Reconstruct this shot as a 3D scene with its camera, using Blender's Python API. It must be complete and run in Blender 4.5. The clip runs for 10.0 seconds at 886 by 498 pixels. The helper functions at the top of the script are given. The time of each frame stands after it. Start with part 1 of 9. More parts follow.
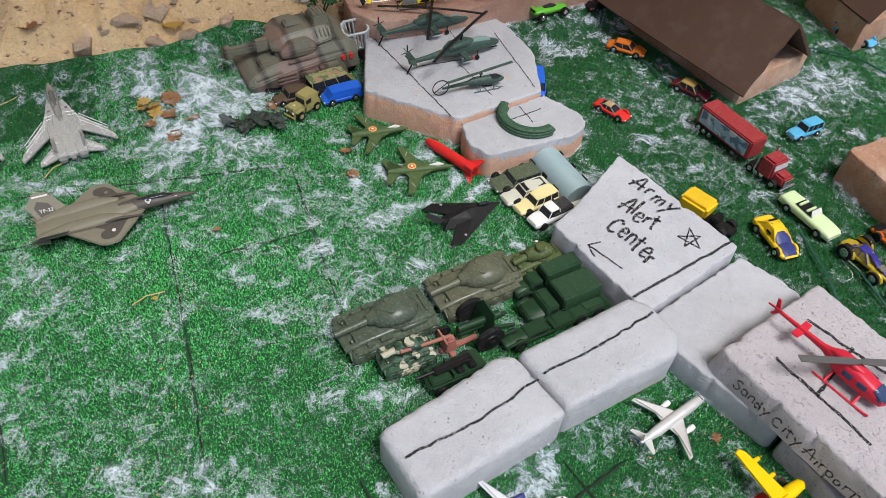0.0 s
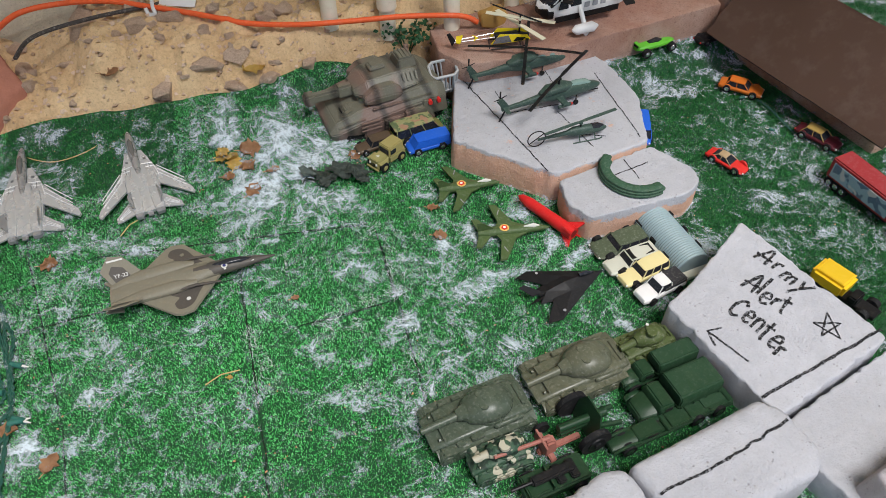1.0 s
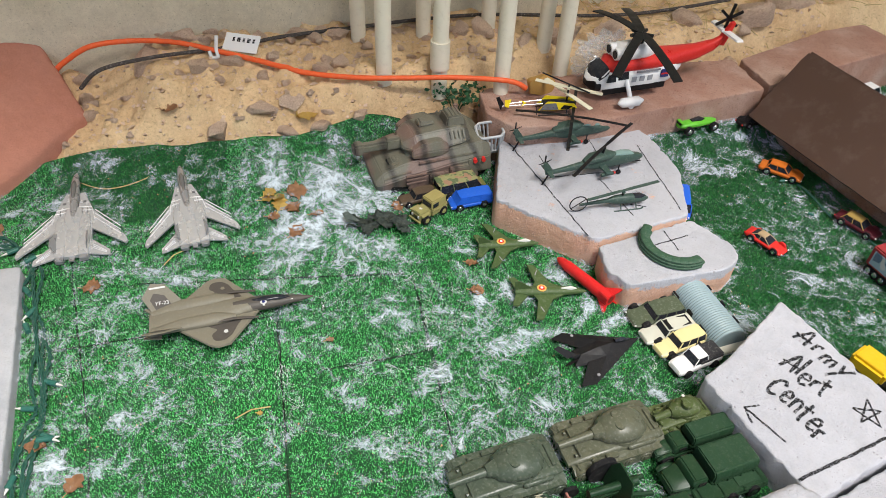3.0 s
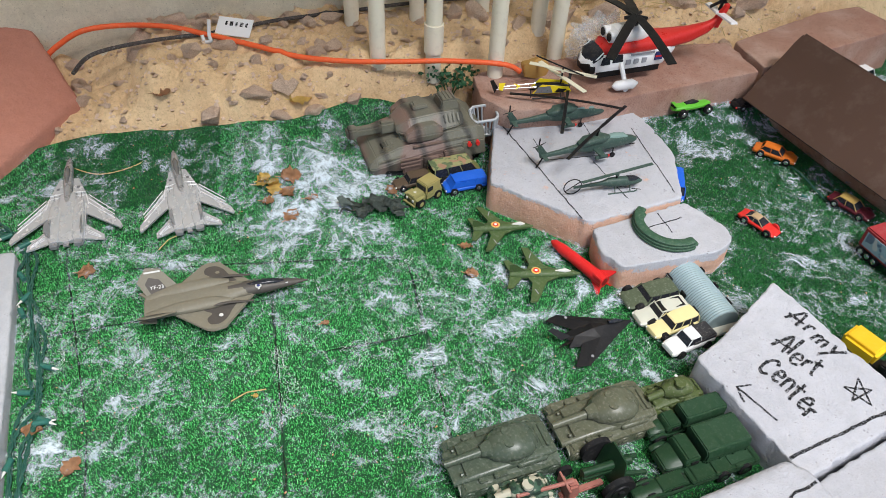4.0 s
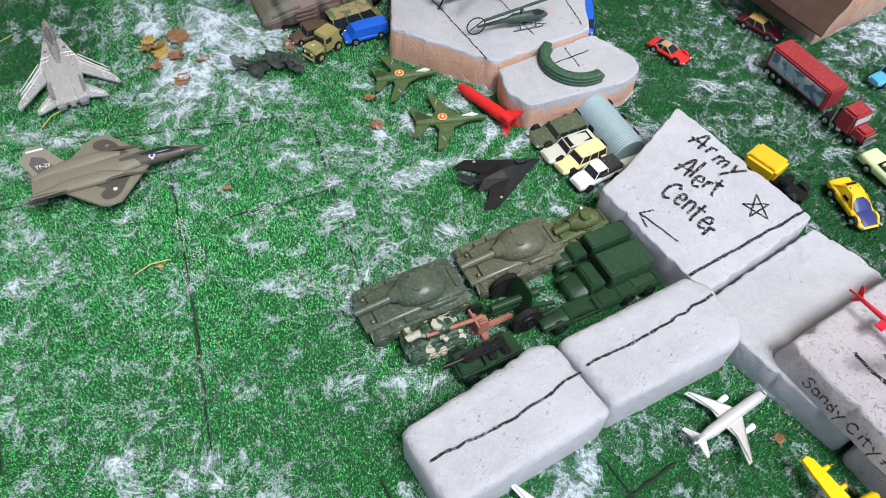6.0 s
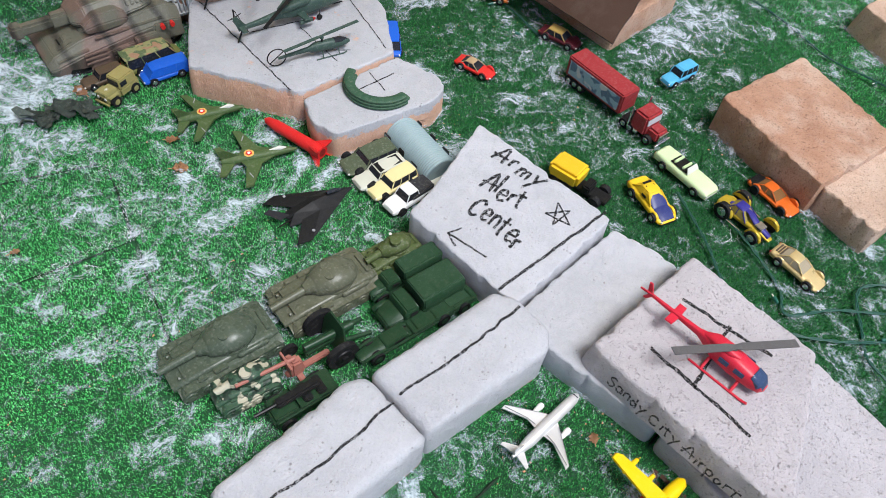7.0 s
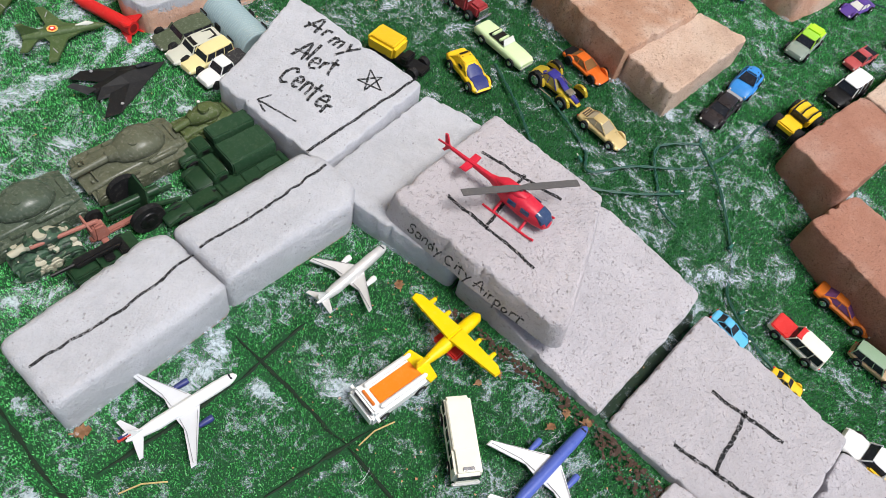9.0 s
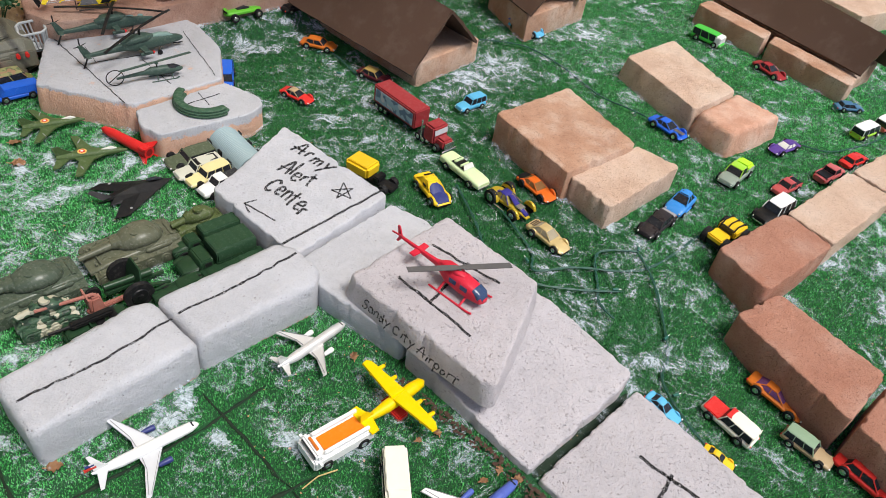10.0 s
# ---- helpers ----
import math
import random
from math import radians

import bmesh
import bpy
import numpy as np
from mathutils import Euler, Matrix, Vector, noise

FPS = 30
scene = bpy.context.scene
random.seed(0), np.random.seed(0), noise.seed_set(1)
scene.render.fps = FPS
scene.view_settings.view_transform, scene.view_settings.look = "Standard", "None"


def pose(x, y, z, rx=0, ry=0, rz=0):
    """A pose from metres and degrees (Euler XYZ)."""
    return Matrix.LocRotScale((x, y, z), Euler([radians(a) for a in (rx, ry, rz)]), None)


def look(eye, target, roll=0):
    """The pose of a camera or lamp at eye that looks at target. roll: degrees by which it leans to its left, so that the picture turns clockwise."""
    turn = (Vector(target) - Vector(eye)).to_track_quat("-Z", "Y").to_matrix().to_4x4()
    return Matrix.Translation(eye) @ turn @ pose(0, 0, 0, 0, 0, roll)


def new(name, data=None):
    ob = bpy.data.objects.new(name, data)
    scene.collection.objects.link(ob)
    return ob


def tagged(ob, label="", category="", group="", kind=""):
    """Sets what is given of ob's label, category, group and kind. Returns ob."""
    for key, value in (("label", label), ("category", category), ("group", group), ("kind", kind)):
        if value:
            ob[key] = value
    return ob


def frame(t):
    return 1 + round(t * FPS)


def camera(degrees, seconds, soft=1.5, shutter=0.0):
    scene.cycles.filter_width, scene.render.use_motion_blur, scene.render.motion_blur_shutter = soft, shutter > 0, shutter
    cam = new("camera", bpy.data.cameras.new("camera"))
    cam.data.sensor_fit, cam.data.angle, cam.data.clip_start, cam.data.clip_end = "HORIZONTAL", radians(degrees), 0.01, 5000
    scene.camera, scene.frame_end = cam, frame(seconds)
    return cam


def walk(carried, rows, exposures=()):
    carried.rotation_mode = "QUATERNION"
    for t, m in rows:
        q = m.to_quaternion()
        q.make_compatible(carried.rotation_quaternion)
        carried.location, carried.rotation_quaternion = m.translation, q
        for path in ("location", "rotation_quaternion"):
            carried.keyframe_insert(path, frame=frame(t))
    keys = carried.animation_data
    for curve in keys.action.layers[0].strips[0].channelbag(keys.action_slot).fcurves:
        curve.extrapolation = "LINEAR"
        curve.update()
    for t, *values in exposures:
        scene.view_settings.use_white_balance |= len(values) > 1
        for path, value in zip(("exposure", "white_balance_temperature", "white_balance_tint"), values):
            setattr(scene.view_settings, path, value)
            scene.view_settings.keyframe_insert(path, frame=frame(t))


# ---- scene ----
cam = camera(63.0, 10.0, soft=0.8)
PATH = [
    (0, (0.021, 0.013, 0.744), (-0.013, 1.356, -0.738), 4.3),
    (0.5, (0.042, 0.114, 0.781), (-0.139, 1.382, -0.755), 2.1),
    (1, (-0.024, 0.142, 0.74), (-0.249, 1.459, -0.749), -0.7),
    (1.5, (-0.075, 0.147, 0.745), (-0.51, 1.418, -0.737), -2.3),
    (2, (-0.072, 0.125, 0.754), (-0.5, 1.454, -0.678), 0.0),
    (2.5, (-0.049, 0.122, 0.74), (-0.382, 1.534, -0.637), 1.8),
    (3, (-0.052, 0.119, 0.735), (-0.345, 1.552, -0.628), 2.7),
    (4.3, (-0.042, 0.114, 0.732), (-0.306, 1.508, -0.678), 2.6),
    (4.5, (-0.028, 0.124, 0.732), (-0.233, 1.507, -0.698), 3.4),
    (5, (-0.027, 0.125, 0.73), (-0.127, 1.468, -0.749), 4.1),
    (5.2, (-0.04, 0.116, 0.724), (-0.197, 1.453, -0.756), 2.9),
    (6.3, (0.039, 0.118, 0.697), (0.004, 1.247, -0.954), 3.0),
    (6.5, (0.054, 0.123, 0.693), (0.097, 1.251, -0.958), 4.8),
    (7, (0.106, 0.143, 0.715), (0.3, 1.349, -0.869), 7.2),
    (7.5, (0.13, 0.156, 0.707), (0.515, 1.273, -0.907), 10.4),
    (8, (0.161, 0.137, 0.689), (0.651, 1.144, -0.968), 11.3),
    (8.5, (0.211, 0.093, 0.672), (0.723, 0.98, -1.045), 15.4),
    (9, (0.218, 0.04, 0.695), (0.64, 1.086, -0.957), 15.1),
    (9.5, (0.258, -0.086, 0.699), (0.764, 1.297, -0.654), 12.7),
    (10, (0.279, -0.134, 0.717), (0.651, 1.302, -0.625), 9.8),
]
walk(cam, [(t, look(eye, target, roll)) for t, eye, target, roll in PATH], [(0, 0.18, 6400, 10), (0.5, 0.12, 6400, 10), (1, 0.13, 6450, 10), (1.5, 0.41, 6550, 10), (2, 0.36, 6600, 10), (2.5, 0.48, 6600, 10), (3, 0.44, 6600, 10),
                                                                             (4.5, 0.39, 6200, 10), (5, 0.47, 6200, 10), (6.5, 0.44, 6150, 10), (7.5, 0.30, 6200, 10), (8.5, 0.28, 6300, 10), (9.5, 0.32, 6600, 10), (10, 0.32, 6650, 10)])

# ---- light: an overcast sky with a wide soft sun ----
SUN_EL, SUN_ROT = radians(64), radians(130)
world = bpy.data.worlds.new("sky")
scene.world = world
world.use_nodes = True
wn = world.node_tree.nodes
sky = wn.new("ShaderNodeTexSky")
sky.sky_type, sky.sun_disc, sky.sun_elevation, sky.sun_rotation = "NISHITA", False, SUN_EL, SUN_ROT
sky.air_density, sky.dust_density = 1.0, 2.5
world.node_tree.links.new(sky.outputs[0], wn["Background"].inputs[0])
wn["Background"].inputs[1].default_value = 0.100
sun_data = bpy.data.lights.new("sun", "SUN")
sun_data.energy, sun_data.angle, sun_data.color = 2.95, radians(24), (1.0, 0.985, 0.965)
sun = new("sun", sun_data)
sun.matrix_world = look((math.sin(SUN_ROT) * math.cos(SUN_EL) * 5, math.cos(SUN_ROT) * math.cos(SUN_EL) * 5, math.sin(SUN_EL) * 5), (0, 0, 0))


# ---- materials ----
def nodes_of(name):
    m = bpy.data.materials.new(name)
    m.use_nodes = True
    t = m.node_tree
    return m, t.nodes, t.links, t.nodes["Principled BSDF"]


def noise_at(n, l, scale, detail=4.0, rough=0.6, coord=None):
    if coord is None:
        coord = n.new("ShaderNodeTexCoord").outputs["Object"]
    x = n.new("ShaderNodeTexNoise")
    x.inputs["Scale"].default_value, x.inputs["Detail"].default_value, x.inputs["Roughness"].default_value = scale, detail, rough
    l.new(coord, x.inputs["Vector"])
    return x.outputs["Fac"]


def ramp(n, l, src, stops):
    r = n.new("ShaderNodeValToRGB")
    while len(r.color_ramp.elements) < len(stops):
        r.color_ramp.elements.new(0.5)
    for e, (p, c) in zip(r.color_ramp.elements, stops):
        e.position = p
        e.color = (c, c, c, 1) if isinstance(c, (int, float)) else (*c, 1)
    l.new(src, r.inputs[0])
    return r.outputs[0]


def blend(n, l, fac, a, b, mode="MIX"):
    x = n.new("ShaderNodeMix")
    x.data_type, x.blend_type = "RGBA", mode
    for sock, v in ((x.inputs[0], fac), (x.inputs[6], a), (x.inputs[7], b)):
        if isinstance(v, (int, float)):
            sock.default_value = v
        elif isinstance(v, tuple):
            sock.default_value = (*v, 1)
        else:
            l.new(v, sock)
    return x.outputs[2]


def relief(n, l, bsdf, src, strength, dist=0.001, chain=None):
    b = n.new("ShaderNodeBump")
    b.inputs["Strength"].default_value, b.inputs["Distance"].default_value = strength, dist
    l.new(src, b.inputs["Height"])
    if chain is not None:
        l.new(chain, b.inputs["Normal"])
    l.new(b.outputs[0], bsdf.inputs["Normal"])
    return b.outputs[0]


def tint(c, k):
    return tuple(min(1.0, v * k) for v in c)


def coat(name, col, rough=0.4, var=0.12, scale=60, bump=0.15, metal=0.0, dust=0.15, dustcol=(0.55, 0.53, 0.48)):
    """Painted or moulded toy surface: tone variation, a film of dust and scuffs, fine relief."""
    m, n, l, p = nodes_of(name)
    f = noise_at(n, l, scale)
    c = blend(n, l, f, tint(col, 1 - var), tint(col, 1 + var))
    d = ramp(n, l, noise_at(n, l, scale * 4, 6, 0.7), [(0.52, 0.0), (0.75, dust)])
    c = blend(n, l, d, c, dustcol)
    l.new(c, p.inputs["Base Color"])
    l.new(ramp(n, l, f, [(0.3, rough * 0.8), (0.7, min(1, rough * 1.3))]), p.inputs["Roughness"])
    p.inputs["Metallic"].default_value = metal
    p.inputs["Specular IOR Level"].default_value = 0.28
    relief(n, l, p, noise_at(n, l, 900, 3), bump, 0.0004)
    return m


def stone(name, a, b, pit=0.5, fleck=(0.12, 0.09, 0.08), rough=0.9, paint=None, line=0.02, spread=0.03, grain=420, dense=0.0, grit=1.0, dents=0.0, bloom=0.0):
    """Cast concrete: mottled, pitted and gritty. paint: a coat that covers all above line, with a ragged lower edge."""
    m, n, l, p = nodes_of(name)
    co = n.new("ShaderNodeTexCoord").outputs["Object"]
    big, mid, fine = noise_at(n, l, 9, 5, 0.6, co), noise_at(n, l, 60, 6, 0.7, co), noise_at(n, l, grain, 3, 0.7, co)
    c = blend(n, l, ramp(n, l, big, [(0.35, 0.0), (0.65, 1.0)]), a, b)
    c = blend(n, l, ramp(n, l, mid, [(0.42, 0.0), (0.72, 0.35)]), c, tint(b, 1.35))
    if bloom:
        c = blend(n, l, ramp(n, l, noise_at(n, l, 13, 6, 0.62, co), [(0.46, 0.0), (0.66, bloom)]), c, (0.74, 0.62, 0.53))
        c = blend(n, l, ramp(n, l, noise_at(n, l, 17, 5, 0.6, co), [(0.30, bloom * 0.8), (0.46, 0.0)]), c, tint(a, 0.74))
    if paint:
        xyz = n.new("ShaderNodeSeparateXYZ")
        l.new(co, xyz.inputs[0])
        h = n.new("ShaderNodeMath")
        h.operation = "MULTIPLY_ADD"
        l.new(noise_at(n, l, 45, 5, 0.75, co), h.inputs[0])
        h.inputs[1].default_value = -spread * 2
        l.new(xyz.outputs[2], h.inputs[2])
        edge = n.new("ShaderNodeMapRange")
        edge.inputs[1].default_value, edge.inputs[2].default_value = line - spread, line - spread + 0.003
        l.new(h.outputs[0], edge.inputs[0])
        bare = ramp(n, l, fine, [(0.68, 1.0), (0.76, 0.6 + dense)])
        k = n.new("ShaderNodeMath")
        k.operation = "MULTIPLY"
        l.new(edge.outputs[0], k.inputs[0])
        l.new(bare, k.inputs[1])
        coatc = blend(n, l, ramp(n, l, mid, [(0.3, 0.0), (0.7, 1.0)]), tint(paint, 0.9), tint(paint, 1.05))
        coatc = blend(n, l, ramp(n, l, big, [(0.42, 0.0), (0.6, 0.5)]), coatc, tint(paint, 1.22))
        coatc = blend(n, l, ramp(n, l, noise_at(n, l, 22, 5, 0.7, co), [(0.5, 0.0), (0.7, 0.45)]), coatc, tint(paint, 0.82))
        c = blend(n, l, k.outputs[0], c, coatc)
    holes = []
    for scale, lo, hi, field, f0, f1 in ((150, 0.10, 0.24, 33, 0.44, 0.58), (330, 0.12, 0.26, 60, 0.46, 0.60)):
        v = n.new("ShaderNodeTexVoronoi")
        v.inputs["Scale"].default_value, v.inputs["Randomness"].default_value = scale, 1.0
        l.new(co, v.inputs["Vector"])
        dots = ramp(n, l, v.outputs["Distance"], [(lo, 1.0), (hi, 0.0)])
        some = ramp(n, l, noise_at(n, l, field, 3, 0.6, co), [(f0 - dense, 0.0), (f1 - dense, 1.0)])
        holes.append(blend(n, l, some, (0, 0, 0), dots))
    hole = blend(n, l, 1.0, holes[0], holes[1], "LIGHTEN")
    c = blend(n, l, ramp(n, l, fine, [(0.45, 0.0), (0.72, 0.5 * grit)]), c, tint(b if not paint else paint, 1.28))
    c = blend(n, l, ramp(n, l, fine, [(0.28, 0.5 * grit), (0.48, 0.0)]), c, tint(a if not paint else paint, 0.62))
    c = blend(n, l, blend(n, l, pit, (0, 0, 0), hole), c, fleck)
    if dents:
        d1 = ramp(n, l, noise_at(n, l, 270, 2, 0.55, co), [(0.62, 0.0), (0.69, 1.0)])
        d2 = ramp(n, l, noise_at(n, l, 420, 2, 0.6, co), [(0.60, 0.0), (0.68, 0.8)])
        dent = blend(n, l, 1.0, d1, d2, "LIGHTEN")
        c = blend(n, l, blend(n, l, dents, (0, 0, 0), dent), c, fleck)
        hole = blend(n, l, 1.0, hole, dent, "LIGHTEN")
    l.new(c, p.inputs["Base Color"])
    p.inputs["Roughness"].default_value = rough
    b1 = relief(n, l, p, fine, 0.9 * grit, 0.003)
    b2 = relief(n, l, p, mid, 0.7, 0.005, b1)
    inv = n.new("ShaderNodeInvert")
    l.new(hole, inv.inputs[1])
    relief(n, l, p, inv.outputs[0], min(1.0, 1.1 * pit), 0.003, b2)
    return m


PAINT = (0.440, 0.445, 0.475)
WHITE_BLOCK = stone("white_painted_concrete", (0.40, 0.17, 0.10), (0.48, 0.24, 0.16), 0.45, paint=PAINT, line=0.008, spread=0.012, dense=-0.08, grit=0.3)
PAD_BLOCK = stone("half_painted_concrete", (0.60, 0.31, 0.19), (0.66, 0.42, 0.30), 0.45, paint=PAINT, line=0.0535, spread=0.014, dense=-0.05, grit=0.4)
GUN_BLOCK = stone("worn_half_painted_concrete", (0.60, 0.31, 0.19), (0.66, 0.42, 0.30), 0.45, paint=PAINT, line=0.040, spread=0.028, dense=-0.05, grit=0.4)
GREY_BLOCK = stone("thinly_painted_concrete", (0.42, 0.20, 0.13), (0.48, 0.28, 0.2), 0.55, paint=(0.450, 0.425, 0.445), line=0.006, spread=0.01, dense=-0.06, fleck=(0.20, 0.17, 0.165), dents=0.42, grit=0.5)
BANK_RED = stone("bank_concrete", (0.37, 0.185, 0.13), (0.44, 0.265, 0.20), 0.35, fleck=(0.16, 0.08, 0.055), grit=1.0, dents=0.5, bloom=0.3)
TERRA = stone("terracotta_concrete", (0.44, 0.225, 0.138), (0.54, 0.335, 0.23), 0.55, fleck=(0.17, 0.09, 0.06), dents=0.6, grit=0.9, bloom=0.55)
RAISED_BLOCK = stone("painted_gritty_concrete", (0.42, 0.20, 0.13), (0.48, 0.28, 0.2), 0.55, paint=(0.445, 0.415, 0.435), line=-0.05, spread=0.01, dense=-0.06, fleck=(0.21, 0.18, 0.175), dents=0.38, grit=0.4)
TERRA_PALE = stone("pale_terracotta_concrete", (0.54, 0.355, 0.26), (0.65, 0.485, 0.37), 0.5, fleck=(0.22, 0.125, 0.09), dents=0.6, grit=0.9, bloom=0.5)
TERRA_WARM = stone("warm_terracotta_concrete", (0.52, 0.26, 0.17), (0.60, 0.36, 0.26), 0.5, fleck=(0.2, 0.09, 0.06), grit=0.6, bloom=0.5)
TERRA_RED = stone("red_terracotta_concrete", (0.36, 0.15, 0.095), (0.44, 0.22, 0.15), 0.5, fleck=(0.15, 0.065, 0.045), dents=0.5, grit=0.9, bloom=0.25)
TERRA_SMOOTH = stone("smooth_red_concrete", (0.43, 0.175, 0.115), (0.47, 0.205, 0.14), 0.15, grit=0.3)
GREY_PLANK = stone("grey_plank_concrete", (0.37, 0.385, 0.405), (0.44, 0.455, 0.475), 0.25, grit=0.25)
WALL = stone("house_wall_plaster", (0.60, 0.545, 0.405), (0.72, 0.66, 0.505), 0.5, dents=0.25, grain=250, grit=0.3, fleck=(0.3, 0.27, 0.2))
DIRT = stone("sandy_dirt", (0.56, 0.355, 0.18), (0.80, 0.585, 0.335), 0.45, fleck=(0.30, 0.19, 0.10), grain=230, grit=0.5, dents=0.22)
ROCK = stone("dusty_rock", (0.55, 0.37, 0.265), (0.76, 0.58, 0.43), 0.25, grit=0.6)
BROWN_TILE = coat("brown_tile", (0.078, 0.044, 0.031), 0.6, 0.16, 6, 0.4, dust=0.05)
def ink():
    """Charcoal marker: it skips the low spots of the rough concrete."""
    m, n, l, p = nodes_of("black_marker")
    p.inputs["Base Color"].default_value = (0.009, 0.009, 0.010, 1)
    p.inputs["Roughness"].default_value = 0.85
    l.new(ramp(n, l, noise_at(n, l, 420, 4, 0.75), [(0.40, 0.05), (0.50, 0.98)]), p.inputs["Alpha"])
    return m


INK = ink()
LEAF_Y = coat("yellow_dry_leaf", (0.66, 0.46, 0.13), 0.7, 0.25, 150)
LEAF_B = coat("brown_dry_leaf", (0.44, 0.24, 0.125), 0.75, 0.3, 150)
PVC = coat("cream_pvc", (0.80, 0.75, 0.60), 0.45, 0.06, 20, 0.1, dust=0.3, dustcol=(0.4, 0.33, 0.25))
CORD = coat("orange_rubber", (0.85, 0.13, 0.035), 0.45, 0.1, 40)
GREY_CABLE = coat("dusty_black_cable", (0.06, 0.05, 0.045), 0.7, 0.2, 60, dust=0.5)
GREEN_WIRE = coat("green_wire", (0.02, 0.085, 0.06), 0.45, 0.2, 60)
PAPER = coat("white_paper", (0.78, 0.78, 0.76), 0.7, 0.04, 30)
STRAW = coat("dry_straw", (0.5, 0.38, 0.16), 0.7, 0.2, 100)

SWATCH = {}


def toy(name, col, rough=0.35, metal=0.0, dust=0.07, var=0.08, bump=0.08):
    if name not in SWATCH:
        SWATCH[name] = coat(name, col, rough, var, 70, bump, metal, dust)
    return SWATCH[name]


def camo(name, a, b, c, scale=30, rough=0.6):
    m, n, l, p = nodes_of(name)
    f = noise_at(n, l, scale, 1.5, 0.5)
    g = noise_at(n, l, scale * 0.8, 1.0, 0.4)
    k = blend(n, l, ramp(n, l, f, [(0.50, 0.0), (0.53, 1.0)]), a, b)
    k = blend(n, l, ramp(n, l, g, [(0.56, 0.0), (0.59, 1.0)]), k, c)
    d = ramp(n, l, noise_at(n, l, 240, 6, 0.7), [(0.5, 0.0), (0.75, 0.2)])
    l.new(blend(n, l, d, k, (0.5, 0.48, 0.42)), p.inputs["Base Color"])
    p.inputs["Roughness"].default_value = rough
    relief(n, l, p, noise_at(n, l, 700, 3), 0.15, 0.0004)
    return m


GLASS = toy("dark_toy_glass", (0.02, 0.022, 0.028), 0.12, 0.0, 0.1)
TYRE = toy("black_tyre", (0.009, 0.009, 0.010), 0.7, dust=0.10)
CHROME = toy("chrome", (0.62, 0.62, 0.63), 0.22, 0.9)
DARK_SILVER = toy("dark_cast_silver", (0.38, 0.38, 0.385), 0.3, 0.5, 0.03, 0.06, 0.06)
SILVER = toy("cast_silver", (0.58, 0.585, 0.59), 0.24, 0.45, 0.0, 0.04, 0.02)
ARMY = toy("army_green", (0.075, 0.095, 0.055), 0.5, dust=0.3)
ARMY_D = toy("dark_green", (0.015, 0.045, 0.020), 0.36, dust=0.05)
ARMY_TANK = toy("dusty_tank_green", (0.066, 0.086, 0.060), 0.27, dust=0.22, var=0.2)
HELI_G = toy("helicopter_green", (0.045, 0.080, 0.064), 0.45, dust=0.2)
BLACK = toy("black_plastic", (0.008, 0.008, 0.009), 0.4, dust=0.04)
WHITE = toy("white_paint", (0.78, 0.78, 0.77), 0.35, dust=0.1)
RED = toy("red_paint", (0.62, 0.03, 0.025), 0.32)
CLEAR = toy("smoky_lamp", (0.65, 0.65, 0.6), 0.2)


# ---- shape helpers ----
def S(u):
    u = min(max(u, 0.0), 1.0)
    return u * u * (3 - 2 * u)


def gz(x, y):
    """The turf's height: it dips to the right and rises to the bank, steeply behind the big tank."""
    lip = 0.04 * S((y - 1.075 - 0.55 * (x + 0.36)) / 0.07) * S((-0.19 - x) / 0.08) * S((x + 0.52) / 0.14)
    s = 0.83 * (y - 1.158) - 0.557 * (x + 0.038)
    lip += 0.03 * S((s + 0.075) / 0.075) * S((x + 0.02) / 0.1) * S((0.42 - x) / 0.12)
    return lip + -0.05 * S((x - 0.45) / 0.45) * S((0.70 - y) / 0.35) + 0.055 * S((y - 0.78) / 0.30) * S((-0.25 - x) / 0.3)


def mesh_of(name, bm, mat, smooth=None):
    me = bpy.data.meshes.new(name)
    bmesh.ops.recalc_face_normals(bm, faces=bm.faces)
    bm.to_mesh(me)
    bm.free()
    if mat:
        me.materials.append(mat)
    if smooth is None:
        smooth = 38
    if smooth:
        me.shade_smooth()
        me.set_sharp_from_angle(angle=radians(smooth))
    return me


def part(name, bm, mat, parent, label="", smooth=None):
    """One bmesh as one mesh object under a thing or a part."""
    ob = new(name, mesh_of(name, bm, mat, smooth))
    ob.parent = parent
    if label:
        ob["label"] = label
    return ob


def thing(name, m, label, category, group="", kind=""):
    ob = new(name)
    ob.empty_display_size = 0.02
    ob.matrix_world = m
    return tagged(ob, label, category, group, kind)


def solo(name, bm, mat, label, category, group="", kind="", m=None, smooth=None):
    ob = new(name, mesh_of(name, bm, mat, smooth))
    if m is not None:
        ob.matrix_world = m
    return tagged(ob, label, category, group, kind)


def box(sx, sy, sz, at=(0, 0, 0), bev=0.0, top=(1, 1), shift=(0, 0), bm=None, turn=None):
    """A box on its base centre; top: how far the top narrows; shift: how far it leans."""
    bm = bm or bmesh.new()
    v = []
    for k, (zx, zy) in ((0, (1, 1)), (1, top)):
        for a, b in ((-1, -1), (1, -1), (1, 1), (-1, 1)):
            q = Vector((a * sx / 2 * zx + k * shift[0], b * sy / 2 * zy + k * shift[1], k * sz))
            if turn is not None:
                q = turn @ q
            v.append(bm.verts.new(q + Vector(at)))
    fs = [bm.faces.new([v[i] for i in f]) for f in ((3, 2, 1, 0), (4, 5, 6, 7), (0, 1, 5, 4), (1, 2, 6, 5), (2, 3, 7, 6), (3, 0, 4, 7))]
    if bev:
        es = list({e for f in fs for e in f.edges})
        bmesh.ops.bevel(bm, geom=es, offset=bev, segments=2, affect="EDGES", clamp_overlap=True)
    return bm


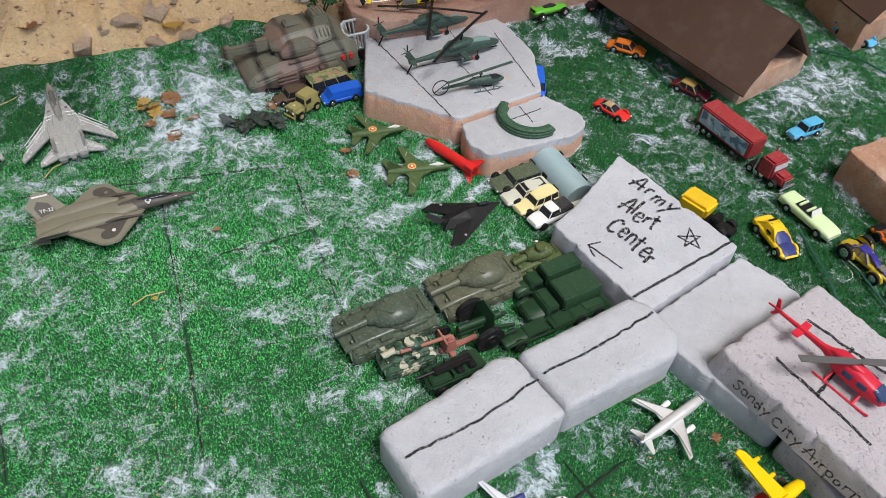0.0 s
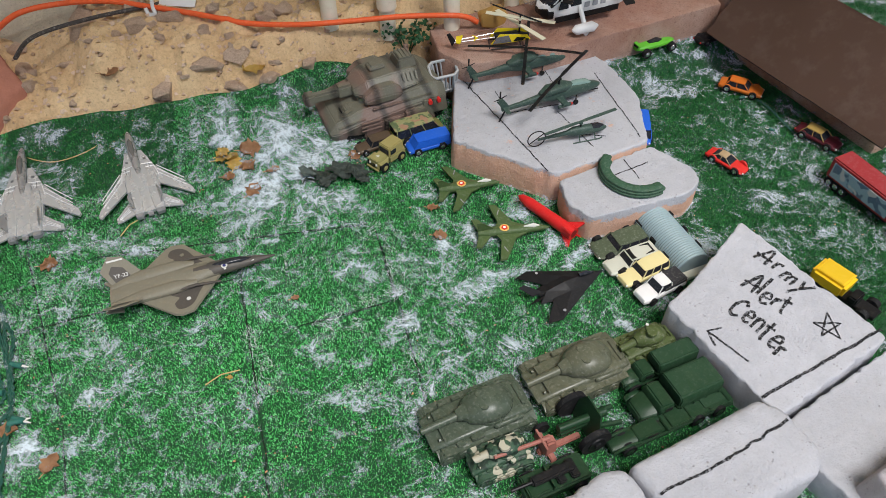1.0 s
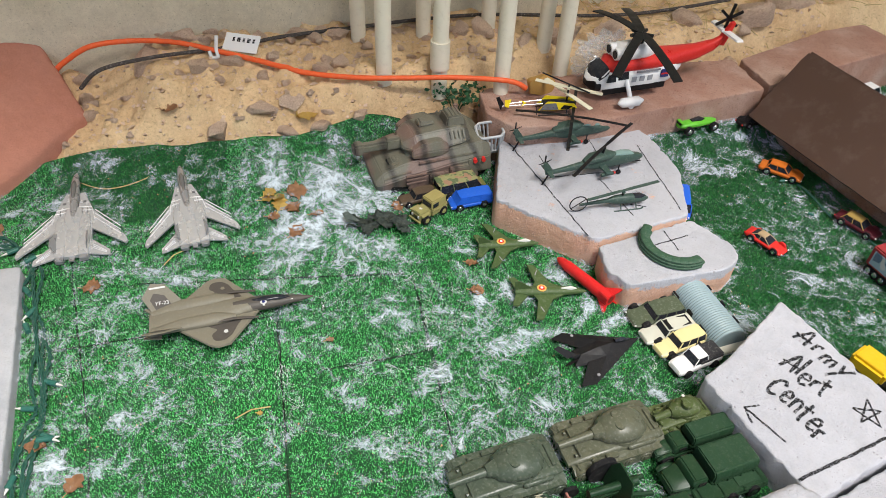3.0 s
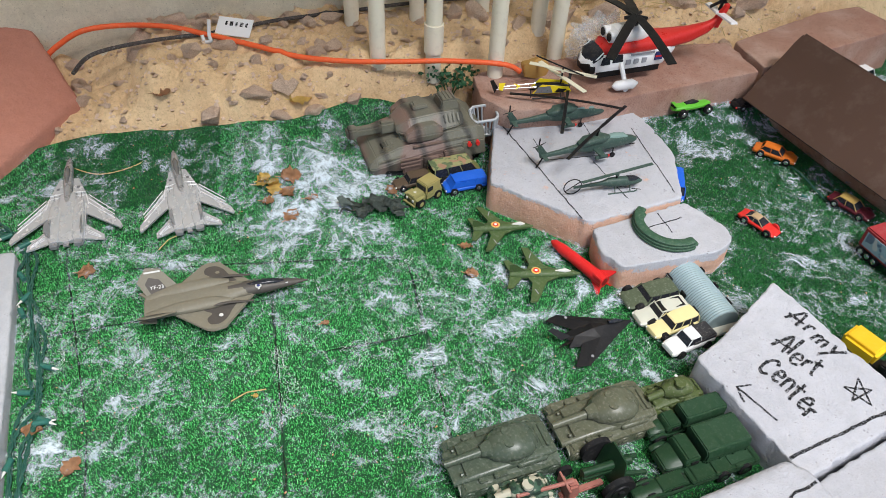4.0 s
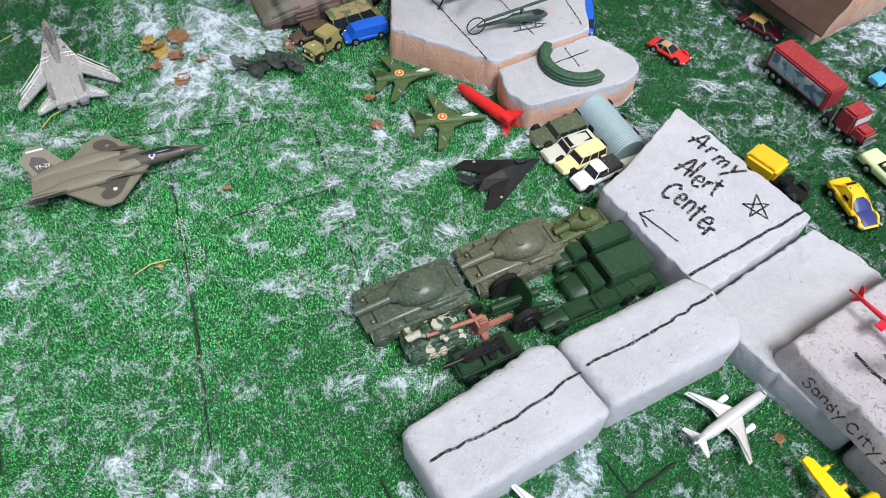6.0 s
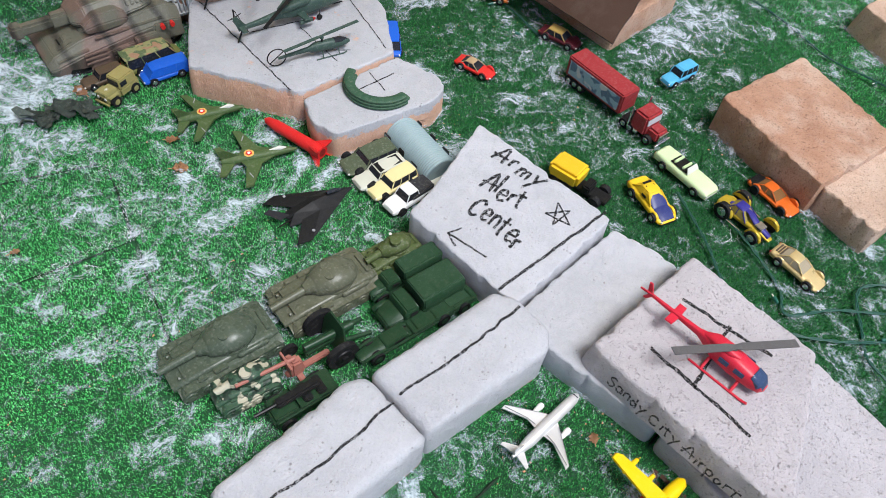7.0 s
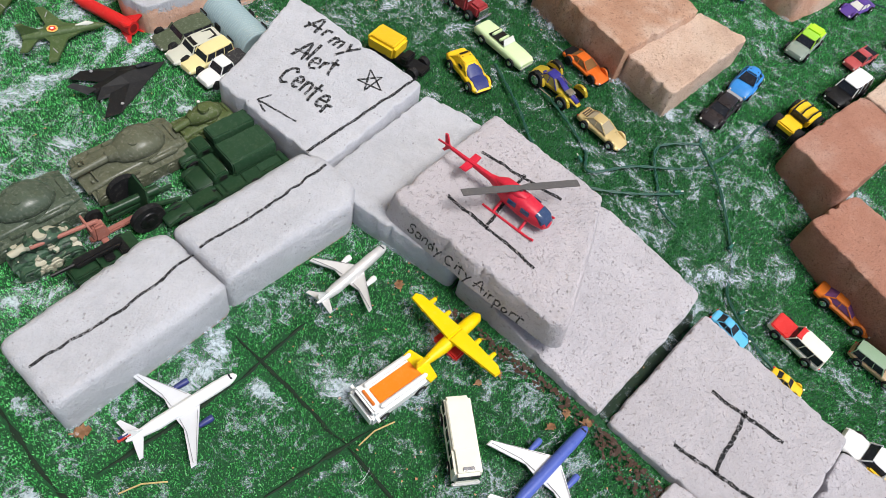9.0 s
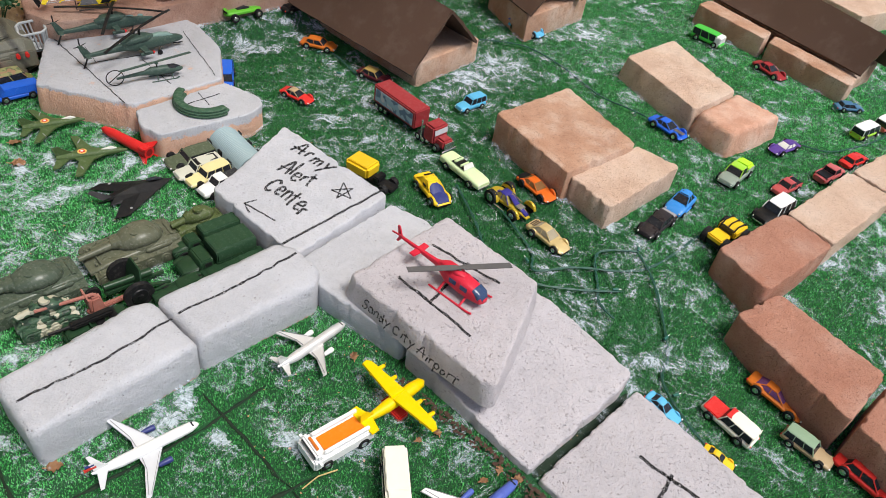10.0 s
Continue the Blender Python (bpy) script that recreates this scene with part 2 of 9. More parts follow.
def cyl(p, q, r0, r1=None, seg=12, bm=None):
    bm = bm or bmesh.new()
    p, q = Vector(p), Vector(q)
    r1 = r0 if r1 is None else r1
    u = (q - p).normalized()
    a = u.orthogonal().normalized()
    b = u.cross(a)
    rings = [[bm.verts.new(c + (a * math.cos(k * math.tau / seg) + b * math.sin(k * math.tau / seg)) * max(r, 1e-5)) for k in range(seg)] for c, r in ((p, r0), (q, r1))]
    for k in range(seg):
        bm.faces.new([rings[0][k], rings[0][(k + 1) % seg], rings[1][(k + 1) % seg], rings[1][k]])
    bm.faces.new(rings[0][::-1])
    bm.faces.new(rings[1])
    return bm


def tube(pts, r, seg=6, bm=None):
    """A round strand along points."""
    bm = bm or bmesh.new()
    pts = [Vector(p) for p in pts]
    last, a = None, None
    for i, p in enumerate(pts):
        d = (pts[min(i + 1, len(pts) - 1)] - pts[max(i - 1, 0)]).normalized()
        a = (d.orthogonal() if a is None else a - d * a.dot(d)).normalized()
        b = d.cross(a)
        ring = [bm.verts.new(p + (a * math.cos(k * math.tau / seg) + b * math.sin(k * math.tau / seg)) * r) for k in range(seg)]
        if last:
            for k in range(seg):
                bm.faces.new([last[k], last[(k + 1) % seg], ring[(k + 1) % seg], ring[k]])
        else:
            bm.faces.new(ring[::-1])
        last = ring
    bm.faces.new(last)
    return bm


def spline(pts, per=8):
    """Catmull-Rom through points."""
    pts = [Vector(p) for p in pts]
    out = []
    for i in range(len(pts) - 1):
        a, b, c, d = pts[max(i - 1, 0)], pts[i], pts[i + 1], pts[min(i + 2, len(pts) - 1)]
        for k in range(per):
            t = k / per
            out.append(0.5 * (2 * b + (c - a) * t + (2 * a - 5 * b + 4 * c - d) * t * t + (3 * b - a - 3 * c + d) * t ** 3))
    return out + [pts[-1]]


def body(stations, seg=16, power=2.4, bm=None):
    """A hull along x. Stations: x, centre z, half width, half height and, where given, another power."""
    bm = bm or bmesh.new()
    last = None
    for st in stations:
        x, z, w, h = st[:4]
        pw = st[4] if len(st) > 4 else power
        ring = []
        for k in range(seg):
            t = (k + 0.5) * math.tau / seg
            c, s = math.cos(t), math.sin(t)
            ring.append(bm.verts.new((x, math.copysign(abs(c) ** (2 / pw), c) * max(w, 1e-4), z + math.copysign(abs(s) ** (2 / pw), s) * max(h, 1e-4))))
        if last:
            for k in range(seg):
                bm.faces.new([last[k], last[(k + 1) % seg], ring[(k + 1) % seg], ring[k]])
        else:
            bm.faces.new(ring[::-1])
        last = ring
    bm.faces.new(last)
    return bm


def plate(outline, z0, z1, bm=None, axis="z", edge=0.0):
    """A flat plate with this outline; axis y stands it upright (outline in x and z)."""
    bm = bm or bmesh.new()
    put = (lambda x, y, z: (x, y, z)) if axis == "z" else (lambda x, y, z: (x, z, y))
    cx, cy = sum(p[0] for p in outline) / len(outline), sum(p[1] for p in outline) / len(outline)
    lo = [bm.verts.new(put(x, y, z0)) for x, y in outline]
    hi = [bm.verts.new(put(x + (cx - x) * edge, y + (cy - y) * edge, z1)) for x, y in outline]
    bm.faces.new(lo[::-1])
    bm.faces.new(hi)
    for k in range(len(lo)):
        j = (k + 1) % len(lo)
        bm.faces.new([lo[k], lo[j], hi[j], hi[k]])
    return bm


def on_ground(a, b, lift=0.0):
    """A pose that stands midway from a (rear) to b (front) on the turf, x towards b."""
    x, y = (a[0] + b[0]) / 2, (a[1] + b[1]) / 2
    d = Vector((b[0] - a[0], b[1] - a[1], gz(*b) - gz(*a)))
    yaw = math.degrees(math.atan2(d.y, d.x))
    pitch = -math.degrees(math.atan2(d.z, d.xy.length))
    return pose(x, y, gz(x, y) + lift, 0, pitch, yaw)


def dist(a, b):
    return math.hypot(a[0] - b[0], a[1] - b[1])


# ---- ground ----
def turf_edge(x):
    pts = [(-3.0, -0.6), (-1.3, 0.3), (-0.93, 0.812), (-0.906, 0.875), (-0.841, 0.924), (-0.711, 0.968), (-0.622, 0.996), (-0.535, 1.025), (-0.485, 1.05), (-0.424, 1.10), (-0.356, 1.135), (-0.302, 1.155), (-0.24, 1.19), (-0.2, 1.21), (0.5, 1.68), (3.0, 3.4)]
    for (a, ya), (b, yb) in zip(pts, pts[1:]):
        if x <= b:
            return ya + (yb - ya) * (x - a) / (b - a) + 0.003 * math.sin(x * 31) + 0.002 * math.sin(x * 77)
    return 3.4


def dirt_z(x, y):
    d = y - turf_edge(x)
    n = noise.noise(Vector((x * 7, y * 7, 0))) * 0.012 + noise.noise(Vector((x * 23, y * 23, 3))) * 0.011 + abs(noise.noise(Vector((x * 55, y * 55, 5)))) * 0.010
    n += 0.009 * S((noise.noise(Vector((x * 16, y * 16, 9))) - 0.05) / 0.12) + 0.005 * S((noise.noise(Vector((x * 38, y * 38, 12))) - 0.08) / 0.1) - 0.005
    e = turf_edge(x)
    base = gz(x, min(y, e))
    top = 0.119 - base
    top *= 1 - 0.55 * S((-0.86 - x) / 0.15)
    return base - 0.02 + (0.015 + n) * S((d + 0.01) / 0.04) + top * S(d / (0.02 + 0.65 * top + 0.28 * S((-0.72 - x) / 0.15)))


def grid_mesh(name, xs, ys, zf, mat, label, category, keep=None):
    vs, fs, nx = [], [], len(xs)
    for y in ys:
        for x in xs:
            px, py = (x, y) if keep is None else keep(x, y)
            vs.append((px, py, zf(px, py)))
    for j in range(len(ys) - 1):
        for i in range(nx - 1):
            fs.append((j * nx + i, j * nx + i + 1, (j + 1) * nx + i + 1, (j + 1) * nx + i))
    me = bpy.data.meshes.new(name)
    me.from_pydata(vs, [], fs)
    me.materials.append(mat)
    me.shade_smooth()
    return tagged(new(name, me), label, category, kind="structure")


def spaced(lo, hi, near_lo, near_hi, fine, coarse):
    near = list(np.arange(near_lo, near_hi, fine))
    left, right = [], []
    s, x = fine, near_lo
    while x > lo:
        s *= coarse
        x -= s
        left.append(max(x, lo))
    s, x = fine, near[-1]
    while x < hi:
        s *= coarse
        x += s
        right.append(min(x, hi))
    return left[::-1] + near + right


grid_mesh("ground", spaced(-40, 40, -1.1, 0.5, 0.0065, 1.25), spaced(-40, 40, 0.75, 1.75, 0.0065, 1.25), dirt_z, DIRT, "sandy brown dirt bank with pebbles", "ground")


def turf_material(name, dark, light):
    m, n, l, p = nodes_of(name)
    g = n.new("ShaderNodeNewGeometry")
    co = n.new("ShaderNodeTexCoord").outputs["Object"]
    patch = noise_at(n, l, 7, 4, 0.6, co)
    c = blend(n, l, ramp(n, l, g.outputs["Random Per Island"], [(0.15, 0.0), (0.55, 0.40), (0.86, 1.0)]), dark, light)
    c = blend(n, l, ramp(n, l, g.outputs["Random Per Island"], [(0.95, 0.0), (0.99, 0.25)]), c, (0.46, 0.74, 0.44))
    c = blend(n, l, ramp(n, l, patch, [(0.35, 0.0), (0.7, 0.35)]), c, tint(dark, 1.1))
    # tone by region: a darker square, and the light's fall-off put into the colour
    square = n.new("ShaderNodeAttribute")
    square.attribute_name = "turf_light_tone"
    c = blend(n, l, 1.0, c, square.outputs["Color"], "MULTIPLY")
    l.new(c, p.inputs["Base Color"])
    p.inputs["Roughness"].default_value = 0.6
    p.inputs["Specular IOR Level"].default_value = 0.06
    return m


BLADE = turf_material("turf_blade", (0.037, 0.27, 0.060), (0.142, 0.510, 0.168))
MAT_BASE = stone("turf_backing", (0.0080, 0.066, 0.019), (0.013, 0.095, 0.029), 0.3, fleck=(0.01, 0.045, 0.016), grain=600)
turf_x = list(np.linspace(-1.25, 2.4, 150))
turf = grid_mesh("turf", turf_x, list(np.linspace(0, 1, 110)), lambda x, y: gz(x, y), MAT_BASE, "bright green artificial turf laid in squares over the ground", "turf",
                 keep=lambda x, v: (x, -1.2 + (turf_edge(x) + 1.2) * v))

# the joints between the turf squares
SEAMS = [((-0.714, 0.721), (-0.515, 0.459)), ((-0.402, 0.72), (-0.30, 0.51)), ((-0.237, 0.82), (-0.179, 0.698)), ((-0.60, 0.708), (-0.248, 0.827)),
         ((-0.64, 0.575), (-0.40, 0.70)), ((-0.30, 0.635), (-0.18, 0.70)), ((0.162, 0.388), (0.265, 0.259)), ((0.265, 0.259), (0.313, 0.188)), ((0.233, 0.397), (0.163, 0.338)), ((0.163, 0.338), (0.040, 0.260)), ((0.290, 0.275), (0.185, 0.222)), ((-0.057, 0.342), (0.007, 0.249)), ((0.007, 0.249), (0.028, 0.231)), ((-0.179, 0.698), (-0.09, 0.50)), ((-0.30, 0.51), (-0.22, 0.33)),
         ((-0.515, 0.459), (-0.42, 0.30)), ((0.53, 0.261), (0.692, 0.382), 0.024), ((0.668, 0.098), (0.802, 0.203), 0.02), ((0.268, 0.573), (0.40, 0.69)), ((0.395, 0.424), (0.533, 0.557))]


def smooth(u):
    u = np.clip(u, 0, 1)
    return u * u * (3 - 2 * u)


def gz_all(x, y):
    lip = 0.04 * smooth((y - 1.075 - 0.55 * (x + 0.36)) / 0.07) * smooth((-0.19 - x) / 0.08) * smooth((x + 0.52) / 0.14)
    s = 0.83 * (y - 1.158) - 0.557 * (x + 0.038)
    lip = lip + 0.03 * smooth((s + 0.075) / 0.075) * smooth((x + 0.02) / 0.1) * smooth((0.42 - x) / 0.12)
    return lip - 0.05 * smooth((x - 0.45) / 0.45) * smooth((0.70 - y) / 0.35) + 0.055 * smooth((y - 0.78) / 0.30) * smooth((-0.25 - x) / 0.3)


def turf_light_tone(x, y):
    """Turf tone by region: a dark square under the silver jets, pale patches on the airfield, and a deeper town that
    puts the light's fall-off into the colour.
    """
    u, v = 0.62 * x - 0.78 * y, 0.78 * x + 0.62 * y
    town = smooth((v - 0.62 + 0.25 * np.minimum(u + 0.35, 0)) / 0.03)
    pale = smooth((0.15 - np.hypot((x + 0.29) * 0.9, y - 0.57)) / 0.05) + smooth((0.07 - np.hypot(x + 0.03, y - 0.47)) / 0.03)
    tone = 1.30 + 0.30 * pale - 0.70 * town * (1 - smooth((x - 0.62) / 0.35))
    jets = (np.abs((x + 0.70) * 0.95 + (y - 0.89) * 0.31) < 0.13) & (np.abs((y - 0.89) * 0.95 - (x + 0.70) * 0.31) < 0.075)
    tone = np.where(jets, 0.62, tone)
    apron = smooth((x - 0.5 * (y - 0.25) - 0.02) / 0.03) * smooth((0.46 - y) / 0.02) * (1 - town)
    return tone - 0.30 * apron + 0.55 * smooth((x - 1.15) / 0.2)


def blades(count):
    rng = np.random.default_rng(5)
    x, y = rng.uniform(-1.05, 2.3, count), rng.uniform(-0.05, 2.15, count)
    xs = np.linspace(-1.1, 2.4, 1800)
    edge = np.interp(x, xs, [turf_edge(v) for v in xs])
    ok = (y < edge - 0.002) & (y - 0.75 * np.maximum(x, 0) < 1.45) & (y > -0.25 * (x - 0.3) - 0.1) & (y > 0.10 + 0.9 * np.abs(x - 0.25) - 0.75)
    # thinner far from the path
    ok &= rng.random(count) < np.clip(1.35 - 0.55 * np.hypot(x - 0.05, y - 0.45), 0.25, 1)
    x, y = x[ok], y[ok]
    gap = np.ones(len(x))
    for (ax, ay), (bx, by), *_ in SEAMS:
        dx, dy = bx - ax, by - ay
        t = np.clip(((x - ax) * dx + (y - ay) * dy) / (dx * dx + dy * dy), 0, 1)
        gap = np.minimum(gap, np.hypot(x - ax - t * dx, y - ay - t * dy))
    ok = gap > np.where(x > 0.5, 0.011, np.where(x > -0.12, 0.0027, 0.0018)) + 0.0012 * np.sin(x * 90 + y * 70)
    x, y = x[ok], y[ok]
    out = np.stack([x, y, gz_all(x, y)], 1)
    p = np.array(out)
    k = len(p)
    h = rng.uniform(0.0014, 0.0040, k)
    a = rng.uniform(0, math.tau, k)
    w = rng.uniform(0.0004, 0.0009, k)
    lean = rng.uniform(0, 0.0022, k)
    b = a + rng.uniform(0.6, 2.4, k)
    v = np.empty((k, 3, 3))
    side = np.stack([np.cos(a) * w, np.sin(a) * w, np.zeros(k)], 1)
    v[:, 0], v[:, 1] = p - side, p + side
    v[:, 2] = p + np.stack([np.cos(b) * lean, np.sin(b) * lean, h], 1)
    me = bpy.data.meshes.new("grass")
    me.vertices.add(3 * k)
    me.vertices.foreach_set("co", v.ravel())
    me.loops.add(3 * k)
    me.loops.foreach_set("vertex_index", np.arange(3 * k))
    me.polygons.add(k)
    me.polygons.foreach_set("loop_start", np.arange(0, 3 * k, 3))
    me.update(calc_edges=True)
    me.attributes.new("turf_light_tone", "FLOAT", "POINT").data.foreach_set("value", np.repeat(turf_light_tone(x, y), 3))
    me.materials.append(BLADE)
    return tagged(new("grass", me), "short green plastic turf blades standing on the sheet", "grass", kind="stuff")


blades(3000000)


def joints():
    """The dark joints between turf squares, as low strips of packed soil."""
    soil = coat("joint_soil", (0.012, 0.026, 0.014), 0.95, 0.4, 90, 0.5, dust=0.10, dustcol=(0.16, 0.12, 0.08))
    bm = bmesh.new()
    for k, (a, b, *wide) in enumerate(SEAMS):
        a, b = Vector(a), Vector(b)
        n, last = int((b - a).length / 0.006), None
        s = Vector((-(b - a).y, (b - a).x)).normalized()
        for i in range(n + 1):
            p = a.lerp(b, i / n) + s * 0.003 * noise.noise(Vector((i * 0.2, k, 0)))
            w = (wide[0] if wide else 0.0044 if p.x > -0.12 else 0.0021) * (0.85 + 1.0 * noise.noise(Vector((i * 0.35, k * 3, 2)))) * min(1, 4 * i / n + 0.2, 4 * (n - i) / n + 0.2)
            z = gz(p.x, p.y)
            ring = [bm.verts.new((p.x + s.x * w * e, p.y + s.y * w * e, z + h)) for e, h in ((-0.5, 0.0012), (0, 0.0022), (0.5, 0.0012))]
            if last:
                for j in range(2):
                    bm.faces.new([last[j], last[j + 1], ring[j + 1], ring[j]])
            last = ring
    solo("turf_joint", bm, soil, "dark soil in the joints between turf squares", "turf joint", kind="structure")


joints()


# ---- blocks ----
def block(name, outline, z0, ztop, mat, label, category="block", group="", bev=0.0024, rough=0.0018, seed=0, grow=0.0, step=0.0045, corner=0.007):
    """A cast block with worn, uneven edges. ztop: a height, or a function of x and y."""
    zf = ztop if callable(ztop) else (lambda x, y: ztop)
    cx, cy = sum(p[0] for p in outline) / len(outline), sum(p[1] for p in outline) / len(outline)
    ring, n = [], len(outline)
    # rounded corners
    soft = []
    for i in range(n):
        p, a, b = (Vector(outline[k % n]) for k in (i, i - 1, i + 1))
        r = min(corner, (a - p).length * 0.3, (b - p).length * 0.3)
        q0, q1 = p + (a - p).normalized() * r, p + (b - p).normalized() * r
        soft += [q0, q0.lerp(p, 0.5).lerp(p.lerp(q1, 0.5), 0.5), q1]
    for i, p in enumerate(soft):
        q = soft[(i + 1) % len(soft)]
        k = max(1, int((q - p).length / step))
        ring += [p.lerp(q, j / k) for j in range(k)]
    bm = bmesh.new()

    def level(inset, z, amp):
        out = []
        for p in ring:
            d = (p - Vector((cx, cy)))
            d = d.normalized()
            j = noise.noise(Vector((p.x * 60, p.y * 60, z * 60 + seed))) * amp + noise.noise(Vector((p.x * 190, p.y * 190, z * 90 + seed))) * amp * 0.6
            if -0.02 < z <= 0:
                j += 0.009 * max(0.0, noise.noise(Vector((p.x * 95, p.y * 95, seed * 3.3))) - 0.2) * (rough / 0.002)
            q = p - d * (inset + j)
            top = zf(q.x, q.y)
            zz = (top + z) if z <= 0 else z0
            if z <= 0:
                zz += noise.noise(Vector((p.x * 120, p.y * 120, seed + 9))) * amp * 0.8
            out.append(bm.verts.new((q.x - cx, q.y - cy, zz - z0)))
        return out

    height = zf(cx, cy) - z0
    rings = [level(-grow, 1, rough * 0.5), level(-grow * 0.6, -height * 0.55, rough * 0.6), level(0.0, -bev, rough), level(bev * 0.3, -bev * 0.3, rough), level(bev, 0, rough * 0.8),
             level(bev * 2.2, 0.0, rough * 0.2)]
    for lo, hi in zip(rings, rings[1:]):
        for k in range(len(lo)):
            j = (k + 1) % len(lo)
            bm.faces.new([lo[k], lo[j], hi[j], hi[k]])
    bm.faces.new(rings[0][::-1])
    bm.faces.new(rings[-1])
    return solo(name, bm, mat, label, category, group, m=pose(cx, cy, z0), smooth=50)


PAD_Z, AAC_Z = 0.05, (lambda x, y: 0.045 + 0.10 * max(0.0, y - 0.60))
BASE_B = lambda x, y: 0.04 - 0.16 * max(0.0, (x - 0.46) * 0.676 - (y - 0.49) * 0.738)
helipad = block("helipad_slab", [(-0.148, 0.967), (-0.172, 1.139), (-0.035, 1.192), (0.028, 1.246), (0.076, 1.206), (0.124, 1.122), (0.138, 1.010), (0.008, 0.917)], -0.01, PAD_Z, PAD_BLOCK,
                "six-sided paving slab with a white painted top and bare red sides", "paving slab", grow=0.004)
pad_two = block("gun_slab", [(0.012, 0.910), (0.141, 1.006), (0.199, 0.967), (0.208, 0.939), (0.192, 0.911), (0.060, 0.842), (0.026, 0.865)], -0.01, 0.045, GUN_BLOCK,
                "small worn paving stone with white paint and bare red sides", "paving slab", seed=3)
army_block = block("army_block", [(0.246, 0.842), (0.397, 0.692), (0.265, 0.574), (0.148, 0.70), (0.178, 0.735), (0.197, 0.765)], -0.01, AAC_Z, WHITE_BLOCK,
                   "white painted concrete block lettered in black marker", "concrete block", seed=5)
RUN_Z = 0.057
runway_a = block("runway_block", [(0.103, 0.488), (0.240, 0.588), (0.266, 0.579), (0.298, 0.536), (0.290, 0.510), (0.159, 0.421)], -0.01, RUN_Z, WHITE_BLOCK,
                 "white painted concrete block with a black runway line", "concrete block", "runway blocks", seed=7, bev=0.009, rough=0.001)
runway_b = block("runway_block", [(-0.042, 0.372), (0.078, 0.481), (0.101, 0.486), (0.157, 0.420), (0.152, 0.411), (0.012, 0.303)], -0.01, RUN_Z, WHITE_BLOCK,
                 "white painted concrete block with a black runway line", "concrete block", "runway blocks", seed=8, bev=0.009, rough=0.001)
base_a = block("base_slab", [(0.270, 0.572), (0.402, 0.688), (0.45, 0.652), (0.53, 0.56), (0.393, 0.427), (0.297, 0.520)], -0.02, 0.04, WHITE_BLOCK,
               "low white painted slab under the airport block", "concrete block", seed=9)
base_b = block("base_slab", [(0.397, 0.421), (0.535, 0.555), (0.61, 0.50), (0.693, 0.395), (0.675, 0.375), (0.523, 0.262)], -0.06, BASE_B, GREY_BLOCK,
               "thinly painted gritty concrete slab", "concrete block", seed=10)
airport = block("airport_block", [(0.333, 0.506), (0.473, 0.620), (0.575, 0.494), (0.557, 0.456), (0.487, 0.331), (0.474, 0.333), (0.338, 0.494)], 0.0405, lambda x, y: 0.076 - 0.03 * max(0, x - 0.45), RAISED_BLOCK,
                "raised concrete block with faded white paint and black lettering", "concrete block", seed=11, bev=0.0035, grow=0.006, corner=0.004)
pad_h = block("helipad_block", [(0.532, 0.254), (0.690, 0.368), (0.798, 0.205), (0.66, 0.10)], -0.07, 0.004, GREY_BLOCK,
              "grey concrete block with a landing mark drawn on top", "concrete block", seed=12)
low_a = block("low_block", [(0.586, 0.1885), (0.660, 0.098), (0.532, 0.008), (0.457, 0.098)], -0.08, 0.003, GREY_BLOCK, "grey concrete block with a drawn black line", "concrete block", seed=13)
low_b = block("low_block", [(0.805, 0.200), (0.90, 0.10), (0.80, 0.01), (0.675, 0.095)], -0.09, -0.02, GREY_BLOCK, "rough grey concrete block", "concrete block", seed=14)
plank = block("plank_slab", [(-0.92, 0.62), (-0.812, 0.657), (-0.758, 0.682), (-0.67, 0.549), (-0.538, 0.342), (-0.43, 0.17), (-0.56, 0.08), (-0.95, 0.50)], -0.03, 0.02, GREY_PLANK,
              "smooth grey concrete plank with drawn runway lines", "concrete plank", seed=15, rough=0.0008, bev=0.003)
red_small = block("red_block", [(-0.95, 0.60), (-0.884, 0.648), (-0.857, 0.677), (-0.82, 0.65), (-0.7535, 0.596), (-0.795, 0.534), (-0.90, 0.45)], 0.0205, 0.06, TERRA_WARM,
                  "pale red concrete block standing on the grey plank", "concrete block", seed=16)
red_big = block("red_slab", [(-0.851, 0.997), (-0.894, 1.026), (-0.934, 1.054), (-0.963, 1.071), (-0.988, 1.057), (-1.012, 1.034), (-1.027, 1.007), (-1.028, 0.981), (-1.021, 0.956), (-1.027, 0.935), (-1.052, 0.908), (-1.064, 0.882), (-1.09, 0.82), (-1.12, 0.64), (-0.965, 0.585), (-0.922, 0.734), (-0.874, 0.899)], -0.02,
                lambda x, y: max(0.012, 0.06 - 0.453 * (x + 0.846) + 0.314 * (y - 1.003)), TERRA_SMOOTH, "large red paving slab with a scalloped edge on the dirt bank", "slab", seed=17, rough=0.001, bev=0.009, corner=0.004)
bank_a = block("bank_block", [(-0.225, 1.206), (-0.198, 1.142), (-0.147, 1.114), (-0.038, 1.158), (0.266, 1.362), (0.216, 1.46), (0.083, 1.402), (-0.175, 1.259)], -0.01, 0.085, BANK_RED,
               "long red concrete block along the dirt bank", "concrete block", "bank blocks", seed=18)
bank_b = block("bank_block", [(0.228, 1.463), (0.276, 1.379), (0.56, 1.62), (0.49, 1.70), (0.40, 1.64)], -0.01, 0.085, BANK_RED, "long red concrete block along the dirt bank", "concrete block", "bank blocks", seed=19)


def flat_block(name, a, b, c, d, z0, z1, mat, label, seed, rough=0.0020, **kw):
    return block(name, [a, b, c, d], z0, z1, mat, label, "concrete block", "house blocks", seed=seed, rough=rough, corner=0.008, **kw)


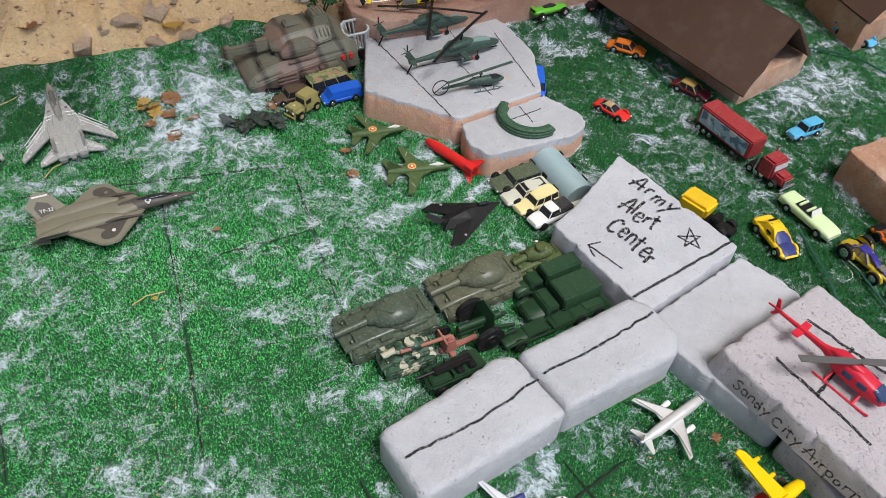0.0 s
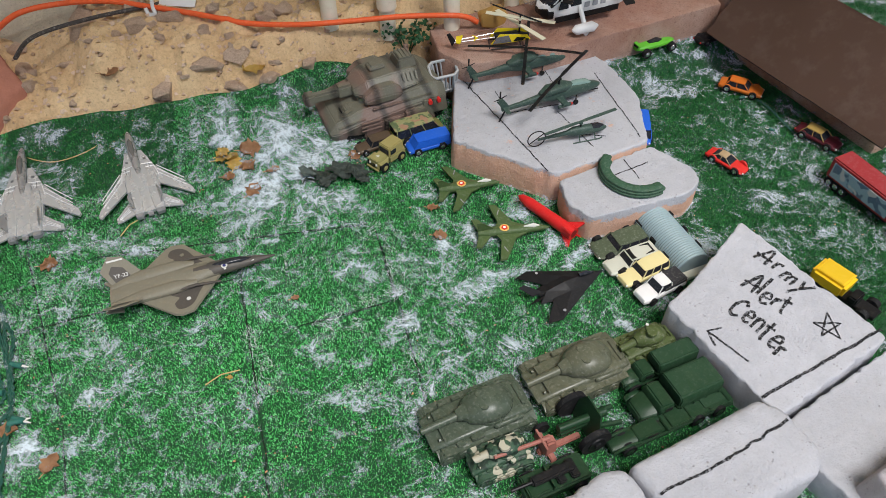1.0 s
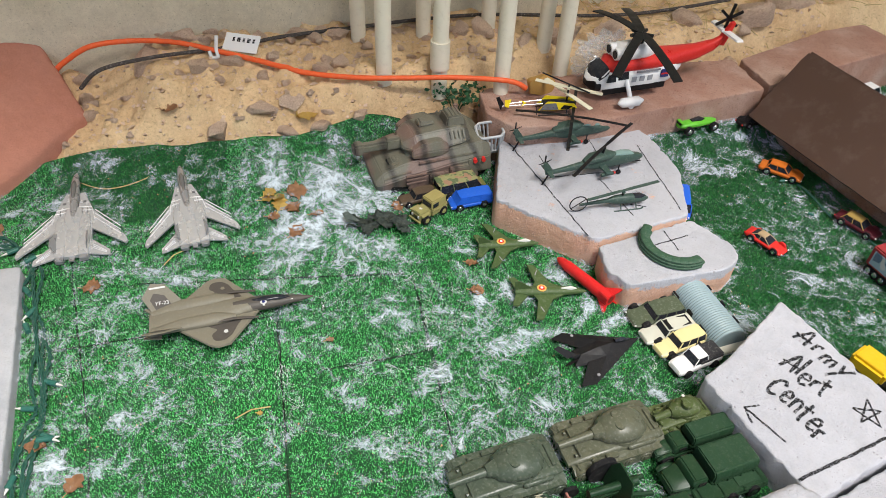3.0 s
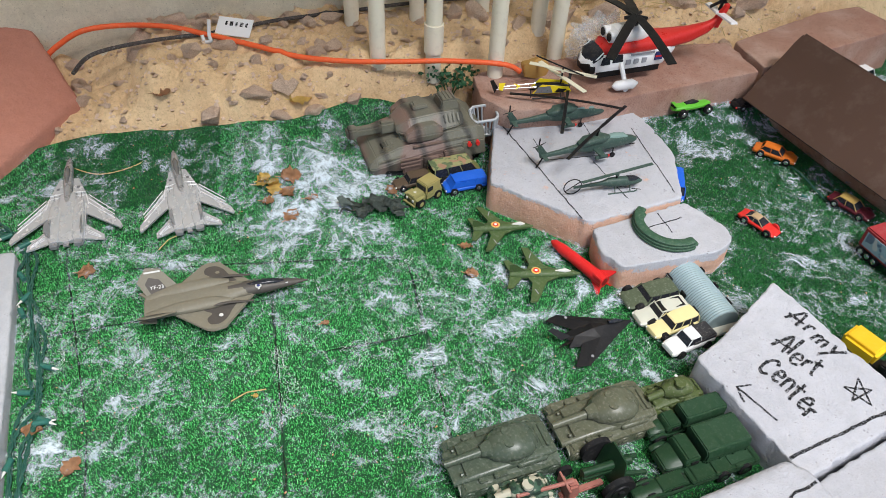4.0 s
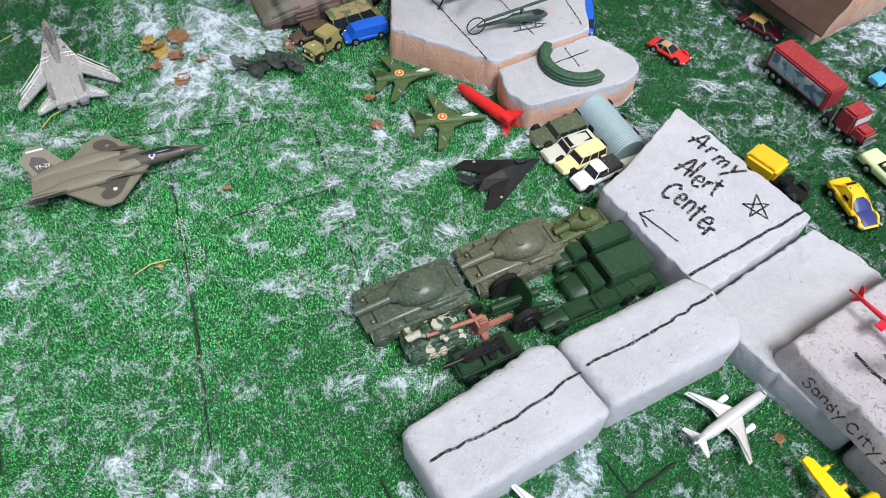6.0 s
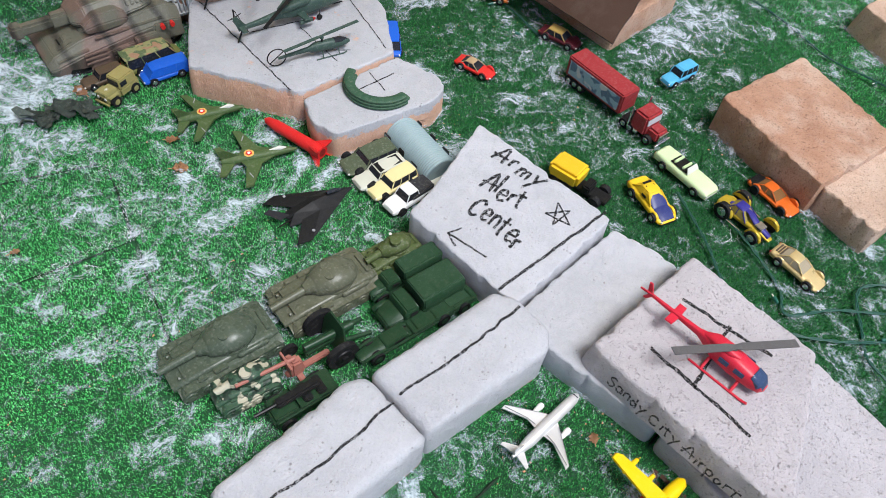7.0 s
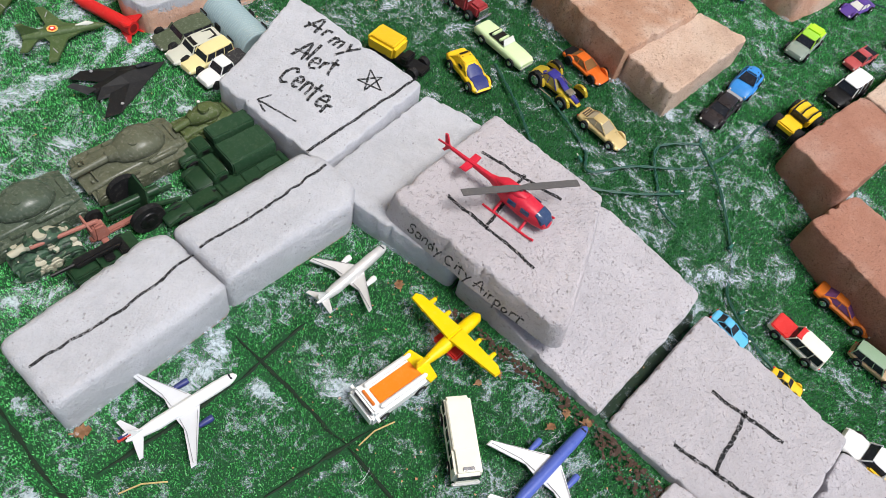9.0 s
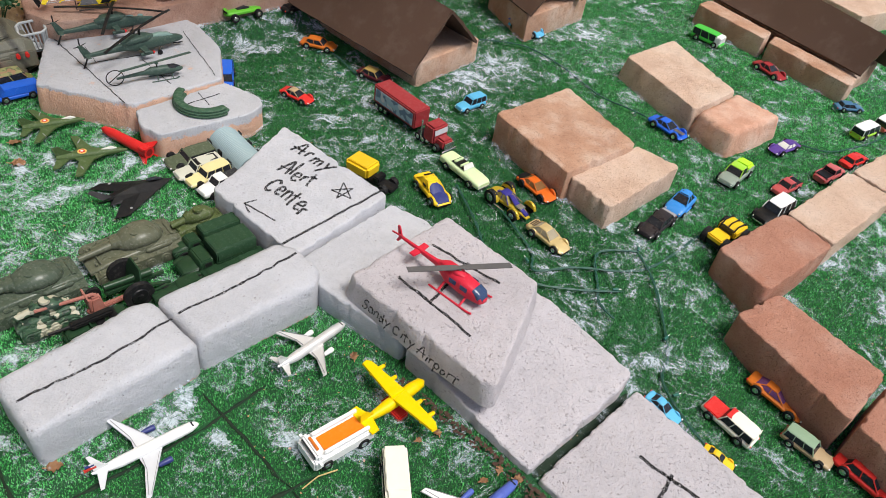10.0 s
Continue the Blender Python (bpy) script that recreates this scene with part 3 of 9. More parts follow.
HB = "terracotta concrete block standing as a toy house"
house = [
    flat_block("house_block", (0.603, 0.915), (0.763, 1.012), (0.835, 0.833), (0.687, 0.745), -0.02, 0.060, TERRA, HB, 21),
    flat_block("house_block", (0.698, 0.756), (0.849, 0.848), (0.903, 0.787), (0.741, 0.676), -0.02, 0.046, TERRA_PALE, HB, 22, rough=0.0026),
    flat_block("house_block", (0.935, 1.165), (1.073, 1.251), (1.125, 1.042), (1.005, 0.966), -0.02, 0.051, TERRA_PALE, HB, 23, grow=0.012),
    flat_block("house_block", (1.010, 0.961), (1.130, 1.040), (1.183, 0.956), (1.048, 0.886), -0.02, 0.049, TERRA_WARM, HB, 24, bev=0.009, grow=0.012),
    flat_block("house_block", (1.220, 1.458), (1.268, 1.490), (1.353, 1.323), (1.316, 1.288), -0.02, 0.048, TERRA, HB, 25),
    flat_block("house_block", (1.321, 1.277), (1.357, 1.312), (1.465, 1.130), (1.420, 1.092), -0.02, 0.046, TERRA, HB, 26),
    flat_block("house_block", (0.890, 0.592), (1.047, 0.677), (1.088, 0.597), (0.927, 0.501), -0.06, 0.040, TERRA_RED, HB, 27),
    flat_block("house_block", (1.052, 0.676), (1.240, 0.795), (1.280, 0.718), (1.093, 0.601), -0.06, 0.040, TERRA_PALE, HB, 28, rough=0.0026),
    flat_block("house_block", (1.246, 0.796), (1.390, 0.874), (1.430, 0.794), (1.287, 0.719), -0.06, 0.040, TERRA_PALE, HB, 29, rough=0.0026),
    flat_block("house_block", (0.874, 0.478), (0.963, 0.516), (1.042, 0.365), (0.947, 0.296), -0.08, 0.020, TERRA_RED, HB, 30),
    flat_block("house_block", (0.951, 0.288), (1.046, 0.356), (1.125, 0.210), (1.020, 0.145), -0.08, 0.020, TERRA_RED, HB, 31),
    flat_block("house_block", (0.750, 1.300), (0.700, 1.470), (0.860, 1.585), (0.928, 1.435), -0.02, 0.06, TERRA, HB, 32),
    flat_block("house_block", (1.29, 1.52), (1.47, 1.60), (1.56, 1.20), (1.47, 1.150), -0.02, 0.05, TERRA, HB, 33),
    flat_block("house_block", (1.58, 1.62), (1.80, 1.66), (1.83, 1.50), (1.66, 1.43), -0.02, 0.055, TERRA_PALE, HB, 34),
    flat_block("house_block", (0.283, 1.36), (0.41, 1.48), (0.628, 1.208), (0.487, 1.09), -0.02, 0.05, TERRA, HB, 35),
]


def tent_roof(name, low_a, low_b, back_a, back_b, z0, zr, label):
    """Two thick brown tiles that lean on one another over a block."""
    la, lb, ba, bb = (Vector((*p, z0)) for p in (low_a, low_b, back_a, back_b))
    ra, rb = la.lerp(ba, 0.5), lb.lerp(bb, 0.5)
    ra.z = rb.z = zr
    o = (la + bb) / 2
    root = thing(name, Matrix.Translation(o), label, "roof")
    for p, q, r, s in ((la, lb, rb, ra), (bb, ba, ra, rb)):
        bm = bmesh.new()
        n = (q - p).cross(s - p).normalized()
        n = n if n.z > 0 else -n
        cols = 14
        for w in (0.0, 0.006):
            for i in range(cols + 1):
                for j in range(9):
                    e = p.lerp(q, i / cols).lerp(s.lerp(r, i / cols), j / 8)
                    e = e + n * (w + 0.0012 * noise.noise(e * 25)) - o
                    if i in (0, cols) or j in (0, 8):
                        e = e + Vector((noise.noise(e * 90), noise.noise(e * 90 + Vector((5, 0, 0))), 0)) * 0.003
                    bm.verts.new(e)
        bm.verts.ensure_lookup_table()
        m = (cols + 1) * 9
        for i in range(cols):
            for j in range(8):
                a = i * 9 + j
                bm.faces.new([bm.verts[k] for k in (a, a + 1, a + 10, a + 9)])
                bm.faces.new([bm.verts[k + m] for k in (a + 9, a + 10, a + 1, a)])
        rim = [i * 9 for i in range(cols + 1)] + [cols * 9 + j for j in range(1, 9)] + [i * 9 + 8 for i in range(cols - 1, -1, -1)] + [j for j in range(7, 0, -1)]
        for k in range(len(rim)):
            a, b = rim[k], rim[(k + 1) % len(rim)]
            bm.faces.new([bm.verts[i] for i in (a, b, b + m, a + m)])
        part("tile", bm, BROWN_TILE, root)
    return root


tent_roof("tile_roof", (0.245, 1.318), (0.470, 1.040), (0.40, 1.47), (0.615, 1.185), 0.051, 0.145, "tent of two leaning brown roof tiles on a red block")
tent_roof("tile_roof", (1.27, 1.50), (1.462, 1.125), (1.46, 1.60), (1.56, 1.17), 0.051, 0.125, "long brown ridge roof of leaning tiles")
tent_roof("tile_roof", (0.69, 1.46), (0.755, 1.30), (0.86, 1.55), (0.90, 1.40), 0.061, 0.13, "small brown tile roof on a red block")

# ---- wall behind the bank ----
wall_dir = Vector((0.875, 0.484, 0))
wall_o = Vector((-0.654, 1.232, 0))
bm = bmesh.new()
turnw = Matrix.Rotation(math.atan2(wall_dir.y, wall_dir.x), 3, "Z")
box(6.0, 0.2, 2.4, (0, 0, -0.1), 0.0, bm=bm)
solo("wall_house", bm, WALL, "grey plastered house wall behind the dirt bank", "wall", kind="structure",
     m=Matrix.Translation(wall_o + Vector((-0.484, 0.875, 0)) * 0.1 + wall_dir * 0.4) @ turnw.to_4x4())

# unseen slab, added overhead so that less light reaches the bank and the back
bm = bmesh.new()
box(6.0, 1.13, 0.12, (0, 0, 2.0), 0.0, bm=bm)
solo("shade_slab", bm, WALL, "unseen slab added above the bank to hold back sky and sun", "eave", kind="structure",
     m=Matrix.Translation(wall_o + Vector((0.484, -0.875, 0)) * 0.565 + wall_dir * 0.4) @ turnw.to_4x4())


# ---- vehicles ----
def wheel(root, x, y, r, w, rim=CHROME, name="wheel"):
    t = part(name, cyl((x, y - w / 2, r), (x, y + w / 2, r), r, seg=14), TYRE, root)
    s = 1 if y > 0 else -1
    bm = cyl((x, y + s * w * 0.42, r), (x, y + s * w * 0.56, r), r * 0.62, r * 0.52, seg=12)
    cyl((x, y + s * w * 0.5, r), (x, y + s * w * 0.66, r), r * 0.2, seg=8, bm=bm)
    part("rim", bm, rim, t)
    return t


def pane(quad, inset, off, bm=None):
    """A thin pane laid on a quad, a little smaller than it and proud of it."""
    bm = bm or bmesh.new()
    c = sum((Vector(q) for q in quad), Vector()) / 4
    n = (Vector(quad[1]) - Vector(quad[0])).cross(Vector(quad[3]) - Vector(quad[0])).normalized()
    lo = [bm.verts.new(Vector(q).lerp(c, inset) - n * off) for q in quad]
    hi = [bm.verts.new(Vector(q).lerp(c, inset * 1.1) + n * off) for q in quad]
    bm.faces.new(hi)
    bm.faces.new(lo[::-1])
    for k in range(4):
        j = (k + 1) % 4
        bm.faces.new([lo[k], lo[j], hi[j], hi[k]])
    return bm


def cabin(root, x0, x1, w, z0, z1, front, rear, mat, glass=GLASS, side=0.8, roof_mat=None, split=2):
    """A greenhouse: dark glazing all round, thin pillars and a domed roof. x0 rear, x1 front at the belt; front and rear: how far the roof draws in."""
    y0, y1 = w / 2, w / 2 * side
    z0 -= 0.001
    lo = [Vector(p) for p in ((x0, -y0, z0), (x1, -y0, z0), (x1, y0, z0), (x0, y0, z0))]
    hi = [Vector(p) for p in ((x0 + rear, -y1, z1), (x1 - front, -y1, z1), (x1 - front, y1, z1), (x0 + rear, y1, z1))]
    bm = bmesh.new()
    a, b = [bm.verts.new(p) for p in lo], [bm.verts.new(p) for p in hi]
    bm.faces.new(a[::-1])
    bm.faces.new(b)
    for k in range(4):
        j = (k + 1) % 4
        bm.faces.new([a[k], a[j], b[j], b[k]])
    bmesh.ops.bevel(bm, geom=list(bm.edges), offset=w * 0.05, segments=2, affect="EDGES", clamp_overlap=True)
    part("glazing", bm, glass, root)
    rl = x1 - front - x0 - rear
    roof = part("roof", body([(x0 + rear - rl * 0.03, z1 - 0.0006, y1 * 0.86, 0.0007), (x0 + rear + rl * 0.12, z1 - 0.0002, y1 * 1.0, 0.0012), (x1 - front - rl * 0.2, z1, y1 * 1.0, 0.0013), (x1 - front + rl * 0.03, z1 - 0.0006, y1 * 0.88, 0.0007)], 12, 3.4), roof_mat or mat, root)
    r = w * 0.032
    for k in range(4):
        part("pillar", tube([lo[k], hi[k]], r, 5), roof_mat or mat, root)
    for s in (0, 2):
        for k in range(1, split):
            f = k / split
            part("pillar", tube([lo[s].lerp(lo[s + 1], f), hi[s].lerp(hi[s + 1], f)], r * 0.8, 5), roof_mat or mat, root)
    return roof


def lamps(root, x, w, z, mat, r=0.0014, name="headlight"):
    for s in (-1, 1):
        part(name, cyl((x - 0.001 * (1 if x > 0 else -1), s * w * 0.36, z), (x + 0.0009 * (1 if x > 0 else -1), s * w * 0.36, z), r, r * 0.8, 8), mat, root)


def car(kind, a, b, paint, label, category="toy car", width=None, height=None, roof=None, rim=CHROME, glass=GLASS, extra=None, name=None, length=None, lift=0.0, group="toy cars"):
    """A small diecast car from rear point a to front point b."""
    L = length or min(max(dist(a, b), 0.055), 0.085)
    W = width or L * 0.40
    H = height or L * {"sedan": 0.28, "sport": 0.24, "suv": 0.34, "van": 0.36, "pickup": 0.34, "convertible": 0.2, "rod": 0.26}.get(kind, 0.3)
    root = thing(name or "toy_car", on_ground(a, b, lift + 0.003), label, category, group)
    r = L * {"rod": 0.115, "convertible": 0.072}.get(kind, 0.09)
    c = r * 0.55
    belt = H * {"sport": 0.66, "suv": 0.58, "van": 0.5, "convertible": 0.86}.get(kind, 0.62)
    mid, hh = (c + belt) / 2, (belt - c) / 2
    profile = {
        "sport": [(-0.5, 0.40, 0.86), (-0.47, 0.46, 1.0), (-0.3, 0.50, 1.02), (-0.05, 0.47, 0.94), (0.15, 0.485, 0.92), (0.32, 0.50, 0.80), (0.45, 0.44, 0.60), (0.5, 0.34, 0.46)],
        "rod": [(-0.5, 0.22, 0.8), (-0.4, 0.32, 1.0), (-0.2, 0.34, 1.0), (0.1, 0.25, 0.95), (0.35, 0.17, 0.85), (0.5, 0.10, 0.55)],
        "van": [(-0.5, 0.44, 0.95), (-0.47, 0.49, 1.0), (0.0, 0.50, 1.0), (0.36, 0.50, 1.0), (0.46, 0.47, 0.85), (0.5, 0.42, 0.7)],
        "convertible": [(-0.5, 0.42, 0.82), (-0.47, 0.47, 0.98), (-0.25, 0.50, 1.0), (0.0, 0.485, 0.96), (0.3, 0.49, 0.95), (0.46, 0.46, 0.88), (0.5, 0.40, 0.72)],
    }.get(kind, [(-0.5, 0.40, 0.85), (-0.47, 0.47, 0.97), (-0.3, 0.50, 1.0), (0.0, 0.49, 1.0), (0.25, 0.495, 0.97), (0.42, 0.47, 0.90), (0.48, 0.43, 0.80), (0.5, 0.36, 0.62)])
    part("body", body([(x * L, (c + k * belt) / 2, w * W, (k * belt - c) / 2) for x, w, k in profile], 18, 3.6), paint, root)
    if kind in ("sport", "sedan", "rod", "pickup"):
        for x in (-L * 0.29, L * 0.31):
            for s in (-1, 1):
                q = r * 1.22 * (1.2 if kind == "rod" and x < 0 else 1)
                part("fender", body([(x + q * e, r + q * 0.5 * h, W * 0.065, q * max(0.5 * h, 0.12)) for e, h in ((-1.0, 0.1), (-0.8, 0.62), (-0.4, 0.92), (0, 1.0), (0.4, 0.92), (0.8, 0.62), (1.0, 0.1))], 10, 3.0), paint, root).location.y = s * W * (0.44 if kind == "rod" else 0.40)
    part("chassis", box(L * 0.86, W * (0.5 if kind == "rod" else 0.8), hh, (0, 0, c * 0.7), 0.001), BLACK, root)
    for x in (-L * 0.29, L * 0.31):
        for s in (-1, 1):
            wheel(root, x, s * (W * 0.5 - r * 0.12), r * (1.25 if kind == "rod" and x < 0 else 1), r * 0.8, rim)
    rm = roof
    if kind == "sedan":
        cabin(root, -L * 0.36, L * 0.2, W * 0.86, belt, H, L * 0.14, L * 0.08, paint, glass, roof_mat=rm)
    elif kind == "sport":
        cabin(root, -L * 0.38, L * 0.16, W * 0.8, belt, H, L * 0.18, L * 0.16, paint, glass, 0.72, rm)
    elif kind == "suv":
        cabin(root, -L * 0.47, L * 0.16, W * 0.9, belt, H, L * 0.08, L * 0.02, paint, glass, 0.86, rm, 3)
    elif kind == "van":
        cabin(root, -L * 0.48, L * 0.40, W * 0.94, belt, H, L * 0.13, L * 0.01, paint, glass, 0.9, rm, 3)
    elif kind == "pickup":
        cabin(root, -L * 0.12, L * 0.2, W * 0.86, belt, H, L * 0.09, L * 0.02, paint, glass, 0.86, rm, 1)
        part("cargo_bed", box(L * 0.3, W * 0.74, 0.001, (-L * 0.31, 0, belt + 0.0005)), BLACK, root)
        for s in (-1, 1):
            part("bed_side", box(L * 0.32, W * 0.07, H * 0.12, (-L * 0.31, s * W * 0.43, belt - 0.0005), 0.0006), paint, root)
    elif kind == "convertible":
        part("cockpit", box(L * 0.3, W * 0.68, 0.0012, (-L * 0.08, 0, belt - 0.0002), 0.0004), roof or BLACK, root)
        for x in (-L * 0.17, -L * 0.02):
            part("seat_back", box(L * 0.035, W * 0.6, H * 0.2, (x, 0, belt), 0.001), paint, root)
        q = [(L * 0.10, -W * 0.36, belt), (L * 0.10, W * 0.36, belt), (L * 0.05, W * 0.30, belt + H * 0.36), (L * 0.05, -W * 0.30, belt + H * 0.36)]
        part("windscreen", pane(q, 0.02, 0.0004), CLEAR, root)
    elif kind == "rod":
        cabin(root, -L * 0.34, L * 0.08, W * 0.56, belt * 0.94, H, L * 0.14, L * 0.12, paint, glass, 0.7, rm)
        part("spine", body([(-L * 0.34, belt, W * 0.08, 0.001), (0.0, H, W * 0.10, 0.0012), (L * 0.2, belt, W * 0.13, 0.003), (L * 0.46, belt * 0.66, W * 0.09, 0.0035)], 10), rm or paint, root)
        for s in (-1, 1):
            part("exhaust", tube([(L * 0.1, s * W * 0.5, c), (-L * 0.3, s * W * 0.55, c * 1.2)], 0.0012), CHROME, root)
        part("engine", box(L * 0.14, W * 0.3, H * 0.22, (L * 0.26, 0, belt * 0.9), 0.001), CHROME, root)
    if kind != "rod":
        lamps(root, L * 0.497, W, mid, CLEAR)
        lamps(root, -L * 0.497, W, mid + hh * 0.2, RED, 0.0016, "tail_light")
        part("bumper", box(0.002, W * 0.72, hh * 0.45, (L * 0.497, 0, c), 0.0005), CHROME if kind in ("convertible", "suv", "van") else BLACK, root)
    if extra:
        extra(root, L, W, H, belt)
    return root


def stripe(root, L, W, H, belt, mat, y=0.0, w=0.18):
    part("stripe", box(L * 0.28, W * w, 0.0008, (L * 0.3, W * y, belt - 0.0004 - H * 0.03)), mat, root)


ORANGE = toy("orange_paint", (0.62, 0.16, 0.02))
YELLOW = toy("yellow_paint", (0.80, 0.52, 0.02))
NAVY = toy("navy_paint", (0.03, 0.04, 0.16))
BLUE = toy("blue_paint", (0.018, 0.12, 0.62))
SKYB = toy("sky_blue_paint", (0.10, 0.42, 0.66))
MAROON = toy("maroon_paint", (0.09, 0.012, 0.02))
PURPLE = toy("purple_paint", (0.10, 0.05, 0.26))
PISTA = toy("pale_green_paint", (0.60, 0.74, 0.42))
LIME = toy("lime_paint", (0.33, 0.62, 0.05))
GREEN = toy("bright_green_paint", (0.06, 0.5, 0.06))
CREAM = toy("cream_paint", (0.74, 0.64, 0.32))
IVORY = toy("ivory_paint", (0.75, 0.73, 0.62))
OLIVE = toy("olive_paint", (0.16, 0.17, 0.05), 0.55)
BROWN = toy("brown_paint", (0.10, 0.07, 0.045))
TAN = toy("tan_seat", (0.42, 0.30, 0.17))
CRIMSON = toy("crimson_paint", (0.30, 0.025, 0.03))

car("sedan", (0.271, 1.238), (0.338, 1.213), ORANGE, "orange taxi car with dark windows on the turf", name="toy_taxi")
car("sport", (0.238, 1.051), (0.289, 1.011), RED, "red sports car with a tan roof", roof=TAN)
car("sedan", (0.382, 1.132), (0.436, 1.088), MAROON, "dark maroon car with a yellowish roof beside the red block", roof=toy("mustard", (0.4, 0.27, 0.08)))
car("van", (0.134, 1.118), (0.138, 1.052), BLUE, "blue van behind the helipad slab", height=0.024)
car("suv", (0.617, 1.041), (0.549, 0.999), SKYB, "sky-blue off-road car with white sides", length=0.062, height=0.024, extra=lambda r, L, W, H, b: part("roof_rack", box(L * 0.4, W * 0.6, 0.0012, (-L * 0.15, 0, H), 0.0004), SKYB, r))
car("convertible", (0.508, 0.856), (0.566, 0.765), PISTA, "pale green open-top convertible with long fins", length=0.096, width=0.032, height=0.022)
def two_tone(r, L, W, H, b):
    """The concept car's dark nose and louvred back."""
    part("bonnet", body([(L * 0.16, b * 0.80, W * 0.34, b * 0.16), (L * 0.34, b * 0.72, W * 0.36, b * 0.16), (L * 0.47, b * 0.5, W * 0.30, b * 0.12)], 12, 3), NAVY, r)
    part("windscreen", body([(L * 0.02, b * 1.1, W * 0.34, b * 0.30), (L * 0.14, b * 0.96, W * 0.36, b * 0.16), (L * 0.22, b * 0.86, W * 0.34, b * 0.06)], 12, 3), NAVY, r)
    for k in (-1, 1):
        part("side_slot", box(L * 0.12, 0.001, H * 0.16, (-L * 0.06, k * W * 0.40, b * 1.0), 0.0004), BLACK, r)
    for k in range(2):
        part("louvre", box(L * 0.04, W * 0.4, 0.001, (-L * (0.16 + 0.09 * k), 0, H * 1.0), 0.0003), BLACK, r)


car("sport", (0.462, 0.797), (0.492, 0.722), YELLOW, "yellow concept car with a dark blue nose", glass=YELLOW, length=0.078, width=0.034, height=0.025, extra=two_tone)
car("rod", (0.575, 0.768), (0.622, 0.690), toy("mustard_gold", (0.50, 0.36, 0.03), 0.3, 0.2), "gold and dark blue hot rod with open fenders", roof=toy("indigo_paint", (0.035, 0.03, 0.22)), glass=toy("gold_glass", (0.3, 0.25, 0.08), 0.15), length=0.085, width=0.042)
car("sport", (0.634, 0.803), (0.672, 0.738), toy("deep_orange", (0.66, 0.13, 0.015)), "orange coupe with a black tail half under a block", rim=BLACK, glass=toy("amber_glass", (0.2, 0.1, 0.04), 0.15),
    extra=lambda r, L, W, H, b: part("tail_panel", body([(-L * 0.50, b * 0.7, W * 0.42, b * 0.3), (-L * 0.34, b * 0.72, W * 0.50, b * 0.36), (-L * 0.28, b * 0.72, W * 0.49, b * 0.34)], 12, 3.4), BLACK, r))
car("sport", (0.621, 0.680), (0.664, 0.620), toy("pale_gold", (0.62, 0.47, 0.22), 0.32, 0.3), "gold sports coupe on the turf", glass=toy("smoky_glass", (0.34, 0.29, 0.2), 0.15), height=0.021,
    extra=lambda r, L, W, H, b: [part("rear_louvre", box(L * 0.03, W * 0.56, 0.001, (-L * (0.30 + 0.045 * k), 0, b * (1.1 - 0.03 * k)), 0.0003), BROWN, r) for k in range(4)])
def beetle(r, L, W, H, b):
    for k in (-1, 1):
        part("running_board", box(L * 0.34, W * 0.1, 0.002, (0.0, k * W * 0.48, b * 0.3), 0.0006), SKYB2, r)
    part("boot", body([(-L * 0.46, b * 0.75, W * 0.2, b * 0.3), (-L * 0.30, b * 1.1, W * 0.32, b * 0.5), (-L * 0.16, b * 1.2, W * 0.33, b * 0.4)], 12, 2.2), SKYB2, r)
    part("roof_opening", box(L * 0.16, W * 0.42, 0.001, (-L * 0.10, 0, H), 0.0004), BLACK, r)


SKYB2 = toy("strong_blue_paint", (0.04, 0.24, 0.62))
car("sport", (0.917, 0.752), (0.868, 0.708), SKYB2, "blue beetle buggy with round fenders and open roof", height=0.028, width=0.034, length=0.062, extra=beetle)
car("sedan", (0.864, 0.705), (0.802, 0.656), toy("dusty_black", (0.025, 0.02, 0.022), 0.3), "black car with a silver tail", height=0.022,
    extra=lambda r, L, W, H, b: part("tail_panel", box(L * 0.16, W * 0.8, 0.0016, (-L * 0.40, 0, b), 0.0006), toy("grey_roof", (0.3, 0.3, 0.31)), r))
car("sport", (0.941, 0.997), (0.983, 0.928), BLUE, "blue racing car with silver flames", extra=lambda r, L, W, H, b: stripe(r, L, W, H, b, CHROME, 0, 0.3))
car("suv", (1.093, 0.733), (1.018, 0.690), BLACK, "black car with white trim behind the house blocks", roof=WHITE)
car("pickup", (1.148, 0.797), (1.090, 0.767), toy("dusty_red", (0.45, 0.08, 0.08)), "dusty red pickup behind the house blocks")
car("pickup", (1.072, 0.845), (0.995, 0.785), toy("grey_paint", (0.25, 0.3, 0.25)), "grey truck with a lime cab hood", roof=LIME, extra=lambda r, L, W, H, b: part("cargo_cover", box(L * 0.34, W * 0.9, H * 0.34, (-L * 0.32, 0, b * 0.9), 0.003, top=(0.8, 0.85)), toy("acid_lime", (0.45, 0.85, 0.03)), r))
car("sport", (1.215, 0.922), (1.150, 0.894), PURPLE, "purple car with white windows", glass=CLEAR)
car("sport", (0.735, 1.38), (0.80, 1.315), SKYB, "blue racing car beside a red block", extra=lambda r, L, W, H, b: part("spoiler", box(L * 0.05, W, 0.001, (-L * 0.47, 0, H)), BLUE, r))
car("van", (1.190, 1.380), (1.238, 1.318), GREEN, "green and white delivery truck", extra=lambda r, L, W, H, b: part("cab_front", box(L * 0.2, W * 1.0, H * 0.8, (L * 0.36, 0, H * 0.15), 0.002), WHITE, r))
car("sport", (1.290, 1.247), (1.322, 1.172), CRIMSON, "dark red car against a low block")
car("sedan", (1.390, 1.068), (1.452, 1.064), toy("steel_blue", (0.06, 0.16, 0.28)), "steel blue car on the turf", rim=CHROME)
car("van", (1.366, 0.954), (1.432, 0.985), LIME, "lime and white van", roof=WHITE)
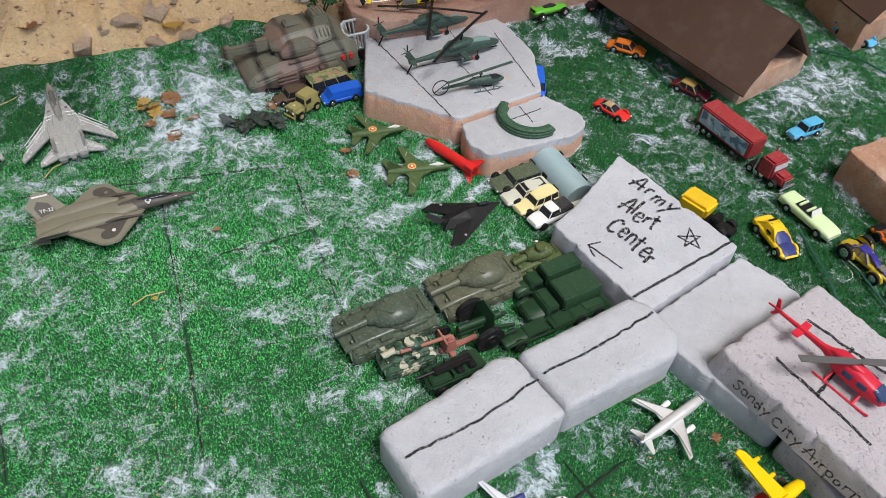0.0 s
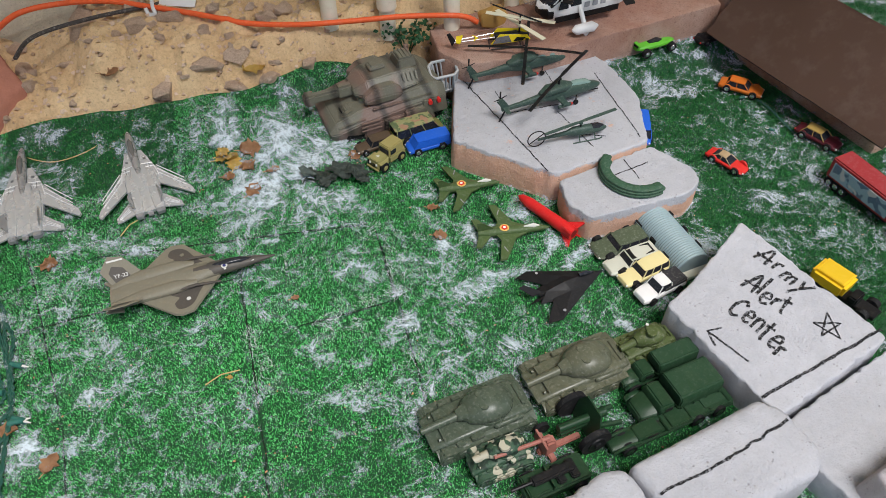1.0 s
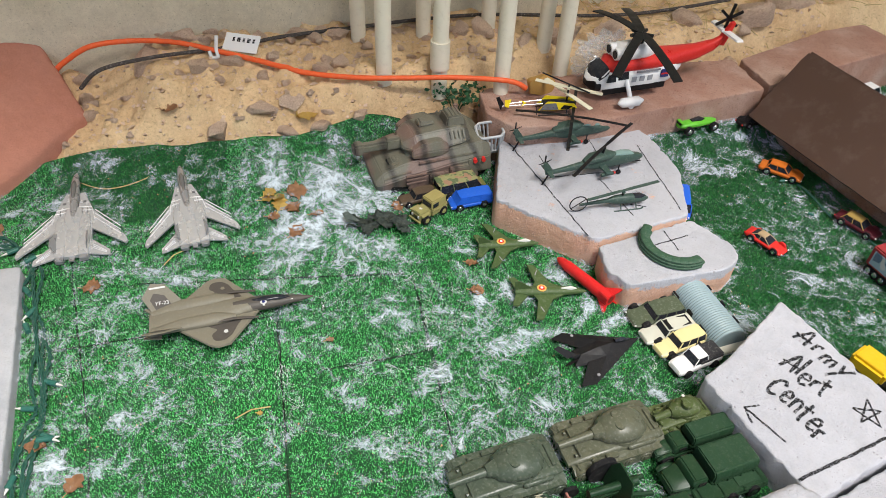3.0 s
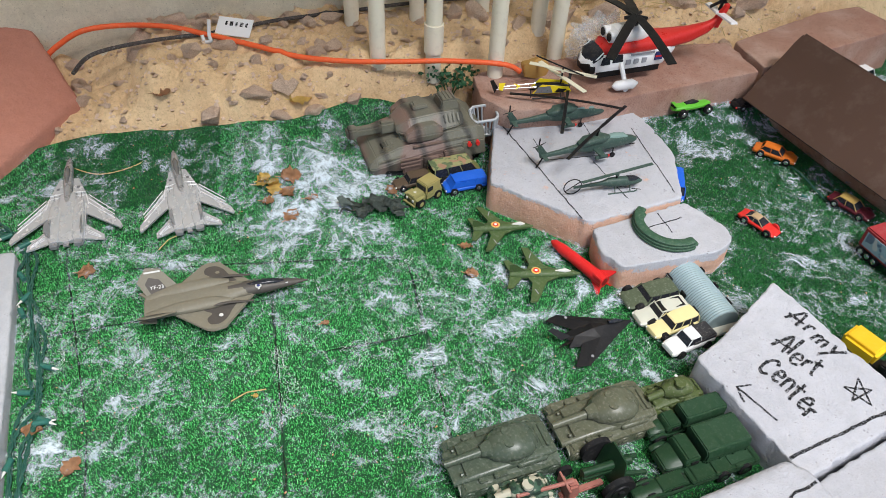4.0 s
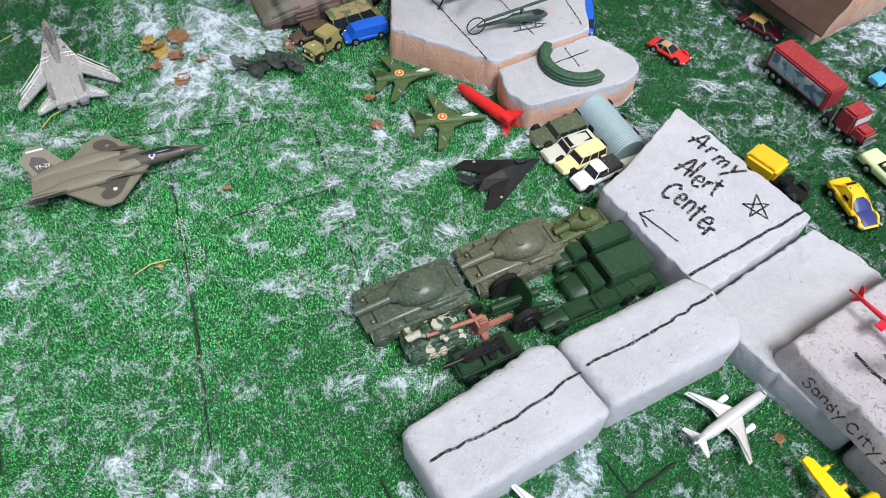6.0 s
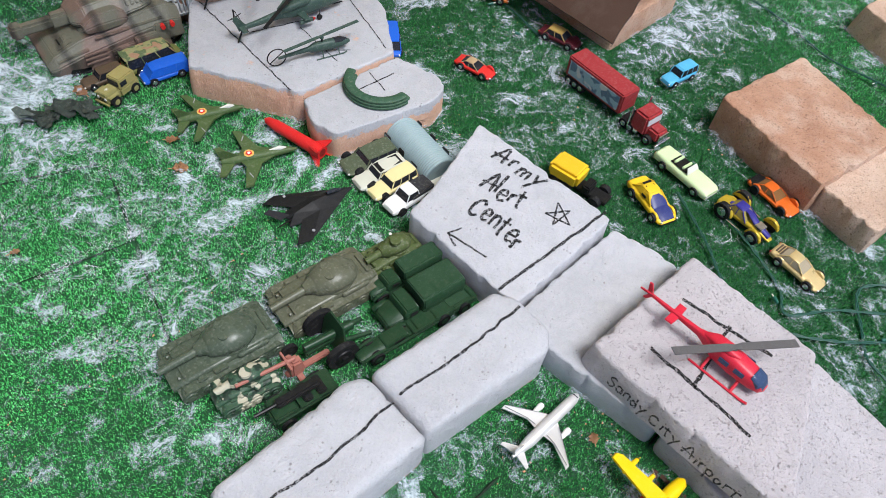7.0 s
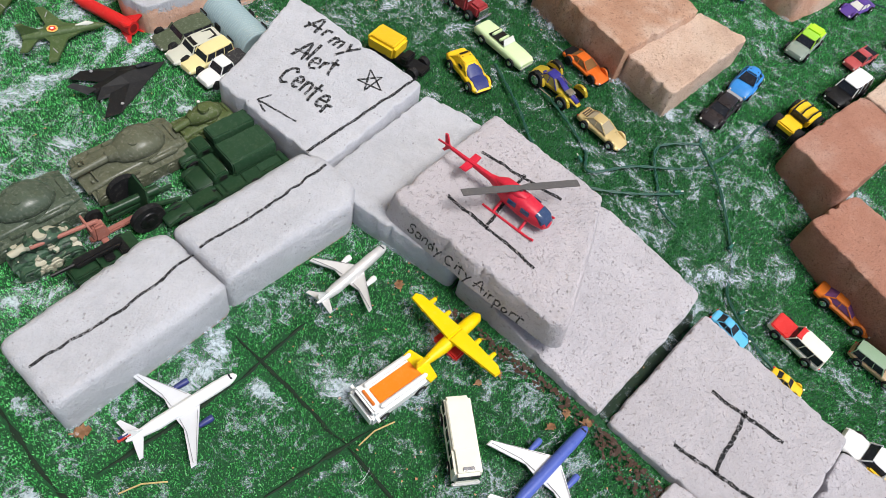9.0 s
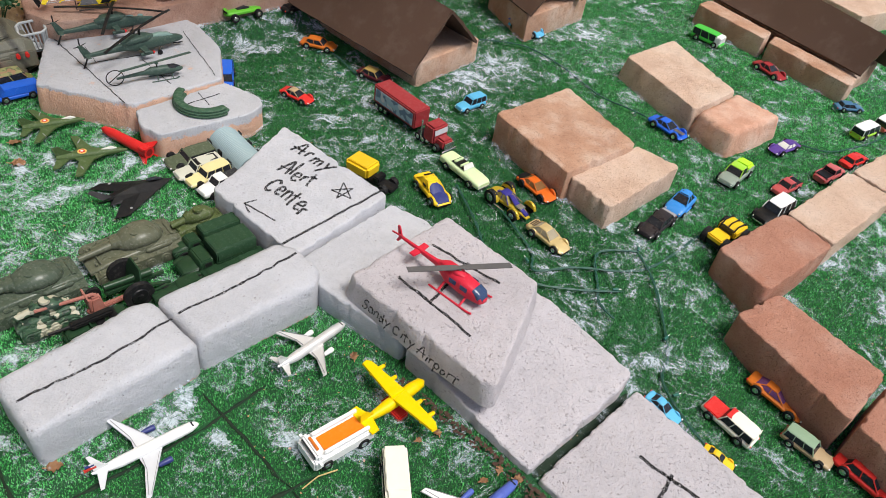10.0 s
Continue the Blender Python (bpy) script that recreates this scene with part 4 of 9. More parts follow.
car("van", (1.440, 0.985), (1.505, 1.02), toy("salmon", (0.6, 0.15, 0.12)), "red and white bus far off", roof=WHITE)
car("pickup", (1.198, 0.806), (1.262, 0.840), toy("rose_red", (0.5, 0.12, 0.12)), "faded red pickup in a row")
car("sedan", (1.280, 0.855), (1.342, 0.884), RED, "red car in a row behind the blocks")
car("sport", (0.890, 0.413), (0.938, 0.343), ORANGE, "orange car with purple windows beside a block", glass=toy("purple_glass", (0.16, 0.06, 0.16), 0.2), lift=0.0)
car("suv", (0.845, 0.303), (0.799, 0.374), IVORY, "red and white estate wagon", height=0.025, length=0.076, width=0.03, extra=lambda r, L, W, H, b: (part("bonnet", box(L * 0.36, W * 0.94, 0.003, (L * 0.30, 0, b - 0.0025), 0.0012), RED, r), part("roof_panel", box(L * 0.2, W * 0.66, 0.0012, (L * 0.0, 0, H - 0.0004), 0.0004), RED, r)))
car("suv", (0.894, 0.330), (0.940, 0.266), TAN, "wood-sided wagon with a pale green roof", length=0.068, width=0.026, height=0.021, roof=toy("sage_roof", (0.25, 0.36, 0.24)))
car("sedan", (0.955, 0.281), (0.993, 0.217), RED, "bright red car at the end of a block", length=0.085)
car("sport", (0.716, 0.382), (0.749, 0.335), SKYB, "small blue beetle car beside the concrete blocks", length=0.052, height=0.015)
car("sport", (0.768, 0.305), (0.80, 0.272), YELLOW, "small yellow car tucked behind a block", length=0.042)
car("pickup", (0.868, 0.150), (0.823, 0.216), WHITE, "yellow dump truck with a white cab", length=0.088, roof=WHITE,
    extra=lambda r, L, W, H, b: (part("dump_bed", box(L * 0.54, W * 1.02, H * 0.34, (-L * 0.20, 0, b * 0.6), 0.002, top=(1.05, 1.06)), YELLOW, r), part("load", box(L * 0.44, W * 0.8, 0.001, (-L * 0.20, 0, b * 0.6 + H * 0.34), 0.0003), toy("pale_load", (0.6, 0.5, 0.3)), r)))


def army_jeep(a, b):
    """A boxy toy jeep: flat bonnet with a star, canvas cab, square wings and a slatted grille."""
    L, W = 0.062, 0.030
    root = thing("toy_jeep", on_ground(a, b, 0.002), "olive yellow army jeep with a square canvas top", "toy jeep", "toy cars")
    J = toy("jeep_olive", (0.30, 0.275, 0.105), 0.5, dust=0.12)
    part("tub", box(L * 0.94, W * 0.66, 0.011, (0, 0, 0.006), 0.0008), J, root)
    part("bonnet", box(L * 0.34, W * 0.60, 0.006, (L * 0.29, 0, 0.0165), 0.0010, top=(1, 0.88)), J, root)
    star_pts = [(L * 0.30 + r * math.cos(k * math.pi / 5), r * math.sin(k * math.pi / 5)) for k, r in enumerate((0.0034, 0.0014) * 5)]
    part("star", plate(star_pts, 0.0224, 0.0228), CLEAR, root)
    cab = part("canvas_top", box(L * 0.50, W * 0.86, 0.017, (-L * 0.16, 0, 0.0165), 0.0016, top=(0.94, 0.90)), toy("jeep_canvas", (0.33, 0.28, 0.10), 0.7, dust=0.1), root)
    part("windscreen", box(0.0010, W * 0.62, 0.0075, (L * 0.093, 0, 0.0215), turn=Matrix.Rotation(-0.12, 3, "Y")), GLASS, cab)
    part("rear_window", box(0.0010, W * 0.45, 0.006, (-L * 0.408, 0, 0.022)), GLASS, cab)
    part("bumper", box(0.0025, W * 0.86, 0.003, (L * 0.495, 0, 0.0055), 0.0005), J, root)
    for k in range(5):
        part("grille_bar", box(0.0012, 0.0010, 0.0075, (L * 0.471, (k - 2) * 0.0027, 0.0085)), BLACK, root)
    for s in (-1, 1):
        part("side_window", box(L * 0.17, 0.0010, 0.007, (-L * 0.03, s * W * 0.418, 0.0215)), GLASS, cab)
        part("wing", box(L * 0.27, W * 0.20, 0.0022, (L * 0.31, s * W * 0.40, 0.0160), 0.0006), J, root)
        part("side_panel", box(L * 0.52, W * 0.10, 0.009, (-L * 0.17, s * W * 0.40, 0.0080), 0.0006), J, root)
        part("headlight", cyl((L * 0.465, s * W * 0.22, 0.0145), (L * 0.485, s * W * 0.22, 0.0145), 0.0021, seg=10), CLEAR, root)
        for x in (L * 0.30, -L * 0.28):
            wheel(root, x, s * W * 0.42, 0.0075, 0.0065, J)
    return root


army_jeep((-0.232, 0.988), (-0.266, 0.934))
car("van", (-0.249, 1.004), (-0.180, 1.053), OLIVE, "camouflage green army truck beside the tank", roof=camo("small_camo", (0.28, 0.28, 0.12), (0.10, 0.14, 0.06), (0.35, 0.2, 0.12), 90))
car("van", (-0.164, 1.021), (-0.222, 0.985), BLUE, "blue tanker van by the slab", roof=BLUE, glass=BLUE, height=0.023)
car("suv", (-0.253, 1.003), (-0.298, 0.968), BROWN, "dark brown car beside the jeep", length=0.06)
car("suv", (0.132, 0.854), (0.070, 0.815), ARMY, "dull green army car by the worn stone", length=0.078, width=0.036, height=0.018)
car("suv", (0.149, 0.826), (0.084, 0.784), toy("stone_white", (0.55, 0.55, 0.46)), "stone-white car with black roof panels", length=0.074, height=0.021, width=0.029,
    extra=lambda r, L, W, H, b: [part("roof_panel", box(L * 0.2, W * 0.6, 0.001, (x * L, 0, H), 0.0003), BLACK, r) for x in (-0.3, -0.02)])
car("suv", (0.163, 0.812), (0.101, 0.764), CREAM, "cream-yellow boxy car beside the hut", length=0.070, height=0.022, width=0.027)
car("pickup", (0.185, 0.790), (0.120, 0.737), WHITE, "white and black armoured truck", roof=WHITE, length=0.070, height=0.025, width=0.027, rim=BLACK,
    extra=lambda r, L, W, H, b: part("cargo_box", box(L * 0.56, W * 0.94, H * 0.30, (-L * 0.21, 0, b * 0.85), 0.002), toy("grey_black", (0.03, 0.03, 0.034), 0.5, dust=0.35), r))


# ---- writing and drawn lines ----
def letters(text, height, wild=0.0, bold=0.0, gap=1.0, seed=1, depth=0.0003):
    """The text as one bmesh in its own x and y, from the built-in font, each letter a little off true."""
    rng = random.Random(seed)
    bm, x = bmesh.new(), 0.0
    for ch in text:
        if ch == " ":
            x += height * 0.55 * gap
            continue
        cu = bpy.data.curves.new("letter", "FONT")
        cu.body, cu.size, cu.extrude, cu.offset, cu.resolution_u = ch, height * 1.35, depth, bold, 3
        ob = bpy.data.objects.new("letter", cu)
        me = bpy.data.meshes.new_from_object(ob)
        xs = [v.co.x for v in me.vertices]
        w = (max(xs) - min(xs)) if xs else 0
        k = 1 + wild * rng.uniform(-0.2, 0.25)
        m = Matrix.Translation((x, height * wild * rng.uniform(-0.25, 0.2), 0)) @ Matrix.Rotation(wild * rng.uniform(-0.25, 0.25), 4, "Z") @ Matrix.Diagonal((k, k * (1 + wild * 0.15), 1, 1)) @ Matrix.Translation((-min(xs), 0, 0))
        me.transform(m)
        bm.from_mesh(me)
        x += w * k + height * 0.16 * gap
        bpy.data.objects.remove(ob)
        bpy.data.meshes.remove(me)
        bpy.data.curves.remove(cu)
    return bm, x


def lettering(name, text, p, q, up, height, parent, mat, wild=0.0, bold=0.0, seed=1, lift=0.0006, label=""):
    """Text that runs from p to q on a surface with that up direction."""
    p, q, up = Vector(p), Vector(q), Vector(up)
    bm, w = letters(text, height, wild, bold, seed=seed)
    ex = (q - p).normalized()
    ez = ex.cross(up).normalized()
    ey = ez.cross(ex)
    k = (q - p).length / w
    m = Matrix((ex * k, ey, ez)).transposed().to_4x4()
    m.translation = p + ez * lift
    bmesh.ops.transform(bm, matrix=parent.matrix_world.inverted() @ m, verts=bm.verts)
    return part(name, bm, mat, parent, label, smooth=0)


def stroke(name, pts, w, parent, mat=INK, lift=0.0005, wobble=0.0006, zf=None, seed=0):
    """A drawn marker line along points on a top."""
    inv = parent.matrix_world.inverted()
    line = []
    for a, b in zip(pts, pts[1:]):
        a, b = Vector(a), Vector(b)
        k = max(2, int((b - a).length / 0.003))
        line += [a.lerp(b, i / k) for i in range(k)]
    line.append(Vector(pts[-1]))
    bm, last = bmesh.new(), None
    for i, p in enumerate(line):
        d = (line[min(i + 1, len(line) - 1)] - line[max(i - 1, 0)]).normalized()
        s = Vector((-d.y, d.x, 0)).normalized()
        p = p + s * noise.noise(Vector((p.x * 60, p.y * 60, seed))) * wobble * 2.5
        ww = w * (0.8 + 0.5 * noise.noise(Vector((p.x * 240, p.y * 240, seed + 4))))
        z = (zf(p.x, p.y) if zf else p.z) + lift
        ring = [bm.verts.new(inv @ Vector((p.x + s.x * ww * e / 2, p.y + s.y * ww * e / 2, z + dz))) for e, dz in ((-1, -0.0004), (-0.9, 0.0002), (0.9, 0.0002), (1, -0.0004))]
        if last:
            for j in range(3):
                bm.faces.new([last[j], last[j + 1], ring[j + 1], ring[j]])
        last = ring
    return part(name, bm, mat, parent)


# each letter's pen strokes in a unit box: x to the right, y up
PEN = {
    "A": (0.95, ["0,0 .55,1.05 .8,0", "-.1,.38 1.0,.42"]), "C": (0.85, [".8,.82 .55,1.02 .2,.9 .02,.5 .2,.08 .55,0 .85,.16"]), "S": (0.7, [".62,.86 .36,1 .08,.82 .2,.58 .52,.42 .58,.16 .3,0 0,.14"]),
    "r": (0.5, [".05,.6 .08,0", ".08,.4 .26,.58 .5,.56"]), "m": (0.85, ["0,.6 .04,0", ".04,.4 .2,.58 .38,.5 .42,.02", ".42,.42 .58,.58 .76,.48 .82,0"]), "y": (0.6, ["0,.6 .28,.12", ".62,.66 .28,.1 .05,-.42"]),
    "l": (0.25, [".1,1.05 .08,0"]), "e": (0.6, [".04,.3 .52,.36 .42,.58 .16,.56 .02,.26 .22,0 .56,.1"]), "t": (0.55, [".26,.98 .22,.06 .4,0", "-.06,.66 .62,.72"]),
    "n": (0.6, [".02,.6 .04,0", ".04,.4 .26,.6 .5,.48 .54,0"]), "a": (0.6, [".5,.52 .2,.58 .02,.28 .2,0 .46,.14 .52,.54 .58,0"]), "d": (0.6, [".48,.42 .2,.56 .02,.26 .2,0 .48,.14", ".5,1.05 .54,0"]),
    "i": (0.25, [".1,.58 .12,0", ".1,.8 .14,.86"]), "o": (0.6, [".3,.58 .04,.4 .1,.06 .36,0 .56,.26 .46,.52 .28,.58"]), "p": (0.6, [".06,.6 .02,-.42", ".05,.42 .3,.6 .54,.42 .4,.1 .08,.08"]),
}


def handwriting(text, p, q, up, height, width, parent, seed, lift=0.0007, wild=1.0):
    """Words in marker strokes from p to q on a surface with that up direction; each word is a part of the block."""
    r = random.Random(seed)
    p, q, up = Vector(p), Vector(q), Vector(up)
    ex = (q - p).normalized()
    ez = ex.cross(up).normalized()
    ey = ez.cross(ex)
    total = sum((PEN[c][0] + 0.2) if c != " " else 0.55 for c in text) - 0.2
    k = (q - p).length / total
    inv = parent.matrix_world.inverted()
    x = 0.0
    for word in text.split(" "):
        bm = bmesh.new()
        for c in word:
            w, strokes = PEN[c]
            dy, slant, size = wild * r.uniform(-0.10, 0.10), wild * r.uniform(-0.12, 0.22), 1 + wild * r.uniform(-0.12, 0.14)
            for st in strokes:
                pts = [Vector([float(v) for v in s.split(",")] + [0.0]) for s in st.split()]
                line = spline(pts, 5) if len(pts) > 2 else [pts[0].lerp(pts[1], i / 7) for i in range(8)]
                world_pts = []
                for v in line:
                    u, h = (x + v.x * size + slant * v.y) * k, (v.y * size + dy) * height
                    world_pts.append(p + ex * u + ey * h + ez * lift)
                last = None
                for i, v in enumerate(world_pts):
                    d = (world_pts[min(i + 1, len(world_pts) - 1)] - world_pts[max(i - 1, 0)]).normalized()
                    sd = d.cross(ez).normalized()
                    ww = width * (0.8 + 0.45 * noise.noise(v * 400)) / 2
                    ring = [bm.verts.new(inv @ (v + sd * ww * e + ez * dz)) for e, dz in ((-1, -0.0005), (-0.85, 0), (0.85, 0), (1, -0.0005))]
                    if last:
                        for j in range(3):
                            bm.faces.new([last[j], last[j + 1], ring[j + 1], ring[j]])
                    last = ring
            x += w + 0.2
        x += 0.35
        part("lettering", bm, INK, parent, "black handwritten marker letters", smooth=0)


AT = lambda zf, x, y: (x, y, zf(x, y))
UP = (0.66, 0.74, 0.08)
for text, p, q, seed in (("Army", (0.2569, 0.787), (0.3105, 0.741), 3), ("Alert", (0.236, 0.739), (0.2835, 0.7065), 5), ("Center", (0.219, 0.7035), (0.2725, 0.648), 9)):
    handwriting(text, AT(AAC_Z, *p), AT(AAC_Z, *q), UP, 0.031 if text == "Center" else 0.0265, 0.0046, army_block, seed, wild=1.5)
stroke("marker_line", [(0.3905, 0.7015, 0), (0.247, 0.595, 0)], 0.0046, army_block, zf=AAC_Z)
stroke("marker_line", [(0.2376, 0.6378, 0), (0.1942, 0.6716, 0)], 0.0028, army_block, zf=AAC_Z)
stroke("marker_line", [(0.2115, 0.6775, 0), (0.1942, 0.6716, 0), (0.2028, 0.6529, 0)], 0.0028, army_block, zf=AAC_Z)
star = [(0.315, 0.700, 0), (0.346, 0.703, 0), (0.322, 0.683, 0), (0.333, 0.716, 0), (0.343, 0.682, 0), (0.315, 0.700, 0)]
stroke("marker_star", star, 0.0026, army_block, zf=AAC_Z, wobble=0.0002)
flat = lambda z: (lambda x, y: z)
stroke("marker_line", [(0.132, 0.4625, 0), (0.198, 0.507, 0), (0.266, 0.565, 0)], 0.0036, runway_a, zf=flat(RUN_Z), wobble=0.001)
stroke("marker_line", [(-0.011, 0.3465, 0), (0.066, 0.399, 0), (0.126, 0.4545, 0)], 0.0036, runway_b, zf=flat(RUN_Z), wobble=0.001)
AZ = lambda x, y: 0.076 - 0.03 * max(0, x - 0.45)
for a, b in (((0.3925, 0.501, 0), (0.469, 0.402, 0)), ((0.443, 0.560, 0), (0.522, 0.489, 0)), ((0.426, 0.455, 0), (0.487, 0.526, 0))):
    stroke("marker_line", [a, b], 0.0048, airport, zf=AZ, wobble=0.001)
PZ = flat(PAD_Z)
for a, b, w in (((-0.157, 1.123, 0), (-0.005, 0.921, 0), 0.002), ((0.055, 1.172, 0), (0.126, 1.018, 0), 0.0018), ((-0.10, 1.097, 0), (-0.07, 1.042, 0), 0.0014), ((-0.07, 1.047, 0), (0.02, 1.087, 0), 0.0016),
                ((0.0, 1.008, 0), (0.075, 1.012, 0), 0.0016), ((0.0, 1.062, 0), (0.058, 0.984, 0), 0.0016), ((-0.03, 1.177, 0), (0.0, 1.112, 0), 0.0014)):
    stroke("marker_line", [a, b], w, helipad, zf=PZ, wobble=0.0006)
stroke("marker_line", [(0.086, 0.930, 0), (0.136, 0.968, 0)], 0.0018, pad_two, zf=flat(0.045))
stroke("marker_line", [(0.102, 0.968, 0), (0.124, 0.931, 0)], 0.0018, pad_two, zf=flat(0.045))
for a, b in (((0.596, 0.222, 0), (0.669, 0.15, 0)), ((0.66, 0.274, 0), (0.719, 0.21, 0)), ((0.692, 0.248, 0), (0.628, 0.188, 0))):
    stroke("marker_line", [a, b], 0.0055, pad_h, zf=flat(0.004), wobble=0.001)
stroke("marker_line", [(0.611, 0.1525, 0), (0.569, 0.127, 0), (0.50, 0.082, 0)], 0.0045, low_a, zf=flat(0.003))
for a, b in (((-0.81, 0.652, 0), (-0.56, 0.285, 0)), ((-0.80, 0.53, 0), (-0.66, 0.32, 0)), ((-0.685, 0.542, 0), (-0.76, 0.48, 0))):
    stroke("marker_line", [a, b], 0.0042, plank, BLACK, zf=flat(0.02), wobble=0.001)
handwriting("Sandy City Airport", (0.3485, 0.4755, 0.0525), (0.4505, 0.3475, 0.0505), (0.27, 0.23, 0.93), 0.0115, 0.0023, airport, 21, 0.0030, 0.9)


# ---- aircraft ----
def wings(root, outline, z0, z1, mat, name="wing", edge=0.12, dihedral=0.0):
    for s in (-1, 1):
        bm = plate([(x, y * s) for x, y in outline], z0, z1, edge=edge)
        for v in bm.verts:
            v.co.z += abs(v.co.y) * dihedral
        part(name, bm, mat, root)


def fin(root, outline, y, mat, name="tail_fin", thick=0.0012, cant=0.0):
    bm = plate(outline, -thick / 2, thick / 2, axis="y", edge=0.06)
    for v in bm.verts:
        v.co.y += y + (v.co.z - outline[0][1]) * cant
    return part(name, bm, mat, root)


def disc(root, name, x, y, z, r, mat, seg=14):
    return part(name, cyl((x, y, z), (x, y, z + 0.0006), r, seg=seg), mat, root)


def cast_jet(tail, nose, lift=0.012):
    L = dist(tail, nose)
    root = thing("jet_fighter", on_ground(tail, nose, lift), "silver die-cast swing-wing jet fighter on the turf", "toy jet", "silver jets")
    g = lambda pts: [(x * L, y * L) for x, y in pts]
    part("nose", body([(0.5 * L, 0.012, 0.001, 0.001), (0.45 * L, 0.0125, 0.0045, 0.0042), (0.33 * L, 0.014, 0.0068, 0.0068), (0.2 * L, 0.0148, 0.0068, 0.0078), (0.0, 0.0145, 0.0045, 0.0055), (-0.12 * L, 0.0125, 0.002, 0.002)], 14), DARK_SILVER, root)
    part("tail_deck", body([(0.06 * L, 0.0125, 0.010, 0.003, 6), (-0.06 * L, 0.0125, 0.0135, 0.005, 6), (-0.34 * L, 0.0115, 0.0125, 0.0045, 6), (-0.46 * L, 0.0105, 0.010, 0.003, 6)], 14), SILVER, root)
    part("canopy", body([(0.36 * L, 0.0195, 0.001, 0.001), (0.31 * L, 0.0203, 0.0038, 0.0042), (0.22 * L, 0.0208, 0.0040, 0.0048), (0.12 * L, 0.019, 0.002, 0.002)], 12), toy("grey_canopy", (0.22, 0.22, 0.22), 0.2, 0.5), root)
    wings(root, g([(0.26, 0.035), (0.255, 0.07), (0.02, 0.145), (-0.42, 0.135), (-0.45, 0.02)]), 0.008, 0.0130, SILVER, "glove", 0.05)
    wings(root, g([(-0.455, 0.0), (-0.455, 0.02), (-0.50, 0.02), (-0.50, 0.0)]), 0.009, 0.0115, DARK_SILVER, "tail_tab", 0.0)
    LINE = toy("bright_silver_line", (0.80, 0.80, 0.80), 0.25, 0.2, 0.0)
    SLIT = toy("slit_grey", (0.12, 0.12, 0.125), 0.5)
    for s in (-1, 1):
        part("engine", body([(-0.02 * L, 0.0105, 0.006, 0.005, 5), (-0.12 * L, 0.011, 0.0085, 0.0065, 5), (-0.36 * L, 0.011, 0.0085, 0.0065, 5), (-0.46 * L, 0.0105, 0.0065, 0.005, 5)], 12), SILVER, root).location.y = s * 0.085 * L
        part("nozzle", box(0.05 * L, 0.011, 0.008, (-0.475 * L, s * 0.085 * L, 0.0065), 0.0012), DARK_SILVER, root)
        # fins in the darker silver: the shade on them is put into the colour
        fin(root, [(-0.20 * L, 0.015), (-0.34 * L, 0.032), (-0.43 * L, 0.032), (-0.42 * L, 0.015)], s * 0.105 * L, DARK_SILVER, cant=s * 0.25)
        for k in range(3):
            part("panel_rib", tube([(0.02 * L - k * 0.045 * L, s * 0.155 * L, 0.0128), (-0.21 * L - k * 0.04 * L, s * 0.345 * L, 0.0126)], 0.0007, 5), LINE, root)
            part("tailplane_rib", tube([(-0.36 * L - k * 0.02 * L, s * 0.15 * L, 0.0117), (-0.45 * L - k * 0.008 * L, s * 0.245 * L, 0.0116)], 0.0005, 5), LINE, root)
        for d in (0.0, -0.04):
            part("panel_rib", tube([((0.075 + d) * L, s * 0.035 * L, 0.0132), ((0.06 + d) * L, s * 0.13 * L, 0.0131)], 0.0007, 5), LINE, root)
        part("panel_rib", tube([(0.03 * L, s * 0.135 * L, 0.0131), (-0.09 * L, s * 0.155 * L, 0.0130)], 0.0007, 5), LINE, root)
        for y in (0.06, 0.10):
            part("panel_slit", box(0.09 * L, 0.0009, 0.0008, (0.01 * L, s * y * L, 0.0128)), SLIT, root)
        part("intake_slit", box(0.02 * L, 0.004, 0.0008, (0.13 * L, s * 0.075 * L, 0.0128)), SLIT, root)
    wings(root, g([(0.06, 0.12), (-0.325, 0.385), (-0.375, 0.40), (-0.40, 0.385), (-0.17, 0.12)]), 0.0095, 0.0122, SILVER, "wing", 0.03)
    wings(root, g([(-0.28, 0.12), (-0.44, 0.27), (-0.49, 0.275), (-0.485, 0.235), (-0.44, 0.09)]), 0.009, 0.0112, SILVER, "tailplane", 0.04)
    return root


cast_jet((-0.707, 0.717), (-0.802, 0.881), 0.006)
cast_jet((-0.553, 0.787), (-0.648, 0.927), 0.006)


